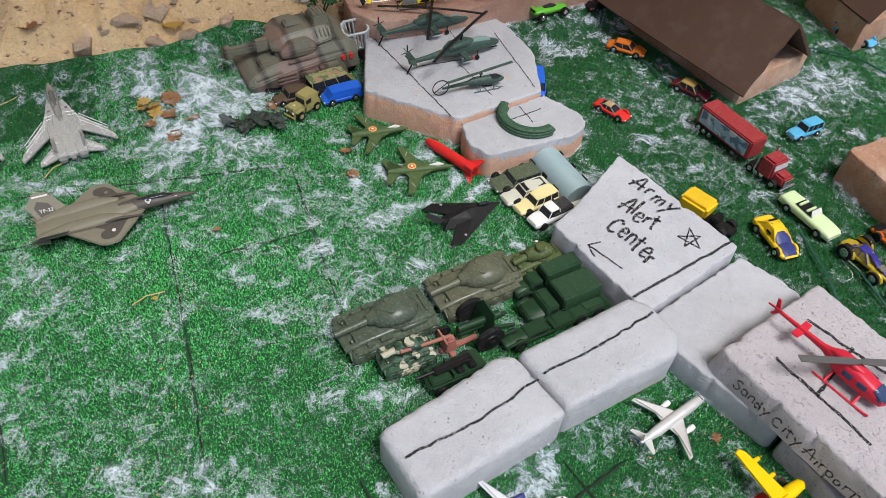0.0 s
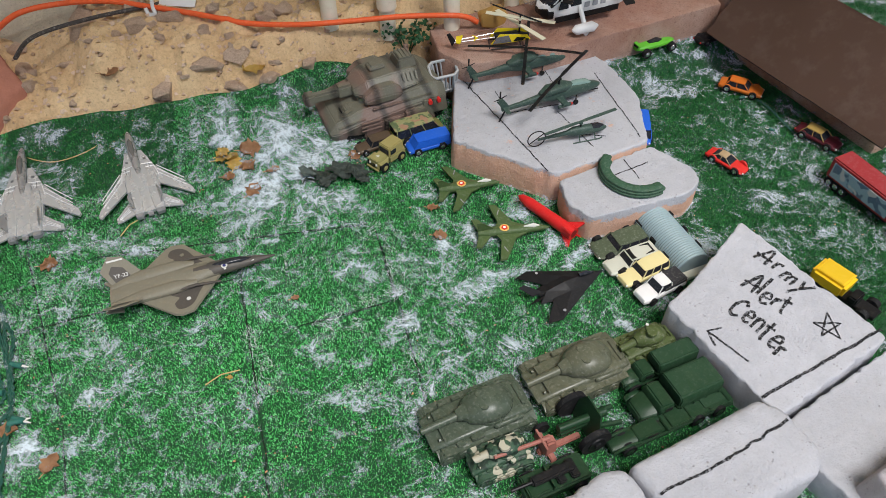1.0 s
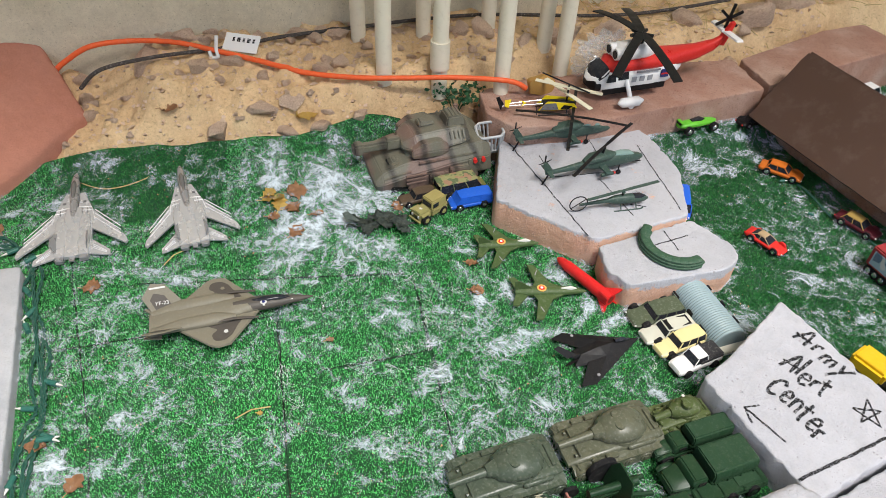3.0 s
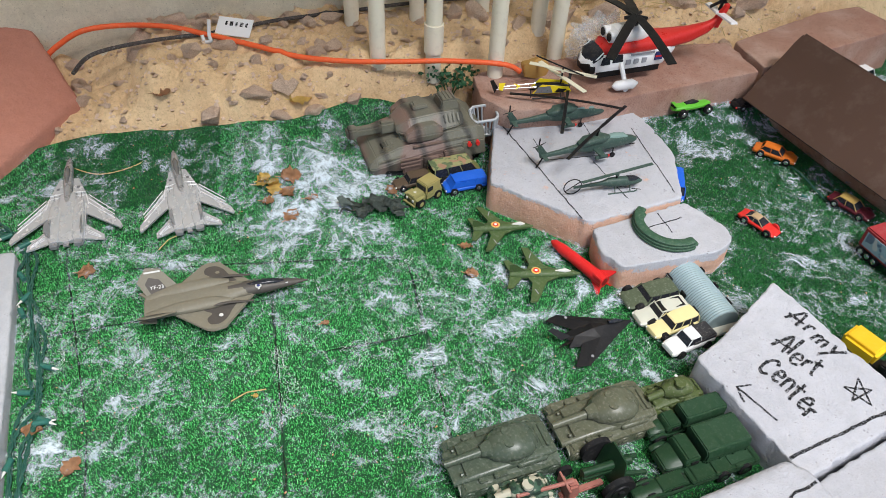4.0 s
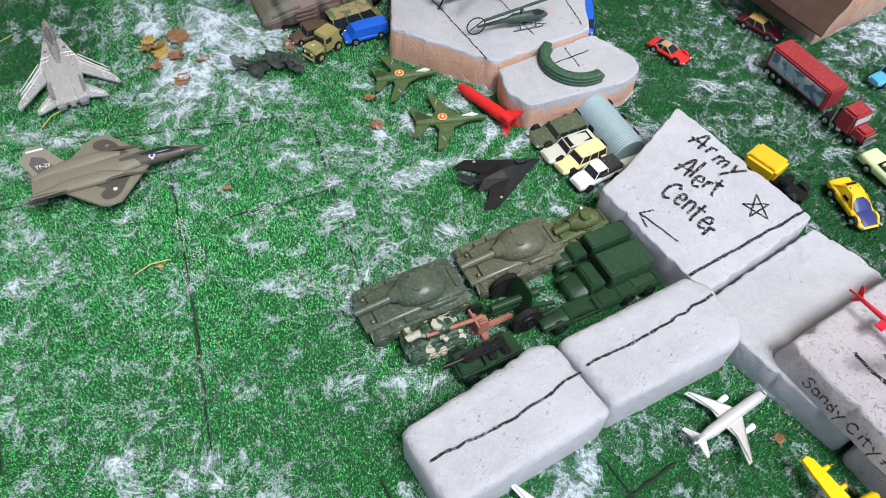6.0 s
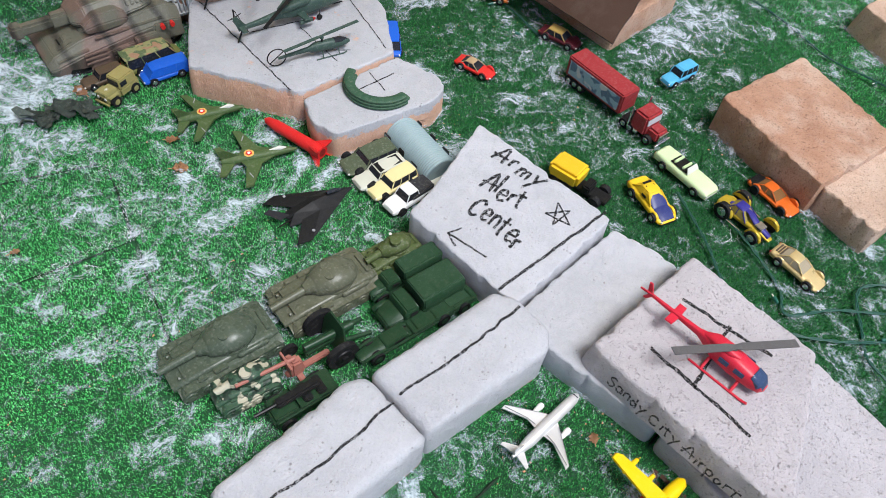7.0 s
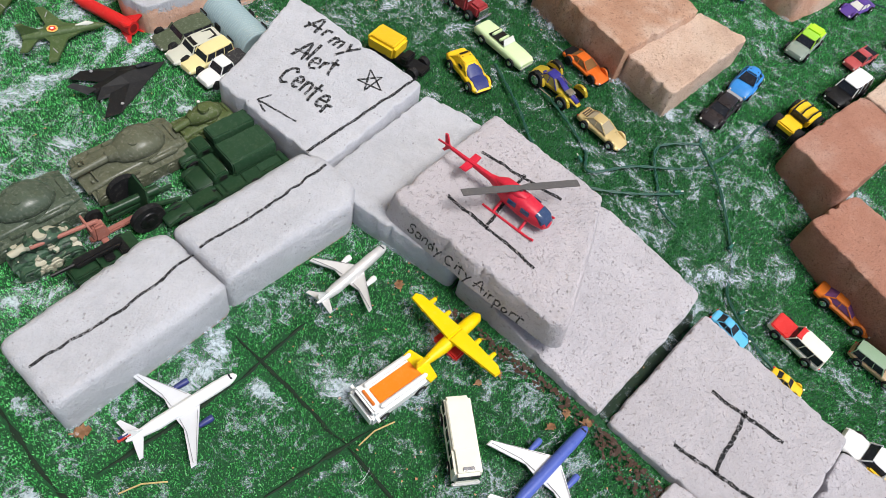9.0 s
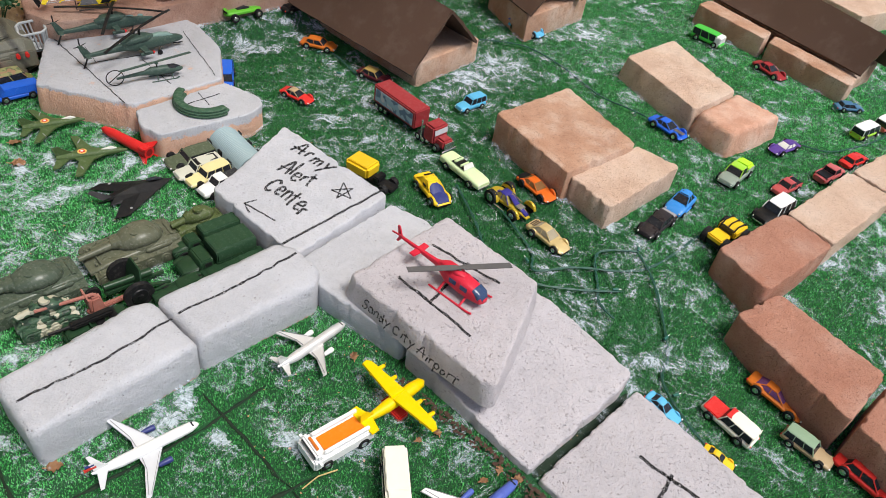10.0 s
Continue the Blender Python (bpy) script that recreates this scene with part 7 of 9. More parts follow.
def big_tank():
    front, rear = Vector((-0.340, 0.980)), Vector((-0.172, 1.092))
    u = (front - rear).normalized()
    n = Vector((u.y, -u.x))
    c = (front + rear) / 2 + n * 0.056
    root = thing("camouflage_tank", pose(c.x + 0.003, c.y - 0.006, gz(c.x, c.y) - 0.008, 0, 0, yaw_of(u)) @ Matrix.Diagonal((0.96, 0.96, 1.16, 1)), "large grey-green camouflage battle tank with brown bands", "toy tank")
    C = tank_camo()
    L = 0.205
    part("lower_hull", body([(L * 0.44, 0.018, 0.040, 0.010, 7), (L * 0.34, 0.016, 0.046, 0.015, 7), (-L * 0.42, 0.016, 0.046, 0.015, 7), (-L * 0.48, 0.018, 0.042, 0.012, 7)], 16), BLACK, root)
    part("hull", wedge([(L * 0.51, 0.045, 0.016, 0.050, 0.024, 0.046, 0.030), (L * 0.45, 0.050, 0.010, 0.057, 0.028, 0.047, 0.040), (L * 0.26, 0.052, 0.010, 0.059, 0.036, 0.046, 0.050),
                        (-L * 0.05, 0.052, 0.010, 0.059, 0.042, 0.047, 0.056), (-L * 0.12, 0.052, 0.010, 0.059, 0.044, 0.047, 0.062), (-L * 0.40, 0.050, 0.012, 0.058, 0.046, 0.045, 0.064), (-L * 0.49, 0.046, 0.016, 0.050, 0.040, 0.040, 0.054)]), C, root, smooth=15)
    for s in (-1, 1):
        part("side_skirt", box(L * 0.62, 0.005, 0.022, (-0.012, s * 0.0575, 0.012), 0.002, top=(0.94, 1)), C, root)
        for z in (0.018, 0.027):
            part("side_locker", box(0.026, 0.008, 0.0075, (0.002, s * 0.0615, z), 0.0012), C, root)
        part("side_locker", box(0.030, 0.008, 0.022, (-0.038, s * 0.061, 0.018), 0.0015, top=(1.15, 1)), C, root)
        for k in range(3):
            part("skirt_rib", box(0.034, 0.003, 0.0018, (0.038, s * 0.0605, 0.024 + 0.006 * k)), C, root)
        part("front_rib", tube([(L * 0.44, s * 0.052, 0.034), (L * 0.22, s * 0.056, 0.042)], 0.0022), C, root)
        part("rear_armour", box(0.05, 0.006, 0.026, (-0.074, s * 0.0575, 0.022), 0.002, top=(0.8, 1)), C, root)
        for x in (-0.066, -0.081):
            part("red_button", cyl((x, s * 0.0580, 0.043), (x, s * 0.0640, 0.043), 0.0042, 0.0034, 12), RED, root)
    hood = part("vision_slot", box(0.022, 0.020, 0.008, (L * 0.33, 0.024, 0.041), 0.0015, top=(0.6, 0.8), shift=(-0.005, 0)), C, root)
    part("slot", box(0.0015, 0.013, 0.005, (L * 0.33 + 0.0095, 0.024, 0.042)), BLACK, hood)
    part("grille", cyl((L * 0.16, 0.020, 0.050), (L * 0.16, 0.020, 0.0555), 0.013, 0.011, 16), C, root)
    for k in range(4):
        part("grille_bar", box(0.02, 0.0018, 0.0015, (L * 0.16, 0.013 + k * 0.0045, 0.0553)), C, root)
    t = part("turret", wedge([(0.050, 0.020, 0.058, 0.024, 0.064, 0.016, 0.068), (0.030, 0.038, 0.056, 0.044, 0.065, 0.024, 0.080), (-0.012, 0.040, 0.056, 0.048, 0.067, 0.027, 0.084),
                              (-0.050, 0.036, 0.058, 0.044, 0.068, 0.027, 0.084), (-0.066, 0.030, 0.060, 0.036, 0.066, 0.024, 0.076)]), C, root, smooth=15)
    for s in (-1, 1):
        part("cheek", wedge([(0.040, 0.008, 0.056, 0.010, 0.062, 0.006, 0.067), (0.022, 0.011, 0.055, 0.013, 0.066, 0.008, 0.077), (-0.010, 0.011, 0.055, 0.013, 0.066, 0.008, 0.078), (-0.024, 0.008, 0.056, 0.010, 0.062, 0.006, 0.070)]), C, t, smooth=15).location.y = s * 0.039
        for k in range(4):
            part("shoulder_rib", box(0.0035, 0.013, 0.0020, (-0.030 - 0.0075 * k, s * 0.036, 0.0775), 0.0006, turn=Matrix.Rotation(s * -0.75, 3, "X")), C, t)
        part("hull_lip", box(L * 0.50, 0.004, 0.0035, (-0.020, s * 0.0535, 0.0500), 0.0010), C, root)
        part("front_plate", box(0.030, 0.026, 0.004, (L * 0.36, s * 0.027, 0.0415), 0.0012, turn=Matrix.Rotation(0.30, 3, "Y")), C, root)
        for x in (-0.070, -0.046, -0.022, 0.002, 0.026, 0.050, 0.070):
            part("road_wheel", cyl((x, s * 0.044, 0.012), (x, s * 0.0535, 0.012), 0.0105, seg=16), BLACK, root)
    part("barrel", box(0.074, 0.014, 0.013, (0.084, 0, 0.055), 0.003), C, t)
    part("barrel_shroud", box(0.030, 0.019, 0.017, (0.060, 0, 0.054), 0.003, top=(0.9, 0.8)), C, t)
    part("muzzle", box(0.018, 0.019, 0.017, (0.120, 0, 0.0535), 0.003), C, t)
    part("hatch", box(0.030, 0.024, 0.006, (0.002, -0.004, 0.083), 0.002, top=(0.75, 0.75)), C, t)
    part("turret_box", box(0.036, 0.036, 0.015, (-0.044, 0.002, 0.081), 0.002, top=(0.72, 0.85)), C, t, smooth=15)
    for k in range(4):
        part("vent_rib", box(0.003, 0.028, 0.0018, (-0.054 + k * 0.0062, 0.002, 0.0955)), C, t)
    part("antenna_post", cyl((-0.060, -0.024, 0.076), (-0.060, -0.024, 0.093), 0.005, 0.004, 10), C, t)


big_tank()


def basket():
    """A square-mouthed cup with slotted walls, open side up."""
    root = thing("plastic_basket", pose(-0.186, 1.126, gz(-0.186, 1.126) + 0.030, 8, -6, 22), "small grey plastic basket with slotted sides", "basket")
    G = toy("grey_plastic", (0.46, 0.48, 0.49), 0.4)
    h, kx, ky, c = 0.040, 0.019, 0.0165, 0.006
    ring = [(kx, -ky + c), (kx, ky - c), (kx - c, ky), (-kx + c, ky), (-kx, ky - c), (-kx, -ky + c), (-kx + c, -ky), (kx - c, -ky)]
    at = lambda k, f, z: Vector((ring[k % 8][0] * f, ring[k % 8][1] * f, z))
    part("base", plate([tuple(at(k, 0.84, 0).xy) for k in range(8)], 0, 0.002), G, root)
    part("rim", tube([at(k, 1.14, h) for k in range(9)], 0.0024, 6), G, root)
    part("band", tube([at(k, 0.86, 0.006) for k in range(9)], 0.0024, 5), G, root)
    for k in range(8):
        a0, a1, b0, b1 = at(k, 0.84, 0.001), at(k + 1, 0.84, 0.001), at(k, 1.12, h), at(k + 1, 1.12, h)
        for f in ((0.0, 0.25, 0.5, 0.75) if k % 2 == 0 else (0.0, 0.5)):
            part("slat", tube([a0.lerp(a1, f), b0.lerp(b1, f)], 0.0016 if f else 0.0024, 5), G, root)


basket()


def army_truck(c, yaw, label, L=0.112, W=0.044, tall=1.0, canvas=True):
    """A moulded toy lorry: rounded bonnet, open cab windows, planked bed and, where it has one, a ribbed canvas."""
    root = thing("army_truck", pose(c[0], c[1], gz(*c) + 0.002, 0, 0, yaw), label, "toy truck", "army trucks")
    part("chassis", box(L, W * 0.7, 0.006, (0, 0, 0.007), 0.001), ARMY_D, root)
    nose = wedge([(L * 0.50, W * 0.26, 0.010, W * 0.30, 0.010 + 0.008 * tall, W * 0.22, 0.010 + 0.010 * tall), (L * 0.44, W * 0.30, 0.010, W * 0.36, 0.010 + 0.010 * tall, W * 0.26, 0.010 + 0.0135 * tall), (L * 0.30, W * 0.34, 0.010, W * 0.40, 0.010 + 0.012 * tall, W * 0.32, 0.010 + 0.0155 * tall)])
    part("bonnet", nose, ARMY_D, root)
    part("cab", wedge([(L * 0.305, W * 0.38, 0.010, W * 0.44, 0.010 + 0.014 * tall, W * 0.38, 0.010 + 0.017 * tall), (L * 0.27, W * 0.38, 0.010, W * 0.44, 0.010 + 0.018 * tall, W * 0.38, 0.010 + 0.0245 * tall), (L * 0.12, W * 0.38, 0.010, W * 0.44, 0.010 + 0.018 * tall, W * 0.38, 0.010 + 0.0245 * tall)]), ARMY_D, root)
    part("windscreen", box(0.0012, W * 0.62, 0.0055 * tall, (L * 0.291, 0, 0.010 + 0.017 * tall), turn=Matrix.Rotation(-0.85, 3, "Y")), BLACK, root)
    part("rear_window", box(0.0012, W * 0.40, 0.006 * tall, (L * 0.119, 0, 0.010 + 0.016 * tall)), BLACK, root)
    for s in (-1, 1):
        part("side_window", box(L * 0.085, 0.0014, 0.006 * tall, (L * 0.195, s * W * 0.435, 0.010 + 0.0135 * tall)), BLACK, root)
        part("mudguard", body([(L * 0.50, 0.012, W * 0.07, 0.001), (L * 0.46, 0.0155, W * 0.08, 0.0018), (L * 0.36, 0.0165, W * 0.08, 0.0020), (L * 0.28, 0.012, W * 0.07, 0.0016)], 10, 3), ARMY_D, root).location.y = s * W * 0.42
        part("sill", box(L * 0.90, 0.003, 0.004, (-L * 0.03, s * W * 0.47, 0.009), 0.0008), ARMY_D, root)
        for x in (L * 0.38, -L * 0.18, -L * 0.36):
            wheel(root, x, s * W * 0.42, 0.0085, 0.008, ARMY_D)
    part("cargo_bed", box(L * 0.56, W * 0.94, 0.010 * tall, (-L * 0.2, 0, 0.013), 0.001), ARMY_D, root)
    for k in range(4):
        part("bed_post", box(0.0022, W * 1.0, 0.010 * tall, (-L * (0.44 - 0.16 * k), 0, 0.013), 0.0005), ARMY_D, root)
    if canvas:
        top = 0.0215 + 0.021 * tall
        rows = []
        for k in range(13):
            x = -L * 0.475 + L * 0.55 * k / 12
            sag = 0.0009 * (k % 3 != 0) + 0.0006 * noise.noise(Vector((k * 0.7, c[0] * 90, 0)))
            rows.append((x, W * 0.47, 0.0205, W * 0.485 - sag * 0.4, top - 0.005 - sag, W * 0.40, top - sag))
        part("canvas_cover", wedge(rows), CANVAS, root)
        part("canvas_flap", box(0.0014, W * 0.6, 0.013 * tall, (-L * 0.479, 0, 0.024), 0.0004), CANVAS, root)
    else:
        for s in (-1, 1):
            part("side_board", box(L * 0.54, 0.002, 0.006, (-L * 0.2, s * W * 0.45, 0.022 * tall)), ARMY_D, root)
        part("load", box(L * 0.2, W * 0.7, 0.009, (-L * 0.34, 0, 0.022 * tall), 0.002), CANVAS, root)
    return root


CANVAS = toy("canvas_green", (0.018, 0.052, 0.024), 0.5, dust=0.07)
army_truck((0.160, 0.603), TANK_YAW, "dark green plastic army truck with a covered bed", L=0.106, W=0.042, tall=0.82)
army_truck((0.143, 0.638), TANK_YAW, "narrow dark green army truck behind the covered one", 0.100, 0.026, 0.66)
army_truck((0.157, 0.571), TANK_YAW, "low open dark green army truck along the runway block", 0.160, 0.022, 0.42, False)


def cannon():
    root = thing("field_gun", pose(0.060, 0.549, gz(0.06, 0.54) + 0.002, 0, 0, TANK_YAW) @ Matrix.Scale(1.35, 4), "dark green field gun with a shield and black wheels", "toy cannon")
    q = plate([(-0.015, 0.004), (0.015, 0.004), (0.0155, 0.024), (0.010, 0.036), (-0.010, 0.036), (-0.0155, 0.024)], -0.0008, 0.0008, axis="y")
    bmesh.ops.transform(q, matrix=Matrix.Rotation(radians(90), 4, "Z") @ Matrix.Rotation(radians(-12), 4, "X"), verts=q.verts)
    part("shield", q, ARMY_D, root)
    part("barrel", cyl((-0.02, 0, 0.018), (0.024, 0, 0.021), 0.0042, 0.0034, 10), ARMY_D, root)
    part("cradle", box(0.04, 0.007, 0.006, (0.004, 0, 0.011), 0.0015), ARMY_D, root)
    for s in (-1, 1):
        w = part("wheel", cyl((0, s * 0.0160, 0.014), (0, s * 0.0210, 0.014), 0.0138, seg=28), TYRE, root)
        bm = cyl((0, s * 0.0205, 0.014), (0, s * 0.0221, 0.014), 0.0085, 0.0075, 14)
        cyl((0, s * 0.0217, 0.014), (0, s * 0.0240, 0.014), 0.003, seg=8, bm=bm)
        part("hub", bm, BLACK, w)
        part("trail", tube([(-0.002, s * 0.004, 0.010), (-0.034, s * 0.008, 0.003)], 0.0022, 6), ARMY_D, root)


cannon()


def flak_gun():
    root = thing("anti_aircraft_gun", pose(0.024, 0.519, gz(0.017, 0.52) + 0.001, 0, 0, TANK_YAW) @ Matrix.Scale(1.18, 4), "red-brown plastic anti-aircraft gun", "toy cannon")
    B = toy("red_brown_plastic", (0.33, 0.13, 0.10), 0.5, dust=0.15)
    part("base", box(0.045, 0.006, 0.004, (-0.012, 0, 0.003), 0.001), B, root)
    part("base_arm", box(0.006, 0.034, 0.004, (0, 0, 0.003), 0.001), B, root)
    part("pedestal", box(0.015, 0.014, 0.018, (0, 0, 0.006), 0.002, top=(0.7, 0.7)), B, root)
    part("gun_shield", box(0.002, 0.022, 0.014, (0.008, 0, 0.016), 0.0005), B, root)
    part("barrel", cyl((0.0, 0, 0.026), (0.056, 0, 0.034), 0.0022, 0.0017, 8), B, root)
    for s in (-1, 1):
        part("wheel", cyl((-0.004, s * 0.017, 0.008), (-0.004, s * 0.021, 0.008), 0.008, seg=14), TYRE, root)


flak_gun()


def gun_jeep():
    root = thing("gun_jeep", pose(0.033, 0.481, gz(0.03, 0.476) + 0.002, 0, 0, TANK_YAW), "dark green plastic jeep carrying a black gun", "toy jeep")
    part("body", box(0.074, 0.030, 0.013, (0, 0, 0.008), 0.002), ARMY_D, root)
    part("bonnet", box(0.026, 0.026, 0.005, (0.022, 0, 0.0205), 0.0015), ARMY_D, root)
    part("windscreen", box(0.0015, 0.026, 0.010, (0.008, 0, 0.021)), ARMY_D, root)
    for x in (-0.004, -0.02):
        part("seat", box(0.010, 0.022, 0.005, (x, 0, 0.0205), 0.0015), BLACK, root)
    for x in (-0.024, 0.024):
        for s in (-1, 1):
            wheel(root, x, s * 0.0155, 0.0085, 0.006, ARMY_D)
    g = part("gun", box(0.05, 0.010, 0.008, (0.004, 0, 0.027), 0.002), BLACK, root)
    part("gun_barrel", cyl((0.025, 0, 0.031), (0.052, 0, 0.033), 0.002, seg=8), BLACK, g)
    part("gun_mount", cyl((-0.008, 0, 0.02), (-0.008, 0, 0.030), 0.003, seg=8), BLACK, g)


gun_jeep()


def quonset():
    a, b = Vector((0.1375, 0.901)), Vector((0.1965, 0.808))
    u = (b - a).normalized()
    c = (a + b) / 2
    G = toy("hut_grey", (0.27, 0.36, 0.38), 0.45, dust=0.2)
    root = thing("army_hut", pose(c.x, c.y, gz(c.x, c.y), 0, 0, yaw_of(u)), "grey-blue ribbed half-round army hut", "toy hut")
    L, r = (b - a).length, 0.026
    bm, last = bmesh.new(), None
    k = 60
    for i in range(k + 1):
        x = -L / 2 + L * i / k
        rr = r + (0.0006 if i % 2 else -0.0004)
        ring = [bm.verts.new((x, -rr * math.cos(t), 0.006 + rr * math.sin(t))) for t in [math.pi * j / 16 for j in range(17)]]
        ring = [bm.verts.new((x, -rr, 0))] + ring + [bm.verts.new((x, rr, 0))]
        if last:
            for j in range(len(ring) - 1):
                bm.faces.new([last[j], last[j + 1], ring[j + 1], ring[j]])
        else:
            bm.faces.new(ring[::-1])
        last = ring
    bm.faces.new(last)
    part("ribbed_shell", bm, G, root, smooth=20)
    for s in (-1, 1):
        part("end_wall", cyl((s * L / 2, 0, 0.006), (s * (L / 2 + 0.0012), 0, 0.006), r * 0.96, seg=24), toy("hut_end", (0.19, 0.25, 0.26), 0.5), root)
        for x in (-0.034, 0.03):
            w = part("window", box(0.013, 0.002, 0.011, (x, s * 0.0262, 0.008)), BLACK, root)
            for j in range(3):
                part("louvre", box(0.013, 0.0026, 0.001, (x, s * 0.0264, 0.0105 + j * 0.003)), G, w)
        part("door", box(0.010, 0.003, 0.016, (0.0, s * 0.0262, 0.004), 0.0004), BLACK, root)
    part("base_strip", box(0.012, 0.06, 0.006, (L / 2 + 0.007, 0, 0), 0.001), IVORY, root)


quonset()


def sandbags():
    c = (0.118, 0.941)
    root = thing("sandbag_wall", pose(*c, 0.0455), "dark green plastic sandbag wall in a half circle", "sandbag wall")
    green = toy("sandbag_green", (0.040, 0.095, 0.055), 0.5, dust=0.15)
    for row, (n, z, w) in enumerate(((13, 0.0, 0.0180), (12, 0.0042, 0.0160), (12, 0.0084, 0.0135))):
        for k in range(n):
            t = radians(156 + (k + 0.5 + 0.4 * (row % 2)) * 158 / n)
            bm = body([(-0.0062, 0.0026, w * 0.42, 0.0021), (-0.0045, 0.0026, w * 0.5, 0.0027), (0.0045, 0.0026, w * 0.5, 0.0027), (0.0062, 0.0026, w * 0.42, 0.0021)], 10, 3)
            bmesh.ops.transform(bm, matrix=Matrix.Translation((0.0445 * math.cos(t), 0.0445 * math.sin(t), z)) @ Matrix.Rotation(t + math.pi / 2, 4, "Z"), verts=bm.verts)
            part("sandbag", bm, green, root)


sandbags()


# ---- trucks in town ----
def semi():
    a, b = Vector((0.398, 1.013)), Vector((0.500, 0.868))
    u = (b - a).normalized()
    n = Vector((-u.y, u.x))
    c = (a + b) / 2 + n * 0.019
    root = thing("semi_truck", pose(c.x, c.y, gz(c.x, c.y) + 0.002, 0, 0, yaw_of(u)), "crimson lorry with a long box trailer and a snowy roof", "toy truck")
    R = toy("lorry_red", (0.30, 0.03, 0.035), 0.4, dust=0.22)
    part("trailer", box(0.112, 0.036, 0.034, (-0.032, 0, 0.014), 0.002), R, root)
    part("trailer_skirt", box(0.106, 0.033, 0.004, (-0.032, 0, 0.0105), 0.0008), BLACK, root)
    for s in (-1, 1):
        part("side_picture", box(0.100, 0.0012, 0.024, (-0.032, s * 0.0183, 0.0185), 0.0004), camo("trailer_picture", (0.30, 0.42, 0.50), (0.10, 0.16, 0.24), (0.55, 0.55, 0.55), 60), root)
        for x in (-0.078, -0.066, -0.054, 0.036, 0.048, 0.080):
            wheel(root, x, s * 0.015, 0.0075, 0.007)
    part("tractor_frame", box(0.062, 0.022, 0.006, (0.058, 0, 0.006), 0.001), BLACK, root)
    part("cab", box(0.028, 0.036, 0.032, (0.060, 0, 0.010), 0.003, top=(0.9, 0.94)), R, root)
    part("bonnet", box(0.024, 0.026, 0.016, (0.083, 0, 0.009), 0.003, top=(0.85, 0.85)), R, root)
    part("windscreen", box(0.0014, 0.029, 0.010, (0.0735, 0, 0.027), turn=Matrix.Rotation(-0.12, 3, "Y")), toy("pale_screen", (0.5, 0.52, 0.55), 0.2), root)
    part("grille", box(0.0016, 0.02, 0.011, (0.0952, 0, 0.010)), CHROME, root)
    part("bumper", box(0.003, 0.034, 0.004, (0.0965, 0, 0.005), 0.0008), CHROME, root)
    for s in (-1, 1):
        part("exhaust_stack", cyl((0.045, s * 0.0195, 0.010), (0.045, s * 0.0195, 0.046), 0.0015, seg=8), CHROME, root)
        part("fuel_tank", cyl((0.046, s * 0.014, 0.008), (0.062, s * 0.014, 0.008), 0.0045, seg=10), CHROME, root)


semi()


def dump_truck():
    a, b = (0.358, 0.810), (0.404, 0.768)
    root = thing("dump_truck", on_ground(a, b, 0.003), "yellow tipper truck with a black chassis", "toy truck")
    part("chassis", box(0.075, 0.020, 0.006, (0.010, 0, 0.006), 0.001), BLACK, root)
    part("tipper_body", box(0.044, 0.034, 0.022, (-0.018, 0, 0.012), 0.004, top=(1.05, 1.06)), YELLOW, root)
    # darker yellow plate on the solid body: the shade of a hollow bed as colour
    part("tipper_floor", box(0.034, 0.026, 0.001, (-0.018, 0, 0.0336)), toy("shaded_yellow", (0.7, 0.45, 0.02)), root)
    part("cab", box(0.012, 0.022, 0.010, (0.016, 0, 0.012), 0.002), BLACK, root)
    for x in (-0.028, -0.010, 0.034):
        for s in (-1, 1):
            wheel(root, x, s * 0.014, 0.0085, 0.008, BLACK)


dump_truck()


def loader():
    root = thing("yellow_truck", on_ground((0.976, 0.672), (0.902, 0.630), 0.004), "yellow off-road truck with big black tyres", "toy truck")
    part("chassis", box(0.070, 0.022, 0.008, (0, 0, 0.008), 0.001), BLACK, root)
    part("bonnet", box(0.026, 0.028, 0.010, (0.022, 0, 0.015), 0.002), YELLOW, root)
    part("cargo_body", box(0.034, 0.032, 0.014, (-0.014, 0, 0.015), 0.002, top=(1.0, 1.05)), YELLOW, root)
    part("windscreen", box(0.002, 0.024, 0.010, (0.007, 0, 0.024)), GLASS, root)
    for y in (-0.012, 0, 0.012):
        part("roll_bar", tube([(0.004, y, 0.028), (-0.004, y, 0.036), (-0.026, y, 0.033), (-0.030, y, 0.026)], 0.0012), BLACK, root)
    for x in (-0.024, 0.024):
        for s in (-1, 1):
            wheel(root, x, s * 0.018, 0.0125, 0.010, CHROME)


loader()


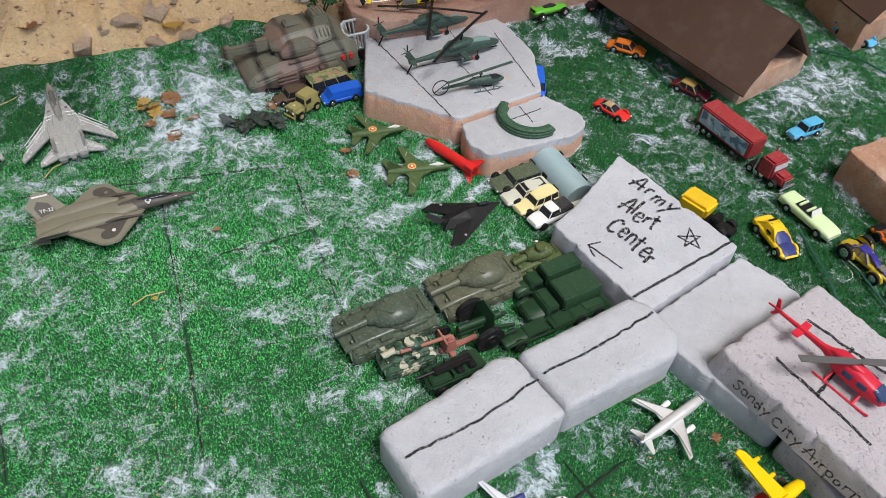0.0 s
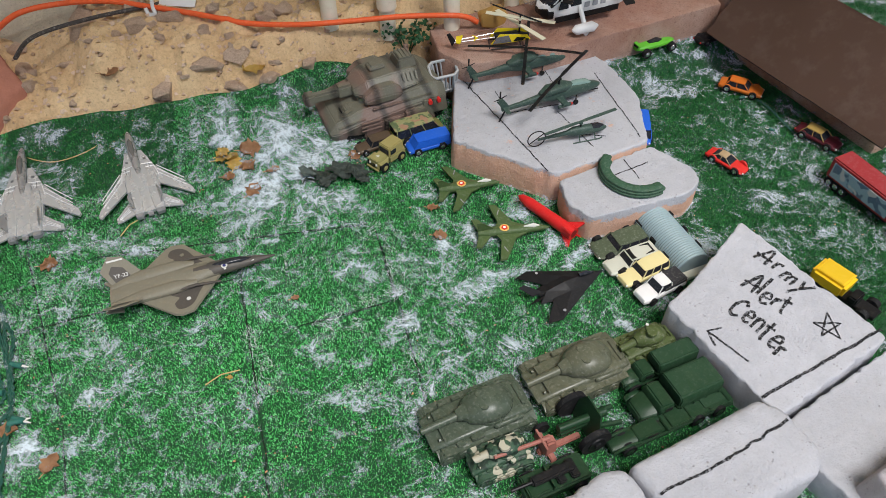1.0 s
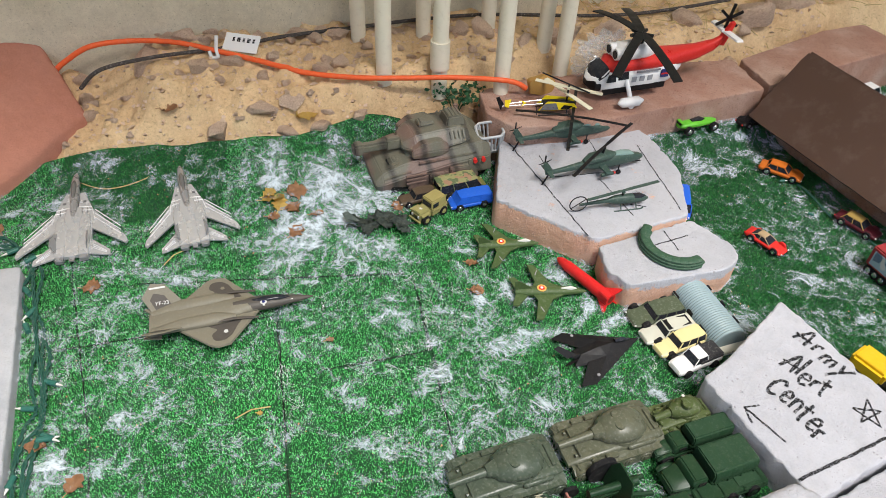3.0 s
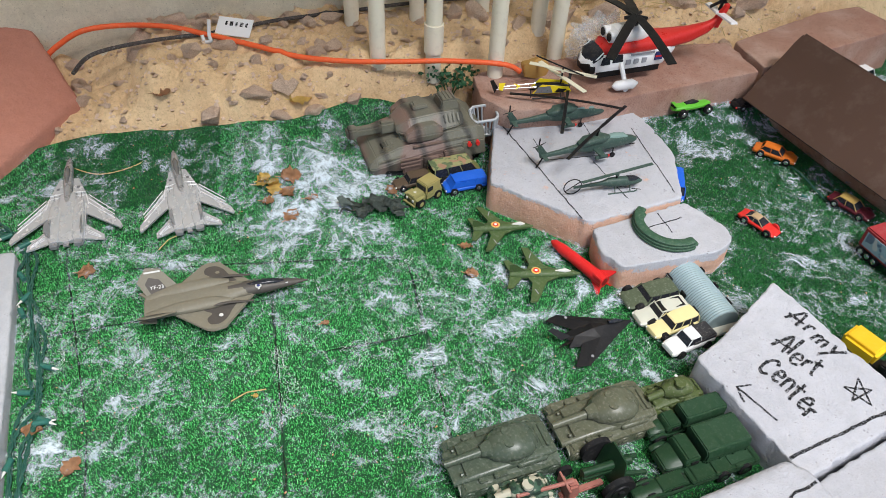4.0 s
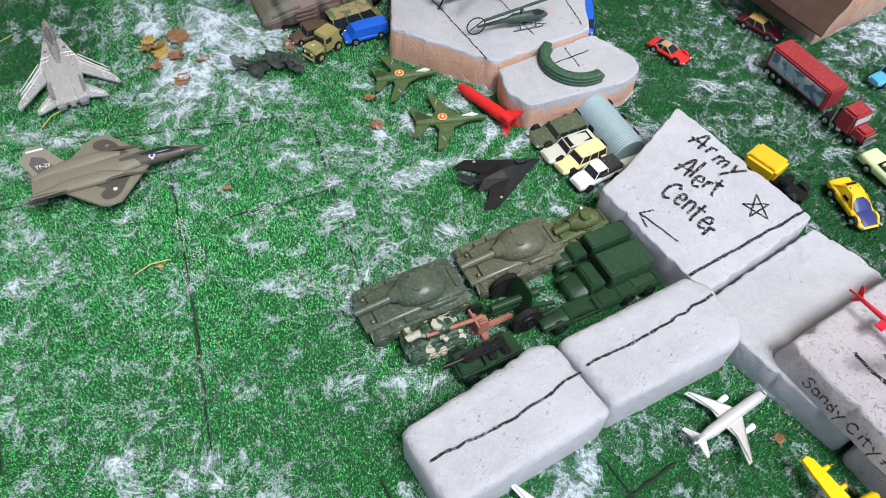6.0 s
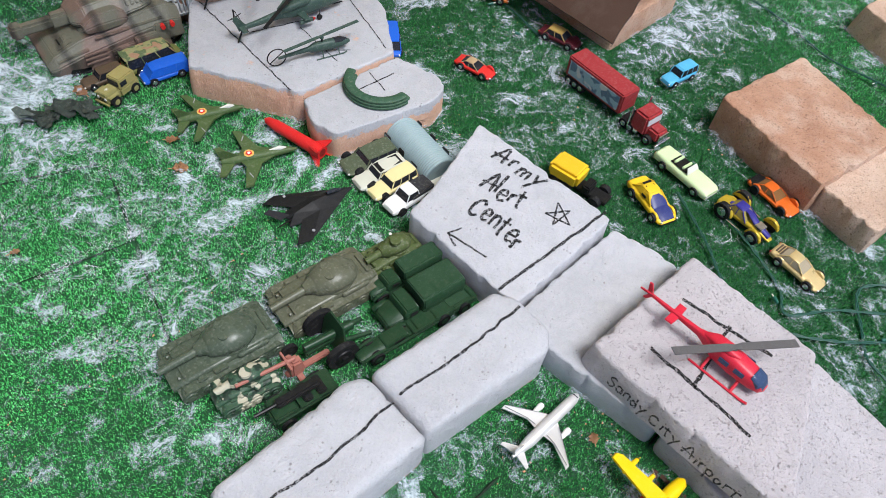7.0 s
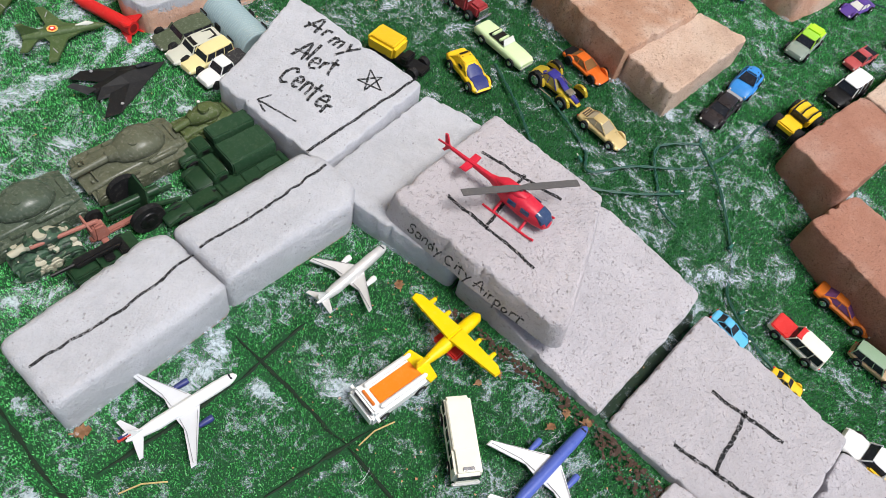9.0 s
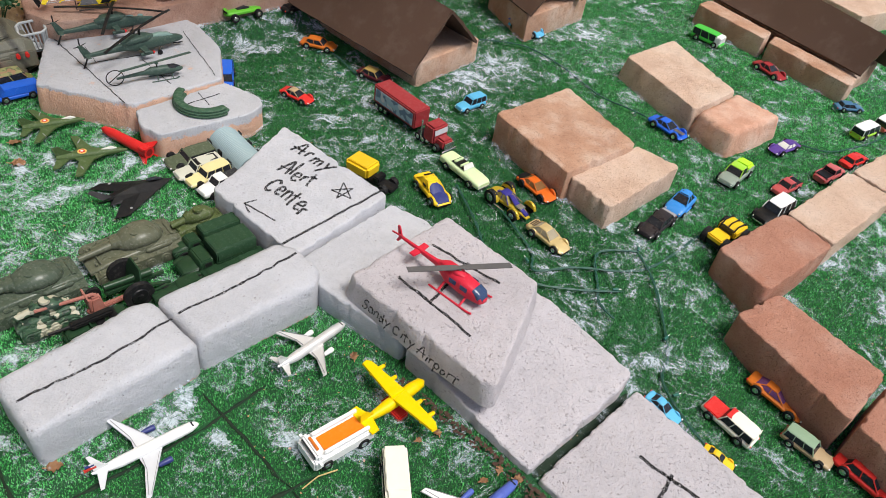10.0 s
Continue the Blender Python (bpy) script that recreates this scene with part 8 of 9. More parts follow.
def bus():
    root = thing("white_bus", on_ground((0.3725, 0.288), (0.371, 0.210), 0.004), "ivory white toy bus with a flat roof", "toy bus")
    L, W = 0.080, 0.028
    part("body", box(L, W, 0.026, (0, 0, 0.005), 0.003, top=(0.98, 0.95)), IVORY, root)
    part("roof_panel", box(L * 0.62, W * 0.86, 0.002, (-L * 0.12, 0, 0.0305), 0.0008), IVORY, root)
    part("windscreen", box(0.0014, W * 0.8, 0.009, (L * 0.494, 0, 0.018)), GLASS, root)
    part("front_bumper", box(0.003, W, 0.005, (L * 0.505, 0, 0.005), 0.001), toy("bus_grey", (0.5, 0.5, 0.48)), root)
    part("lamp_bar", box(0.004, W * 0.4, 0.002, (L * 0.42, 0, 0.0305), 0.0005), CHROME, root)
    for s in (-1, 1):
        for k in range(5):
            part("side_window", box(0.011, 0.0012, 0.008, (-L * 0.38 + k * L * 0.17, s * W * 0.488, 0.018), 0.0003), GLASS, root)
        for x in (-L * 0.3, L * 0.3):
            wheel(root, x, s * W * 0.46, 0.0065, 0.005)


bus()


def service_truck():
    root = thing("service_truck", on_ground((0.3440, 0.3290), (0.2800, 0.2910), 0.004), "white airport truck with an orange bed", "toy truck")
    L, W = 0.078, 0.037
    part("body", box(L, W, 0.016, (0, 0, 0.005), 0.002), WHITE, root)
    part("orange_bed", box(L * 0.68, W * 0.5, 0.0016, (-L * 0.06, 0, 0.0206), 0.0005), toy("bright_orange", (0.75, 0.20, 0.01)), root)
    for s in (-1, 1):
        part("bed_rail", box(L * 0.74, 0.004, 0.006, (-L * 0.06, s * W * 0.36, 0.0205), 0.001), WHITE, root)
        for x in (-L * 0.3, L * 0.3):
            wheel(root, x, s * W * 0.46, 0.007, 0.006)
        part("mirror", box(0.003, 0.005, 0.004, (L * 0.42, s * (W * 0.5 + 0.002), 0.017)), WHITE, root)
    part("cab", box(L * 0.12, W * 0.94, 0.008, (L * 0.40, 0, 0.0205), 0.002, top=(0.8, 0.94)), WHITE, root)
    part("windscreen", box(0.0014, W * 0.7, 0.006, (L * 0.466, 0, 0.0205)), GLASS, root)
    part("light_bar", box(0.003, W * 0.5, 0.003, (L * 0.38, 0, 0.028), 0.0006), ORANGE, root)


service_truck()


def lizard_car():
    root = thing("green_buggy", on_ground((0.120, 1.258), (0.190, 1.306), 0.004), "bright green open-wheel buggy by the bank block", "toy car")
    G = toy("lizard_green", (0.13, 0.50, 0.04))
    part("body", body([(0.040, 0.010, 0.003, 0.002), (0.030, 0.011, 0.009, 0.004), (0.0, 0.013, 0.012, 0.005), (-0.03, 0.013, 0.010, 0.005), (-0.040, 0.013, 0.006, 0.003)], 12, 3), G, root)
    part("cockpit", body([(0.014, 0.017, 0.002, 0.001), (0.004, 0.019, 0.006, 0.003), (-0.014, 0.018, 0.004, 0.002)], 10), GLASS, root)
    part("rear_wing", box(0.007, 0.026, 0.0016, (-0.038, 0, 0.0215), 0.0006), G, root)
    part("wing_post", box(0.003, 0.010, 0.008, (-0.038, 0, 0.014)), BLACK, root)
    for x in (-0.026, 0.026):
        for s in (-1, 1):
            wheel(root, x, s * 0.016, 0.008, 0.007)
            part("axle", cyl((x, 0, 0.010), (x, s * 0.014, 0.010), 0.001, seg=6), BLACK, root)


lizard_car()
car("sport", (0.232, 1.318), (0.285, 1.352), BLACK, "small dark car in the shade of the bank block", lift=0.0)
car("van", (0.470, 1.522), (0.522, 1.566), WHITE, "small white van on the far block", lift=0.0)


# ---- pipes, cords and litter on the bank ----
def laid(pts, r):
    """A strand that lies on the dirt, never under it."""
    line = spline(pts)
    low = [dirt_z(p.x, p.y) + r * 0.7 for p in line]
    soft = [sum(low[max(0, i - 7):i + 8]) / len(low[max(0, i - 7):i + 8]) for i in range(len(low))]
    return [Vector((p.x, p.y, max(p.z, s, z - r * 0.8))) for p, s, z in zip(line, soft, low)]


def pipe(x, y, coupling=False):
    z = dirt_z(x, y) - 0.01
    root = thing("pvc_pipe", pose(x, y, z), "cream plastic pipe rising from the dirt", "pipe", "plastic pipes")
    part("pipe", cyl((0, 0, 0), (0.004 * math.sin(x * 40), 0, 1.2), 0.0135, seg=20), PVC, root)
    if coupling:
        part("coupling", cyl((0, 0, 0.055), (0, 0, 0.105), 0.0165, seg=20), PVC, root)


for k, (x, y) in enumerate(((-0.382, 1.167), (-0.294, 1.201), (-0.188, 1.218), (-0.462, 1.272), (-0.356, 1.328), (-0.135, 1.347), (-0.097, 1.312), (-0.245, 1.382))):
    pipe(x, y, k == 1)

cord_pts = [(-1.12, 0.90, 0.12), (-1.076, 0.931, 0.12), (-1.022, 0.9615, 0.12), (-0.985, 1.0, 0.09), (-0.945, 1.035, 0.085), (-0.912, 1.056, 0.11), (-0.869, 1.076, 0.135), (-0.817, 1.113, 0.135), (-0.743, 1.131, 0.135), (-0.672, 1.133, 0.13), (-0.589, 1.13, 0.125), (-0.507, 1.124, 0.12),
            (-0.421, 1.1325, 0.12), (-0.341, 1.155, 0.12), (-0.2605, 1.181, 0.12), (-0.174, 1.2044, 0.115), (-0.145, 1.215, 0.10)]
solo("extension_cord", tube(laid(cord_pts, 0.0045), 0.0045, 10), CORD, "orange rubber extension cord lying along the bank", "cord")
solo("black_cable", tube(laid([(-0.862, 1.016, 0.09), (-0.8225, 1.031, 0.124), (-0.7556, 1.093, 0.126), (-0.661, 1.154, 0.126), (-0.584, 1.217, 0.128), (-0.481, 1.2833, 0.128), (-0.375, 1.352, 0.128), (-0.25, 1.41, 0.13), (0.0, 1.50, 0.125), (0.2, 1.60, 0.14)], 0.0034), 0.0034, 8), GREY_CABLE,
     "dusty black cable along the wall", "cable")
bm = bmesh.new()
box(0.062, 0.0012, 0.034, (0, 0, 0), turn=Matrix.Rotation(radians(-58), 3, "X"), bm=bm)
tag = solo("paper_tag", bm, PAPER, "white paper tag with printed bars on the dirt", "paper tag", m=pose(-0.634, 1.146, dirt_z(-0.634, 1.146) + 0.004, 0, 0, 2))
for k in range(5):
    part("printed_bar", box(0.004 + 0.002 * (k % 2), 0.0008, 0.008, (-0.015 + k * 0.009, 0.0155, 0.0102), turn=Matrix.Rotation(radians(-58), 3, "X")), INK, tag)
solo("plastic_hook", tube(spline([(0, 0, 0.035), (0, 0, 0.01), (0.003, 0, 0.001), (-0.008, 0, -0.002), (-0.013, 0, 0.008)], 5), 0.003, 8), toy("hook_white", (0.75, 0.75, 0.73)), "white plastic hook on the dirt", "hook", m=pose(-0.664, 1.122, dirt_z(-0.664, 1.122) + 0.006, -20, 0, 0))


def rock_mesh(seed):
    """A broken stone: the hull of a few points, its edges chipped and its faces uneven."""
    r = random.Random(seed)
    bm = bmesh.new()
    for _ in range(15):
        v = Vector((r.gauss(0, 1), r.gauss(0, 1), r.gauss(0, 1))).normalized()
        bm.verts.new(Vector((max(-0.86, min(0.86, v.x)), max(-0.86, min(0.86, v.y)), max(-0.75, min(0.8, v.z)))) * r.uniform(0.9, 1.2))
    hull = bmesh.ops.convex_hull(bm, input=list(bm.verts))
    bmesh.ops.delete(bm, geom=list({g for g in hull["geom_interior"] + hull["geom_unused"] if isinstance(g, bmesh.types.BMVert)}), context="VERTS")
    bmesh.ops.bevel(bm, geom=list(bm.edges), offset=0.07, segments=2, affect="EDGES", clamp_overlap=True)
    bmesh.ops.triangulate(bm, faces=list(bm.faces))
    bmesh.ops.subdivide_edges(bm, edges=[e for e in bm.edges if e.calc_length() > 0.3], cuts=2, use_grid_fill=True)
    for v in bm.verts:
        v.co *= 1 + 0.05 * noise.noise(v.co * 3 + Vector((seed, 0, 0))) + 0.03 * noise.noise(v.co * 9 + Vector((0, seed, 0)))
    return mesh_of("rock", bm, ROCK, 28)


rock_kinds = [rock_mesh(k * 7 + 3) for k in range(7)]
rng = random.Random(11)
rock_list = [(-0.787, 1.111, 0.032, 0.042), (-0.511, 1.076, 0.022, 0.028), (-0.671, 1.079, 0.019, 0.025), (-0.64, 1.129, 0.027, 0.023), (-0.581, 1.158, 0.018, 0.022), (-0.579, 1.111, 0.013, 0.017), (-0.535, 1.244, 0.021, 0.027), (-0.466, 1.182, 0.016, 0.021), (-0.5, 1.188, 0.018, 0.015),
             (-0.483, 1.151, 0.02, 0.025), (-0.571, 1.256, 0.024, 0.02), (-0.626, 1.018, 0.023, 0.025), (-0.854, 1.007, 0.016, 0.019), (-0.885, 1.043, 0.018, 0.022), (-0.905, 1.072, 0.02, 0.015), (-0.882, 1.147, 0.021, 0.018), (-0.745, 1.162, 0.028, 0.03), (-0.721, 1.21, 0.026, 0.026),
             (-0.411, 1.115, 0.016, 0.02), (-0.466, 1.079, 0.019, 0.024), (-0.517, 1.049, 0.027, 0.014), (-0.56, 1.054, 0.029, 0.016), (-0.518, 1.171, 0.009, 0.012), (-0.53, 1.104, 0.011, 0.012), (-0.639, 1.078, 0.01, 0.012), (-0.818, 1.199, 0.021, 0.017), (-0.288, 1.337, 0.019, 0.024),
             (-0.251, 1.354, 0.027, 0.035), (-0.256, 1.3, 0.011, 0.013), (-0.165, 1.345, 0.017, 0.022), (-0.406, 1.117, 0.011, 0.014), (-0.377, 1.23, 0.008, 0.01), (-0.232, 1.276, 0.007, 0.009), (-0.452, 1.119, 0.007, 0.008), (0.22, 1.519, 0.017, 0.022), (0.233, 1.556, 0.017, 0.022),
             (-1.05, 0.985, 0.04, 0.02), (-0.303, 1.34, 0.02, 0.02), (-0.199, 1.31, 0.025, 0.02), (-0.116, 1.39, 0.05, 0.03), (0.25, 1.6, 0.05, 0.04), (0.12, 1.53, 0.04, 0.03), (0.33, 1.68, 0.06, 0.04), (-0.02, 1.43, 0.03, 0.03)]
for k in range(16):
    # a row of larger stones against the foot of the wall
    t = rng.random()
    rock_list.append((-0.76 + 0.62 * t + rng.uniform(-0.02, 0.02), 1.165 + 0.335 * t + rng.uniform(-0.06, -0.005), rng.uniform(0.012, 0.024), rng.uniform(0.010, 0.020)))
while len(rock_list) < 140:
    x = rng.uniform(-0.98, -0.12)
    y = turf_edge(x) + 0.02 + rng.random() * 0.22
    rock_list.append((x, y, rng.uniform(0.004, 0.013), rng.uniform(0.004, 0.011)))
for k, (x, y, a, b) in enumerate(rock_list):
    z = dirt_z(x, y)
    ob = new("rock", rock_kinds[k % 7])
    ob.matrix_world = pose(x, y, z + 0.12 * min(a, b), rng.uniform(-12, 12), rng.uniform(-12, 12), 17 + rng.uniform(-22, 22)) @ Matrix.Diagonal((a, b, min(a, b) * 0.7, 1))
    tagged(ob, "dusty brown stone half sunk in the dirt bank", "rock", "bank rocks")


def scatter(name, count, place, size, mat, label, category, seed, flat_shape=False):
    """Many tiny chips as one mesh."""
    r = random.Random(seed)
    vs, fs = [], []
    for _ in range(count):
        x, y, z = place(r)
        s = r.uniform(*size)
        o = len(vs)
        a = r.uniform(0, 6.28)
        if flat_shape:
            for k in range(4):
                t = a + k * 1.57 + r.uniform(-0.5, 0.5)
                q = s * r.uniform(0.35, 1.2)
                vs.append((x + math.cos(t) * q, y + math.sin(t) * q, z + 0.003 + r.uniform(0, 0.3) * s))
            fs += [(o, o + 1, o + 2), (o, o + 2, o + 3)]
        else:
            for k in range(6):
                d = Vector(((1, 0, 0), (-1, 0, 0), (0, 1, 0), (0, -1, 0), (0, 0, 0.7), (0, 0, -0.7))[k])
                d.rotate(Euler((0.3, 0.2, a)))
                vs.append(tuple(Vector((x, y, z)) + d * s * r.uniform(0.6, 1.1)))
            fs += [(o + i, o + j, o + k) for k in (4, 5) for i, j in ((0, 2), (2, 1), (1, 3), (3, 0))]
    me = bpy.data.meshes.new(name)
    me.from_pydata(vs, [], fs)
    me.materials.append(mat)
    me.shade_smooth() if not flat_shape else None
    return tagged(new(name, me), label, category, kind="stuff")


def on_bank(r):
    while True:
        x = r.uniform(-1.0, 0.4)
        y = turf_edge(x) + r.random() ** 1.3 * 0.35
        return x, y, dirt_z(x, y)


scatter("pebbles", 3200, on_bank, (0.0012, 0.0065), ROCK, "small pebbles strewn over the dirt bank", "pebbles", 4)


def on_turf(r):
    while True:
        x, y = r.uniform(-0.85, 1.3), r.uniform(0.1, 1.4)
        if y < turf_edge(x) - 0.01 and noise.noise(Vector((x * 5, y * 5, 7))) + (0.35 if abs(x + 0.42) < 0.1 and y > 0.8 else 0) + (0.25 if 0.2 < x < 0.6 and y < 0.5 else 0) > r.uniform(0, 0.5):
            return x, y, gz(x, y)


scatter("leaf_crumbs", 1500, on_turf, (0.0005, 0.0019), LEAF_B, "dry brown leaf crumbs strewn over the turf", "leaf litter", 6, True)


def by_blocks(r):
    t = r.random()
    x, y = (0.40 + 0.13 * t * 2, 0.40 - 0.15 * t * 2) if t < 0.5 else (0.53 + 0.05 * (2 * t - 1), 0.25 - 0.07 * (2 * t - 1))
    d = r.random() ** 2 * (0.012 + 0.05 * max(0, t - 0.35))
    x, y = x - d * 0.75 - 0.004, y - d * 0.6 - 0.004
    return x, y, gz(x, y) + 0.003


scatter("leaf_litter", 420, by_blocks, (0.001, 0.004), coat("rotten_leaf", (0.055, 0.030, 0.020), 0.8, 0.4, 60), "dark rotting leaf litter against the blocks", "leaf litter", 16, True)


def leaf(x, y, size, yaw, mat, label, z=None):
    bm, rows = bmesh.new(), []
    for i in range(9):
        t = i / 8
        w = math.sin(math.pi * min(1, t * 0.96 + 0.03)) ** 0.7 * (0.42 + 0.16 * math.sin(i * 2.4 + yaw))
        rows.append([bm.verts.new(((t - 0.5) * size, s * w * size, 0.10 * size * (s * s) + 0.09 * size * math.sin(t * 4 + s * 2 + yaw))) for s in (-1, -0.5, 0, 0.5, 1)])
    for p, q in zip(rows, rows[1:]):
        for j in range(4):
            bm.faces.new([p[j], p[j + 1], q[j + 1], q[j]])
    bmesh.ops.solidify(bm, geom=list(bm.faces), thickness=0.0004)
    tube([(-0.5 * size, 0, 0.02 * size), (-0.78 * size, 0.03 * size, 0.05 * size)], 0.0006, 5, bm=bm)
    return solo("dry_leaf", bm, mat, label, "leaf", "dry leaves", m=pose(x, y, (gz(x, y) if z is None else z) + 0.006, rng.uniform(-15, 15), rng.uniform(-15, 15), yaw))


YL, BL = "crisp yellow fallen leaf on the ground", "curled brown fallen leaf on the ground"
for x, y, s, a, m in ((-0.482, 0.906, 0.034, 20, 0), (-0.470, 0.900, 0.026, 100, 0), (-0.492, 0.914, 0.022, 60, 0), (-0.453, 0.931, 0.032, 30, 1), (-0.448, 0.900, 0.028, -30, 1), (-0.427, 0.859, 0.026, 70, 1), (-0.655, 0.683, 0.026, 15, 1),
                      (-0.854, 0.745, 0.03, 80, 1), (-0.351, 0.552, 0.007, 10, 0), (-0.31, 0.678, 0.012, 40, 1), (-0.161, 0.868, 0.018, 0, 1), (-0.505, 0.419, 0.024, 80, 1), (-0.574, 0.448, 0.022, 20, 1), (-0.143, 0.815, 0.02, 10, 1),
                      (0.337, 0.433, 0.012, 95, 1), (0.427, 0.318, 0.010, 100, 1), (0.404, 0.31, 0.008, 20, 1), (0.026, 0.3, 0.016, 5, 1), (-0.30, 0.96, 0.022, 140, 1), (0.80, 0.235, 0.014, 30, 1), (0.47, 0.255, 0.011, 20, 1), (0.49, 0.268, 0.010, 70, 1),
                      (0.51, 0.255, 0.011, -20, 1), (-0.41, 0.90, 0.02, 33, 1), (-0.47, 0.875, 0.02, 10, 1)):
    leaf(x, y, s, a, LEAF_B if m else LEAF_Y, BL if m else YL)
leaf(-0.487, 1.072, 0.036, 30, LEAF_Y, "yellow fallen leaf on the dirt bank", dirt_z(-0.487, 1.072))
leaf(-0.70, 1.01, 0.03, 10, LEAF_B, "curled brown fallen leaf on the dirt bank", dirt_z(-0.70, 1.01))


def wire(pts, r=0.0011, twist=True):
    bm = bmesh.new()
    line = spline([(x, y, gz(x, y) + 0.006 + 0.003 * math.sin(k * 2.1)) for k, (x, y) in enumerate(pts)], 12)
    for s in ((-1, 1) if twist else (0,)):
        tube([p + Vector((math.cos(i * 0.9), math.sin(i * 0.9), 0)) * s * r * 1.1 for i, p in enumerate(line)], r, 5, bm=bm)
    return bm


def light_string(pts, bulbs, label, f=0.5):
    root = thing("light_string", pose(0, 0, 0), label, "string lights")
    part("wire", wire(pts, 0.0009 + 0.0006 * f), GREEN_WIRE, root)
    for x, y, a in bulbs:
        z = gz(x, y) + 0.007
        u = Vector((math.cos(radians(a)), math.sin(radians(a)), 0))
        s = part("socket", cyl((x, y, z), tuple(Vector((x, y, z)) + u * 0.018 * f), 0.0042 * f, 0.0046 * f, 10), toy("socket_green", (0.03, 0.13, 0.10)), root)
        b = part("bulb", cyl(tuple(Vector((x, y, z)) + u * 0.018 * f), tuple(Vector((x, y, z)) + u * 0.028 * f), 0.0022 * f, 0.0006, 8), CLEAR, s)


light_string([(-0.90, 0.70), (-0.83, 0.735), (-0.767, 0.700), (-0.716, 0.645), (-0.672, 0.588), (-0.612, 0.513), (-0.586, 0.476), (-0.585, 0.438), (-0.564, 0.394), (-0.49, 0.28)],
             [(-0.725, 0.648, 150), (-0.685, 0.59, 140), (-0.575, 0.462, -5), (-0.77, 0.70, 60), (-0.572, 0.41, -80)], "green wire of string lights with clear bulbs along the plank", 0.85)
for k, (dx, dy) in enumerate(((0.010, 0.004), (-0.006, 0.006), (0.016, -0.006))):
    pts = [(-0.93, 0.665), (-0.87, 0.71), (-0.80, 0.722), (-0.752, 0.684), (-0.722, 0.640), (-0.69, 0.605), (-0.655, 0.562), (-0.625, 0.520), (-0.604, 0.49), (-0.59, 0.455), (-0.572, 0.41), (-0.54, 0.36), (-0.49, 0.28)]
    pts = [(x + dx + 0.006 * math.sin(i * 2.3 + k * 2), y + dy + 0.006 * math.cos(i * 1.9 + k)) for i, (x, y) in enumerate(pts)]
    light_string(pts, [(pts[i][0], pts[i][1], 40 + 97 * (i + k)) for i in range(2 + k, 12, 5)], "green wire of string lights with clear bulbs along the plank", 0.85)
light_string([(0.783, 0.626), (0.715, 0.619), (0.700, 0.56), (0.693, 0.529), (0.706, 0.500)], [(0.783, 0.626, 60)], "dark green light wire looping over the turf")
light_string([(0.783, 0.626), (0.790, 0.560), (0.778, 0.453), (0.751, 0.404), (0.762, 0.332), (0.80, 0.26)], [(0.776, 0.47, 35), (0.757, 0.38, 15)], "dark green light wire with clear bulbs on the turf")
light_string([(0.52, 0.78), (0.534, 0.693), (0.545, 0.622), (0.590, 0.565), (0.66, 0.548), (0.735, 0.552)], [(0.60, 0.60, 100), (0.72, 0.552, 0)], "dark green light wire beside the parked cars")
light_string([(0.566, 0.759), (0.59, 0.689), (0.612, 0.625), (0.607, 0.585), (0.67, 0.590), (0.786, 0.594), (0.90, 0.66)], [(0.895, 0.655, 40)], "thin dark green light wire crossing the turf")
light_string([(0.649, 1.295), (0.746, 1.268), (0.816, 1.19), (0.86, 1.08), (0.913, 1.022), (0.99, 0.95)], [(0.92, 1.02, 200)], "dark green light wire among the house blocks")
light_string([(0.33, 1.20), (0.345, 1.175), (0.38, 1.12), (0.42, 1.085), (0.47, 0.98)], [(0.30, 1.20, 20), (0.345, 1.12, 160)], "green light wire with bulbs beside the red block")
light_string([(1.22, 0.93), (1.27, 0.90), (1.34, 0.92), (1.42, 0.95), (1.5, 1.0)], [], "green light wire far along the blocks")


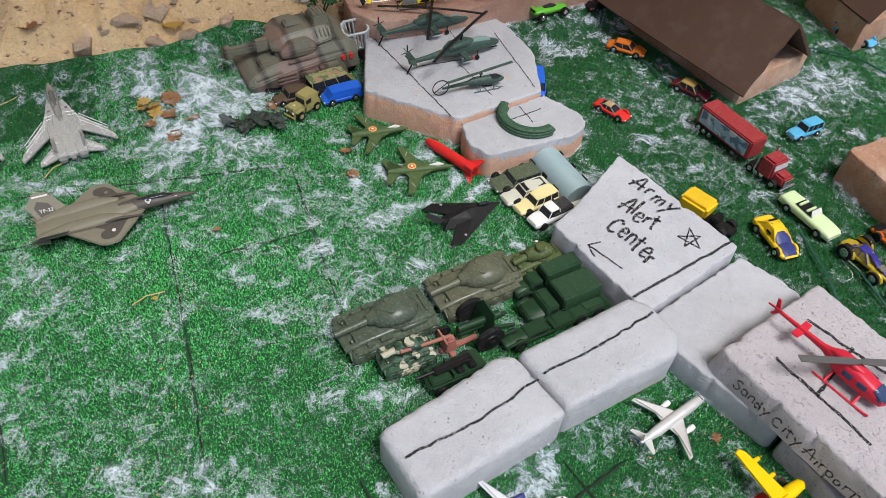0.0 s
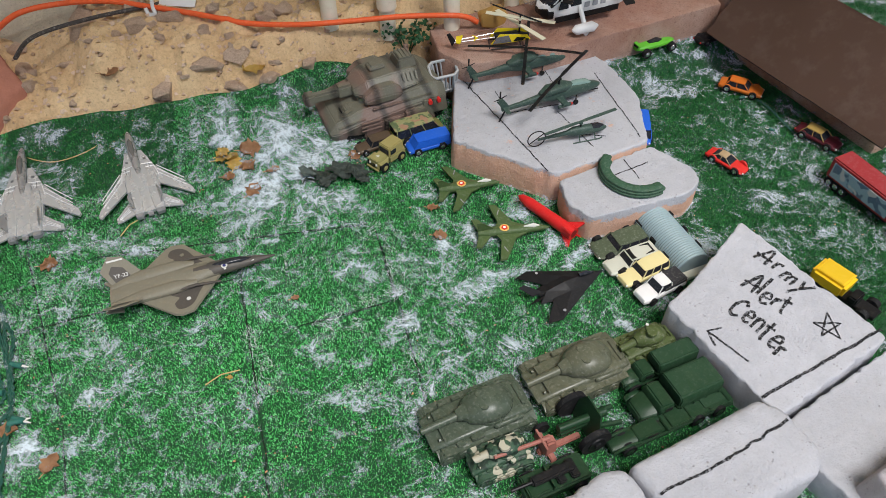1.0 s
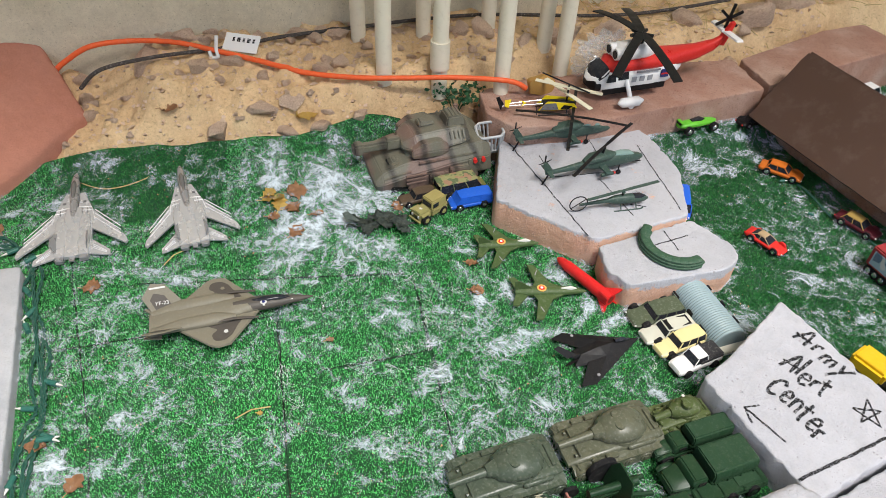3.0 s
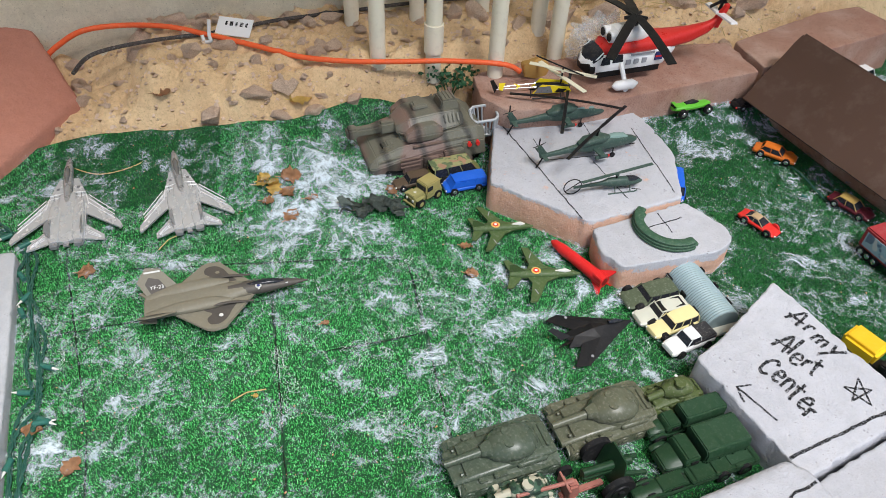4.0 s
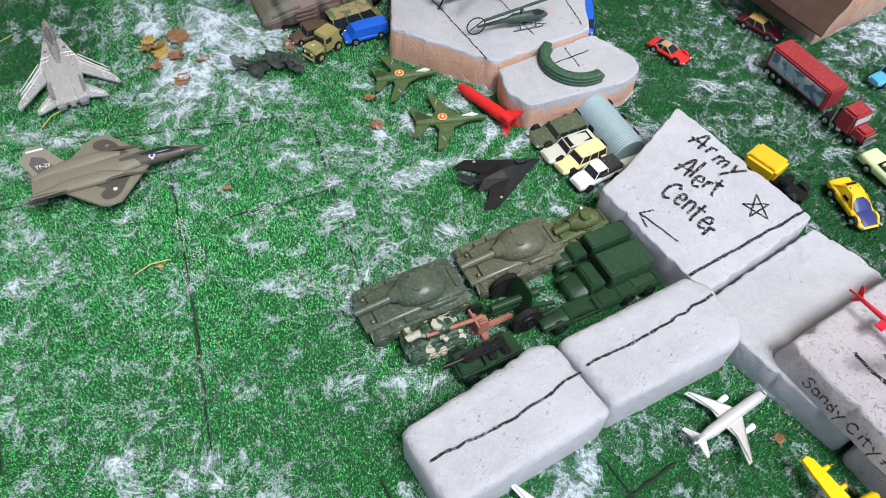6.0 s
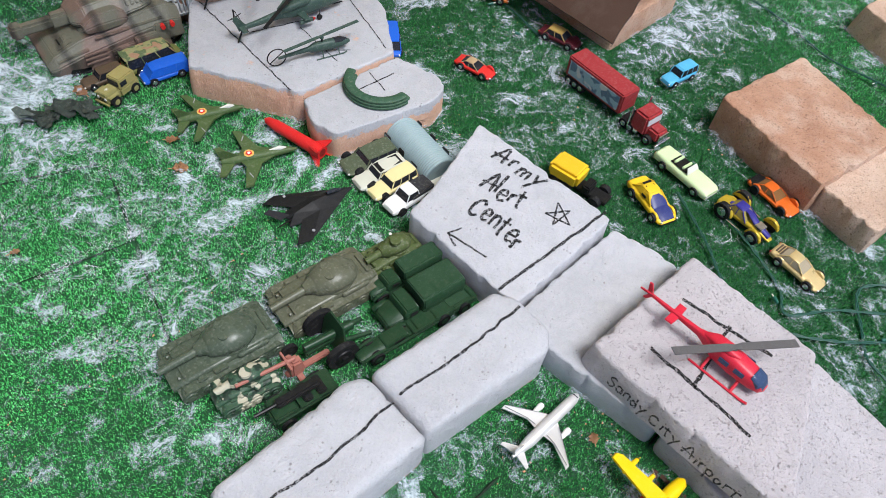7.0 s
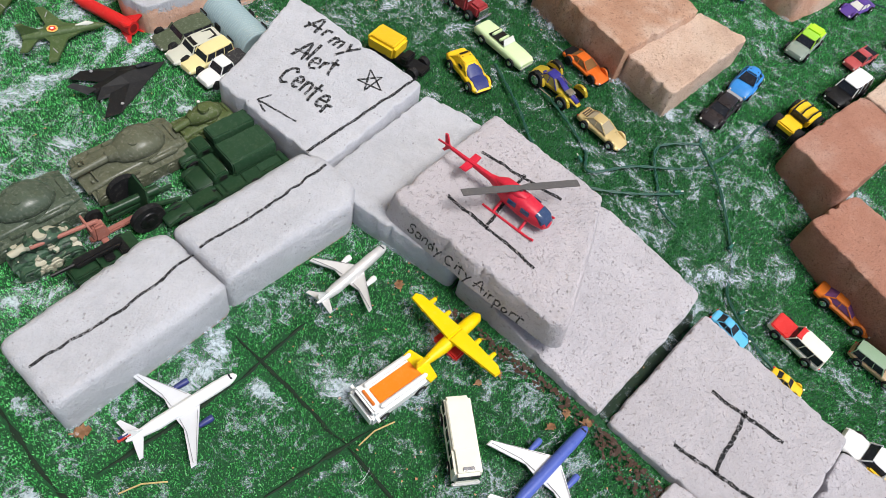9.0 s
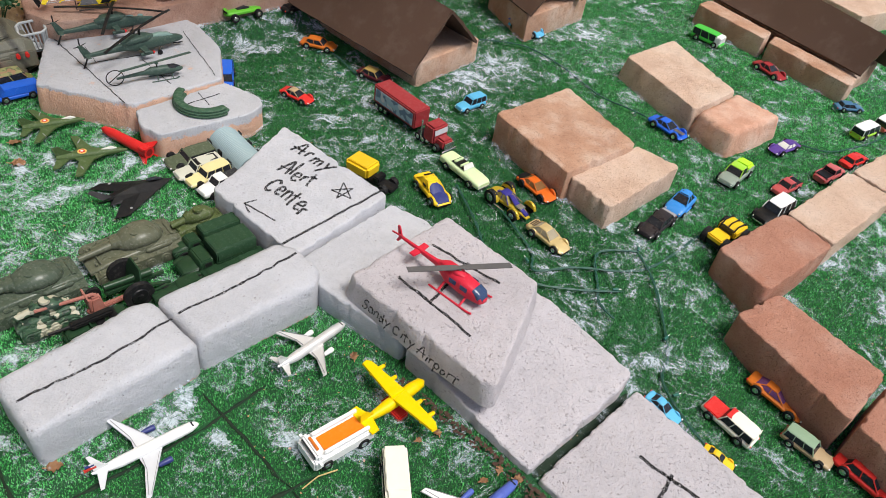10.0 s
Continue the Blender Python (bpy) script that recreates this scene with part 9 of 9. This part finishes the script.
# ---- cotton snow ----
SNOW_PATCHES = [(-0.495, 0.945, 0.030, 1.0), (-0.418, 0.858, 0.030, 1.0), (-0.342, 0.866, 0.03, 1.0), (-0.414, 0.951, 0.03, 1.0), (-0.367, 0.946, 0.035, 0.9), (-0.434, 0.831, 0.022, 0.8), (-0.545, 0.425, 0.028, 1.0), (-0.635, 0.936, 0.025, 0.6),
                (-0.298, 0.872, 0.02, 1.0), (-0.824, 0.86, 0.018, 0.8), (-0.852, 0.788, 0.012, 1.0), (-0.18, 0.66, 0.02, 0.8), (-0.145, 0.855, 0.03, 0.6), (0.60, 1.12, 0.07, 0.95), (0.68, 1.17, 0.06, 1.0), (0.92, 1.36, 0.07, 0.9), (0.53, 1.07, 0.05, 0.85),
                (0.22, 1.20, 0.05, 0.4), (0.62, 1.02, 0.03, 0.6), (1.02, 1.34, 0.06, 0.5), (0.115, 0.365, 0.03, 0.6), (0.06, 0.315, 0.025, 0.5), (0.20, 0.425, 0.03, 0.6), (0.265, 0.475, 0.03, 0.55), (0.36, 0.40, 0.03, 0.6), (0.40, 0.345, 0.04, 0.6), (0.45, 0.29, 0.03, 0.6), (0.0, 0.27, 0.025, 0.5),
                (0.65, 0.62, 0.03, 0.6), (0.78, 0.66, 0.035, 0.6), (0.86, 0.62, 0.03, 0.5), (0.72, 0.45, 0.03, 0.5), (0.55, 0.70, 0.03, 0.5), (0.95, 0.72, 0.04, 0.5), (-0.10, 0.55, 0.02, 0.6), (-0.2, 0.6, 0.02, 0.6), (-0.28, 0.55, 0.018, 0.6), (-0.14, 0.74, 0.03, 0.6), (-0.25, 0.76, 0.03, 0.55), (-0.425, 0.89, 0.05, 0.95), (-0.375, 0.915, 0.045, 0.9), (-0.325, 0.955, 0.03, 0.9), (-0.30, 0.83, 0.05, 0.6), (-0.2, 0.80, 0.045, 0.55), (-0.46, 0.98, 0.05, 0.6)]
SNOW_PATCHES += [(-0.515, 0.976, 0.035, 0.9), (-0.425, 0.971, 0.045, 0.95), (-0.346, 0.964, 0.05, 0.9), (-0.415, 0.848, 0.05, 0.95), (-0.334, 0.821, 0.045, 0.85), (-0.268, 0.827, 0.04, 0.7), (-0.184, 0.901, 0.03, 0.75), (-0.158, 0.896, 0.03, 0.7),
                 (-0.159, 0.66, 0.022, 0.9), (-0.26, 0.651, 0.03, 0.7), (-0.352, 0.581, 0.03, 0.65), (-0.433, 0.493, 0.03, 0.75), (-0.26, 0.606, 0.03, 0.65), (-0.146, 0.58, 0.03, 0.7), (-0.046, 0.623, 0.02, 0.7), (-0.32, 0.672, 0.03, 0.65), (-0.417, 0.607, 0.03, 0.65),
                 (-0.433, 1.048, 0.03, 0.7), (-0.769, 0.918, 0.025, 0.8), (0.245, 0.403, 0.03, 0.6), (0.114, 0.394, 0.03, 0.55), (0.317, 0.306, 0.03, 0.55), (0.471, 0.296, 0.03, 0.7), (0.614, 1.294, 0.05, 0.8), (0.667, 1.177, 0.07, 0.9), (0.964, 1.418, 0.07, 0.8), (0.785, 1.261, 0.05, 0.6),
                 (0.939, 0.742, 0.04, 0.6), (0.682, 0.555, 0.03, 0.6), (0.604, 0.481, 0.03, 0.6)]
SNOW_GAPS = [(-0.35, 0.535, 0.055), (-0.546, 0.582, 0.035), (-0.42, 0.46, 0.04)]
SNOW = coat("cotton_snow", (0.80, 0.83, 0.87), 0.85, 0.04, 50, 0.1, dust=0.04)


def snow_weight(x, y):
    clear = 1.0
    if -0.12 < x < 0.4 and y < 0.5:
        for (ax, ay), (bx, by), *_ in SEAMS:
            dx, dy = bx - ax, by - ay
            t = min(max(((x - ax) * dx + (y - ay) * dy) / (dx * dx + dy * dy), 0), 1)
            clear = min(clear, S((math.hypot(x - ax - t * dx, y - ay - t * dy) - 0.003) / 0.012))
    a, b = noise.noise(Vector((x * 6, y * 6, 2))), noise.noise(Vector((x * 17 + 3 * noise.noise(Vector((x * 9, y * 9, 1))), y * 17, 5)))
    ridge = 1 - abs(noise.noise(Vector((x * 13, y * 13, 8)))) * 3.2
    c = noise.noise(Vector((x * 38, y * 38, 4)))
    strand = max(0.0, 1 - 4 * abs(noise.noise(Vector((x * 24 + 1.5 * b, y * 24 + 1.5 * a, 6)))))
    w = 0.18 + 0.20 * S((a * 0.8 + b * 0.6 + 0.35) / 0.7) + 0.36 * S((b * 0.9 + 0.35 * ridge + 0.5 * c - 0.25) / 0.5)
    for px, py, r, k in SNOW_PATCHES:
        d = ((x - px) ** 2 + (y - py) ** 2) / (r * r)
        if d < 6:
            w = max(w, k * math.exp(-d * 0.8) * ((0.85 if k > 0.85 else 0.55) + 0.35 * strand + 0.5 * c))
    for px, py, r in SNOW_GAPS:
        d = ((x - px) ** 2 + (y - py) ** 2) / (r * r)
        if d < 6:
            w *= 1 - 0.55 * math.exp(-d * 0.7)
    return min(w, 1.0) * clear * (1 - 0.19 * S((x - 0.30) / 0.1))


def in_view(x, y):
    return y < turf_edge(x) - 0.004 and y > 0.9 * abs(x - 0.25) - 0.75 and y - 0.75 * max(x, 0) < 1.45


def veil_material():
    """Teased cotton: thin, streaky, see-through where it is pulled apart."""
    m, n, l, p = nodes_of("cotton_veil")
    l.new(blend(n, l, noise_at(n, l, 60), (0.62, 0.74, 0.84), (0.78, 0.86, 0.93)), p.inputs["Base Color"])
    p.inputs["Roughness"].default_value = 0.9
    co = n.new("ShaderNodeTexCoord").outputs["Object"]
    at = n.new("ShaderNodeAttribute")
    at.attribute_name = "cotton"
    warp = n.new("ShaderNodeTexNoise")
    warp.inputs["Scale"].default_value = 14
    l.new(co, warp.inputs["Vector"])
    bend = n.new("ShaderNodeVectorMath")
    bend.operation = "MULTIPLY_ADD"
    l.new(warp.outputs["Color"], bend.inputs[0])
    bend.inputs[1].default_value = (0.05, 0.05, 0.0)
    l.new(co, bend.inputs[2])
    def math_node(op, x, y, z=None):
        q = n.new("ShaderNodeMath")
        q.operation = op
        for sock, v in zip(q.inputs, (x, y, z)):
            if isinstance(v, (int, float)):
                sock.default_value = v
            elif v is not None:
                l.new(v, sock)
        return q.outputs[0]

    def strands(scale, detail, tight):
        t = n.new("ShaderNodeTexNoise")
        t.inputs["Scale"].default_value, t.inputs["Detail"].default_value, t.inputs["Roughness"].default_value, t.inputs["Distortion"].default_value = scale, detail, 0.68, 0.4
        l.new(bend.outputs[0], t.inputs["Vector"])
        away = math_node("ABSOLUTE", math_node("SUBTRACT", t.outputs["Fac"], 0.5), 0.0)
        return math_node("MULTIPLY_ADD", away, -tight, 1.0)

    fluff = noise_at(n, l, 330, 5, 0.75, co)
    wisp = math_node("MAXIMUM", strands(26, 6, 8.5), math_node("MULTIPLY", strands(75, 4, 8.0), 0.7))
    wisp = math_node("MAXIMUM", wisp, 0.0)
    cloud = noise_at(n, l, 42, 7, 0.66, co)
    g = math_node("MULTIPLY_ADD", wisp, 1.0, at.outputs["Fac"])
    g = math_node("MULTIPLY_ADD", cloud, 1.0, g)
    g = math_node("MULTIPLY_ADD", fluff, 0.9, g)
    k = n.new("ShaderNodeMapRange")
    k.inputs[1].default_value, k.inputs[2].default_value, k.inputs[3].default_value, k.inputs[4].default_value = 1.99, 2.84, 0.0, 0.80
    l.new(g, k.inputs[0])
    # a fine dusting of loose specks round the wisps
    speck = ramp(n, l, noise_at(n, l, 620, 3, 0.7, co), [(0.50, 0.0), (0.60, 1.0)])
    near = n.new("ShaderNodeMapRange")
    near.inputs[1].default_value, near.inputs[2].default_value, near.inputs[3].default_value, near.inputs[4].default_value = 0.82, 1.40, 0.0, 0.42
    l.new(math_node("MULTIPLY_ADD", cloud, 1.1, at.outputs["Fac"]), near.inputs[0])
    l.new(math_node("MAXIMUM", k.outputs[0], math_node("MULTIPLY", speck, near.outputs[0])), p.inputs["Alpha"])
    return m


def veil(step, lift, gain, mat, seed):
    nx, ny = int(2.7 / step), int(1.7 / step)
    keep, vs, den = {}, [], []
    for i in range(nx):
        for j in range(ny):
            x, y = -1.0 + i * step, -0.05 + j * step
            if in_view(x, y):
                w = snow_weight(x, y) * gain
                if w > 0.10:
                    keep[i, j] = len(vs)
                    vs.append((x, y, gz(x, y) + lift + 0.0015 * noise.noise(Vector((x * 60, y * 60, seed))) + 0.003 * max(0, w - 0.5)))
                    den.append(w)
    fs = [(k, keep[i + 1, j], keep[i + 1, j + 1], keep[i, j + 1]) for (i, j), k in keep.items() if (i + 1, j) in keep and (i + 1, j + 1) in keep and (i, j + 1) in keep]
    me = bpy.data.meshes.new("cotton_veil")
    me.from_pydata(vs, [], fs)
    me.attributes.new("cotton", "FLOAT", "POINT").data.foreach_set("value", den)
    me.materials.append(mat)
    me.shade_smooth()
    return tagged(new("cotton_veil", me), "thin teased white cotton snow over the turf", "cotton snow", kind="stuff")


VEIL = veil_material()
veil(0.006, 0.0052, 1.0, VEIL, 1)


def cotton(count, seed):
    r = np.random.default_rng(seed)
    vs, fs = [], []
    for _ in range(count):
        x, y = r.uniform(-0.98, 1.6), r.uniform(0.0, 1.6)
        if not in_view(x, y):
            continue
        w = snow_weight(x, y)
        if r.random() > max(0.0, w - 0.24) * 0.9:
            continue
        a = 3.0 * noise.noise(Vector((x * 11, y * 11, 9))) + r.normal(0, 0.6 + 1.6 * w)
        n, step = 3, r.uniform(0.0008, 0.0028)
        wd = r.uniform(0.00004, 0.00009)
        z = 0.0045 + r.random() * (0.003 + 0.007 * max(0, w - 0.4))
        o = len(vs)
        for i in range(n + 1):
            g = gz(x, y) + z + 0.0012 * math.sin(i + a)
            vs.append((x - math.sin(a) * wd, y + math.cos(a) * wd, g))
            vs.append((x + math.sin(a) * wd, y - math.cos(a) * wd, g))
            a += r.normal(0, 0.55)
            x, y = x + math.cos(a) * step, y + math.sin(a) * step
        fs += [(o + 2 * i, o + 2 * i + 1, o + 2 * i + 3, o + 2 * i + 2) for i in range(n)]
    me = bpy.data.meshes.new("cotton_fibres")
    me.from_pydata(vs, [], fs)
    me.materials.append(SNOW)
    return tagged(new("cotton_fibres", me), "loose white cotton fibres caught in the turf", "cotton snow", kind="stuff")


cotton(110000, 3)


def wisps(count, seed):
    """Long teased strands: bundles of hair-thin curls, many of them caught along the turf joints."""
    r = np.random.default_rng(seed)
    vs, fs = [], []
    for c in range(count):
        if c % 45 == 0:
            (ax, ay), (bx, by), *_ = SEAMS[int(r.choice([1, 2, 3, 5, 13]))]
            t = r.random()
            x0, y0 = ax + (bx - ax) * t + r.normal(0, 0.008), ay + (by - ay) * t + r.normal(0, 0.008)
            a0 = math.atan2(by - ay, bx - ax) + r.normal(0, 0.5)
        else:
            x0, y0 = r.uniform(-0.9, 1.3), r.uniform(0.1, 1.35)
            a0 = 4.0 * noise.noise(Vector((x0 * 4, y0 * 4, 9))) + r.normal(0, 0.7)
            if not in_view(x0, y0) or r.random() > 0.03 + 1.3 * max(0.0, snow_weight(x0, y0) - 0.45):
                continue
        if not in_view(x0, y0):
            continue
        turn, seg = r.normal(0, 0.12), int(r.integers(8, 20))
        for _ in range(int(r.integers(3, 10))):
            x, y, a = x0 + r.normal(0, 0.0026), y0 + r.normal(0, 0.0026), a0 + r.normal(0, 0.16)
            n, step, wd, z = max(4, seg + int(r.integers(-5, 3))), r.uniform(0.0014, 0.0024), r.uniform(0.00003, 0.00008), r.uniform(0.0042, 0.0078)
            o = len(vs)
            for i in range(n + 1):
                g = gz(x, y) + z
                vs.append((x - math.sin(a) * wd, y + math.cos(a) * wd, g))
                vs.append((x + math.sin(a) * wd, y - math.cos(a) * wd, g))
                a += turn + r.normal(0, 0.22)
                x, y = x + math.cos(a) * step, y + math.sin(a) * step
            fs += [(o + 2 * i, o + 2 * i + 1, o + 2 * i + 3, o + 2 * i + 2) for i in range(n)]
    me = bpy.data.meshes.new("cotton_wisps")
    me.from_pydata(vs, [], fs)
    me.materials.append(SNOW)
    return tagged(new("cotton_wisps", me), "long curled white cotton wisps lying on the turf", "cotton snow", kind="stuff")


wisps(1900, 12)

# ---- odds and ends ----
def wreck():
    """Torn sheets of a broken toy jet, folded over one another."""
    root = thing("wrecked_jet", pose(-0.312, 0.908, gz(-0.312, 0.908) + 0.009, 0, 0, 22), "crumpled grey-green toy jet in the cotton snow", "toy jet")
    W = toy("wreck_grey", (0.075, 0.095, 0.080), 0.6, dust=0.25)
    r = random.Random(4)
    for k in range(9):
        bm, rows = bmesh.new(), []
        lx, ly = r.uniform(0.024, 0.046), r.uniform(0.014, 0.028)
        for i in range(9):
            rows.append([])
            for j in range(6):
                q = Vector((lx * (i / 8 - 0.5), ly * (j / 5 - 0.5) * (1 - 0.5 * i / 8), 0))
                e = q * 70 + Vector((k * 5.1, 0, k))
                q += Vector((0.006 * noise.noise(e), 0.006 * noise.noise(e + Vector((9, 0, 0))), 0.013 * abs(noise.noise(e * 0.9)) + 0.005 * noise.noise(e * 2.3)))
                rows[-1].append(bm.verts.new(q))
        for p, q in zip(rows, rows[1:]):
            for j in range(5):
                bm.faces.new([p[j], p[j + 1], q[j + 1], q[j]])
        bmesh.ops.solidify(bm, geom=list(bm.faces), thickness=0.0012)
        bmesh.ops.transform(bm, matrix=pose(-0.036 + 0.009 * k, r.uniform(-0.014, 0.014), 0.0015 * (k % 3), r.uniform(-20, 20), r.uniform(-14, 14), r.uniform(-50, 50)), verts=bm.verts)
        part("torn_sheet", bm, W, root, smooth=25)
    fin(root, [(-0.03, 0.006), (-0.048, 0.020), (-0.056, 0.018), (-0.050, 0.006)], 0.004, W, cant=0.6)


wreck()


def cellophane():
    m, n, l, p = nodes_of("clear_cellophane")
    p.inputs["Base Color"].default_value = (0.9, 0.9, 0.88, 1)
    p.inputs["Roughness"].default_value = 0.12
    p.inputs["Alpha"].default_value = 0.22
    p.inputs["Specular IOR Level"].default_value = 1.0
    bm = bmesh.new()
    bmesh.ops.create_icosphere(bm, subdivisions=5, radius=1)
    for v in bm.verts:
        q = v.co.copy()
        k = 1 + 0.9 * noise.noise(q * 1.5) - 0.7 * abs(noise.noise(q * 3.1)) - 0.3 * abs(noise.noise(q * 7))
        v.co = Vector((q.x * 0.048 * k, q.y * 0.028 * k, q.z * 0.046 * k))
    solo("cellophane_wrap", bm, m, "crumpled clear cellophane wrapping behind the helicopter", "plastic wrap", m=pose(-0.025, 1.318, 0.128, 0, 0, 30), smooth=8)


cellophane()
ob = new("rock", rock_kinds[2])
ob.data = ob.data.copy()
ob.data.materials[0] = coat("ochre_stone", (0.45, 0.26, 0.07), 0.7, 0.3, 40, 0.4)
ob.matrix_world = pose(-0.118, 1.232, 0.10, 0, 0, 30) @ Matrix.Diagonal((0.03, 0.022, 0.022, 1))
tagged(ob, "ochre yellow stone on the end of the bank block", "rock")


def shrub():
    root = thing("plastic_shrub", pose(-0.262, 1.198, 0.03), "dark green plastic shrub behind the camouflage tank", "toy shrub")
    G = toy("shrub_green", (0.02, 0.085, 0.03), 0.5)
    r = random.Random(8)
    for k in range(7):
        a = k * 0.9
        tip = Vector((math.cos(a) * 0.03, math.sin(a) * 0.022, 0.045 + 0.012 * r.random()))
        part("stem", tube(spline([(0, 0, 0), tip * 0.5 + Vector((0, 0, 0.012)), tip], 3), 0.0012, 5), G, root)
        bm = bmesh.new()
        for _ in range(26):
            c = tip + Vector((r.gauss(0, 0.010), r.gauss(0, 0.010), r.gauss(0, 0.008)))
            d = Vector((r.uniform(-1, 1), r.uniform(-1, 1), r.uniform(-0.3, 1))).normalized() * 0.010
            s = d.orthogonal().normalized() * 0.003
            a1, b1, c1, d1 = (bm.verts.new(q) for q in (c, c + d * 0.5 + s, c + d, c + d * 0.5 - s))
            bm.faces.new([a1, b1, c1, d1])
        part("foliage", bm, G, root, smooth=0)


shrub()


def straw_at(r):
    while True:
        x, y = r.uniform(-0.1, 0.7), r.uniform(1.45, 1.9)
        if y > turf_edge(x) + 0.03:
            return x, y, dirt_z(x, y) + 0.003


def straws(count, seed):
    r = random.Random(seed)
    bm = bmesh.new()
    for _ in range(count):
        x, y, z = straw_at(r)
        a, n = r.uniform(0, 6.28), r.uniform(0.008, 0.03)
        p = Vector((x, y, z))
        d = Vector((math.cos(a), math.sin(a), r.uniform(-0.1, 0.25))) * n
        tube([p - d, p + Vector((0, 0, 0.002)), p + d], r.uniform(0.0004, 0.0009), 4, bm=bm)
    solo("dry_straw", bm, STRAW, "dry straw on the dirt behind the blocks", "straw", kind="stuff")


straws(420, 9)
solo("dry_twig", tube(spline([(-0.80, 0.875, 0.012), (-0.745, 0.868, 0.016), (-0.70, 0.90, 0.02), (-0.68, 0.95, 0.025), (-0.70, 0.985, 0.03)], 8), 0.0009, 5), STRAW, "thin yellow dry twig on the turf", "twig")
for x, y, a in ((-0.575, 0.765, 70), (-0.36, 0.55, 40), (0.292, 0.268, 30), (0.08, 0.243, 10)):
    solo("dry_twig", tube([(-0.02, 0, 0), (0, 0.002, 0.003), (0.022, -0.002, 0.001)], 0.0008, 5), STRAW, "thin yellow dry twig on the turf", "twig", m=pose(x, y, gz(x, y) + 0.007, 0, 0, a))
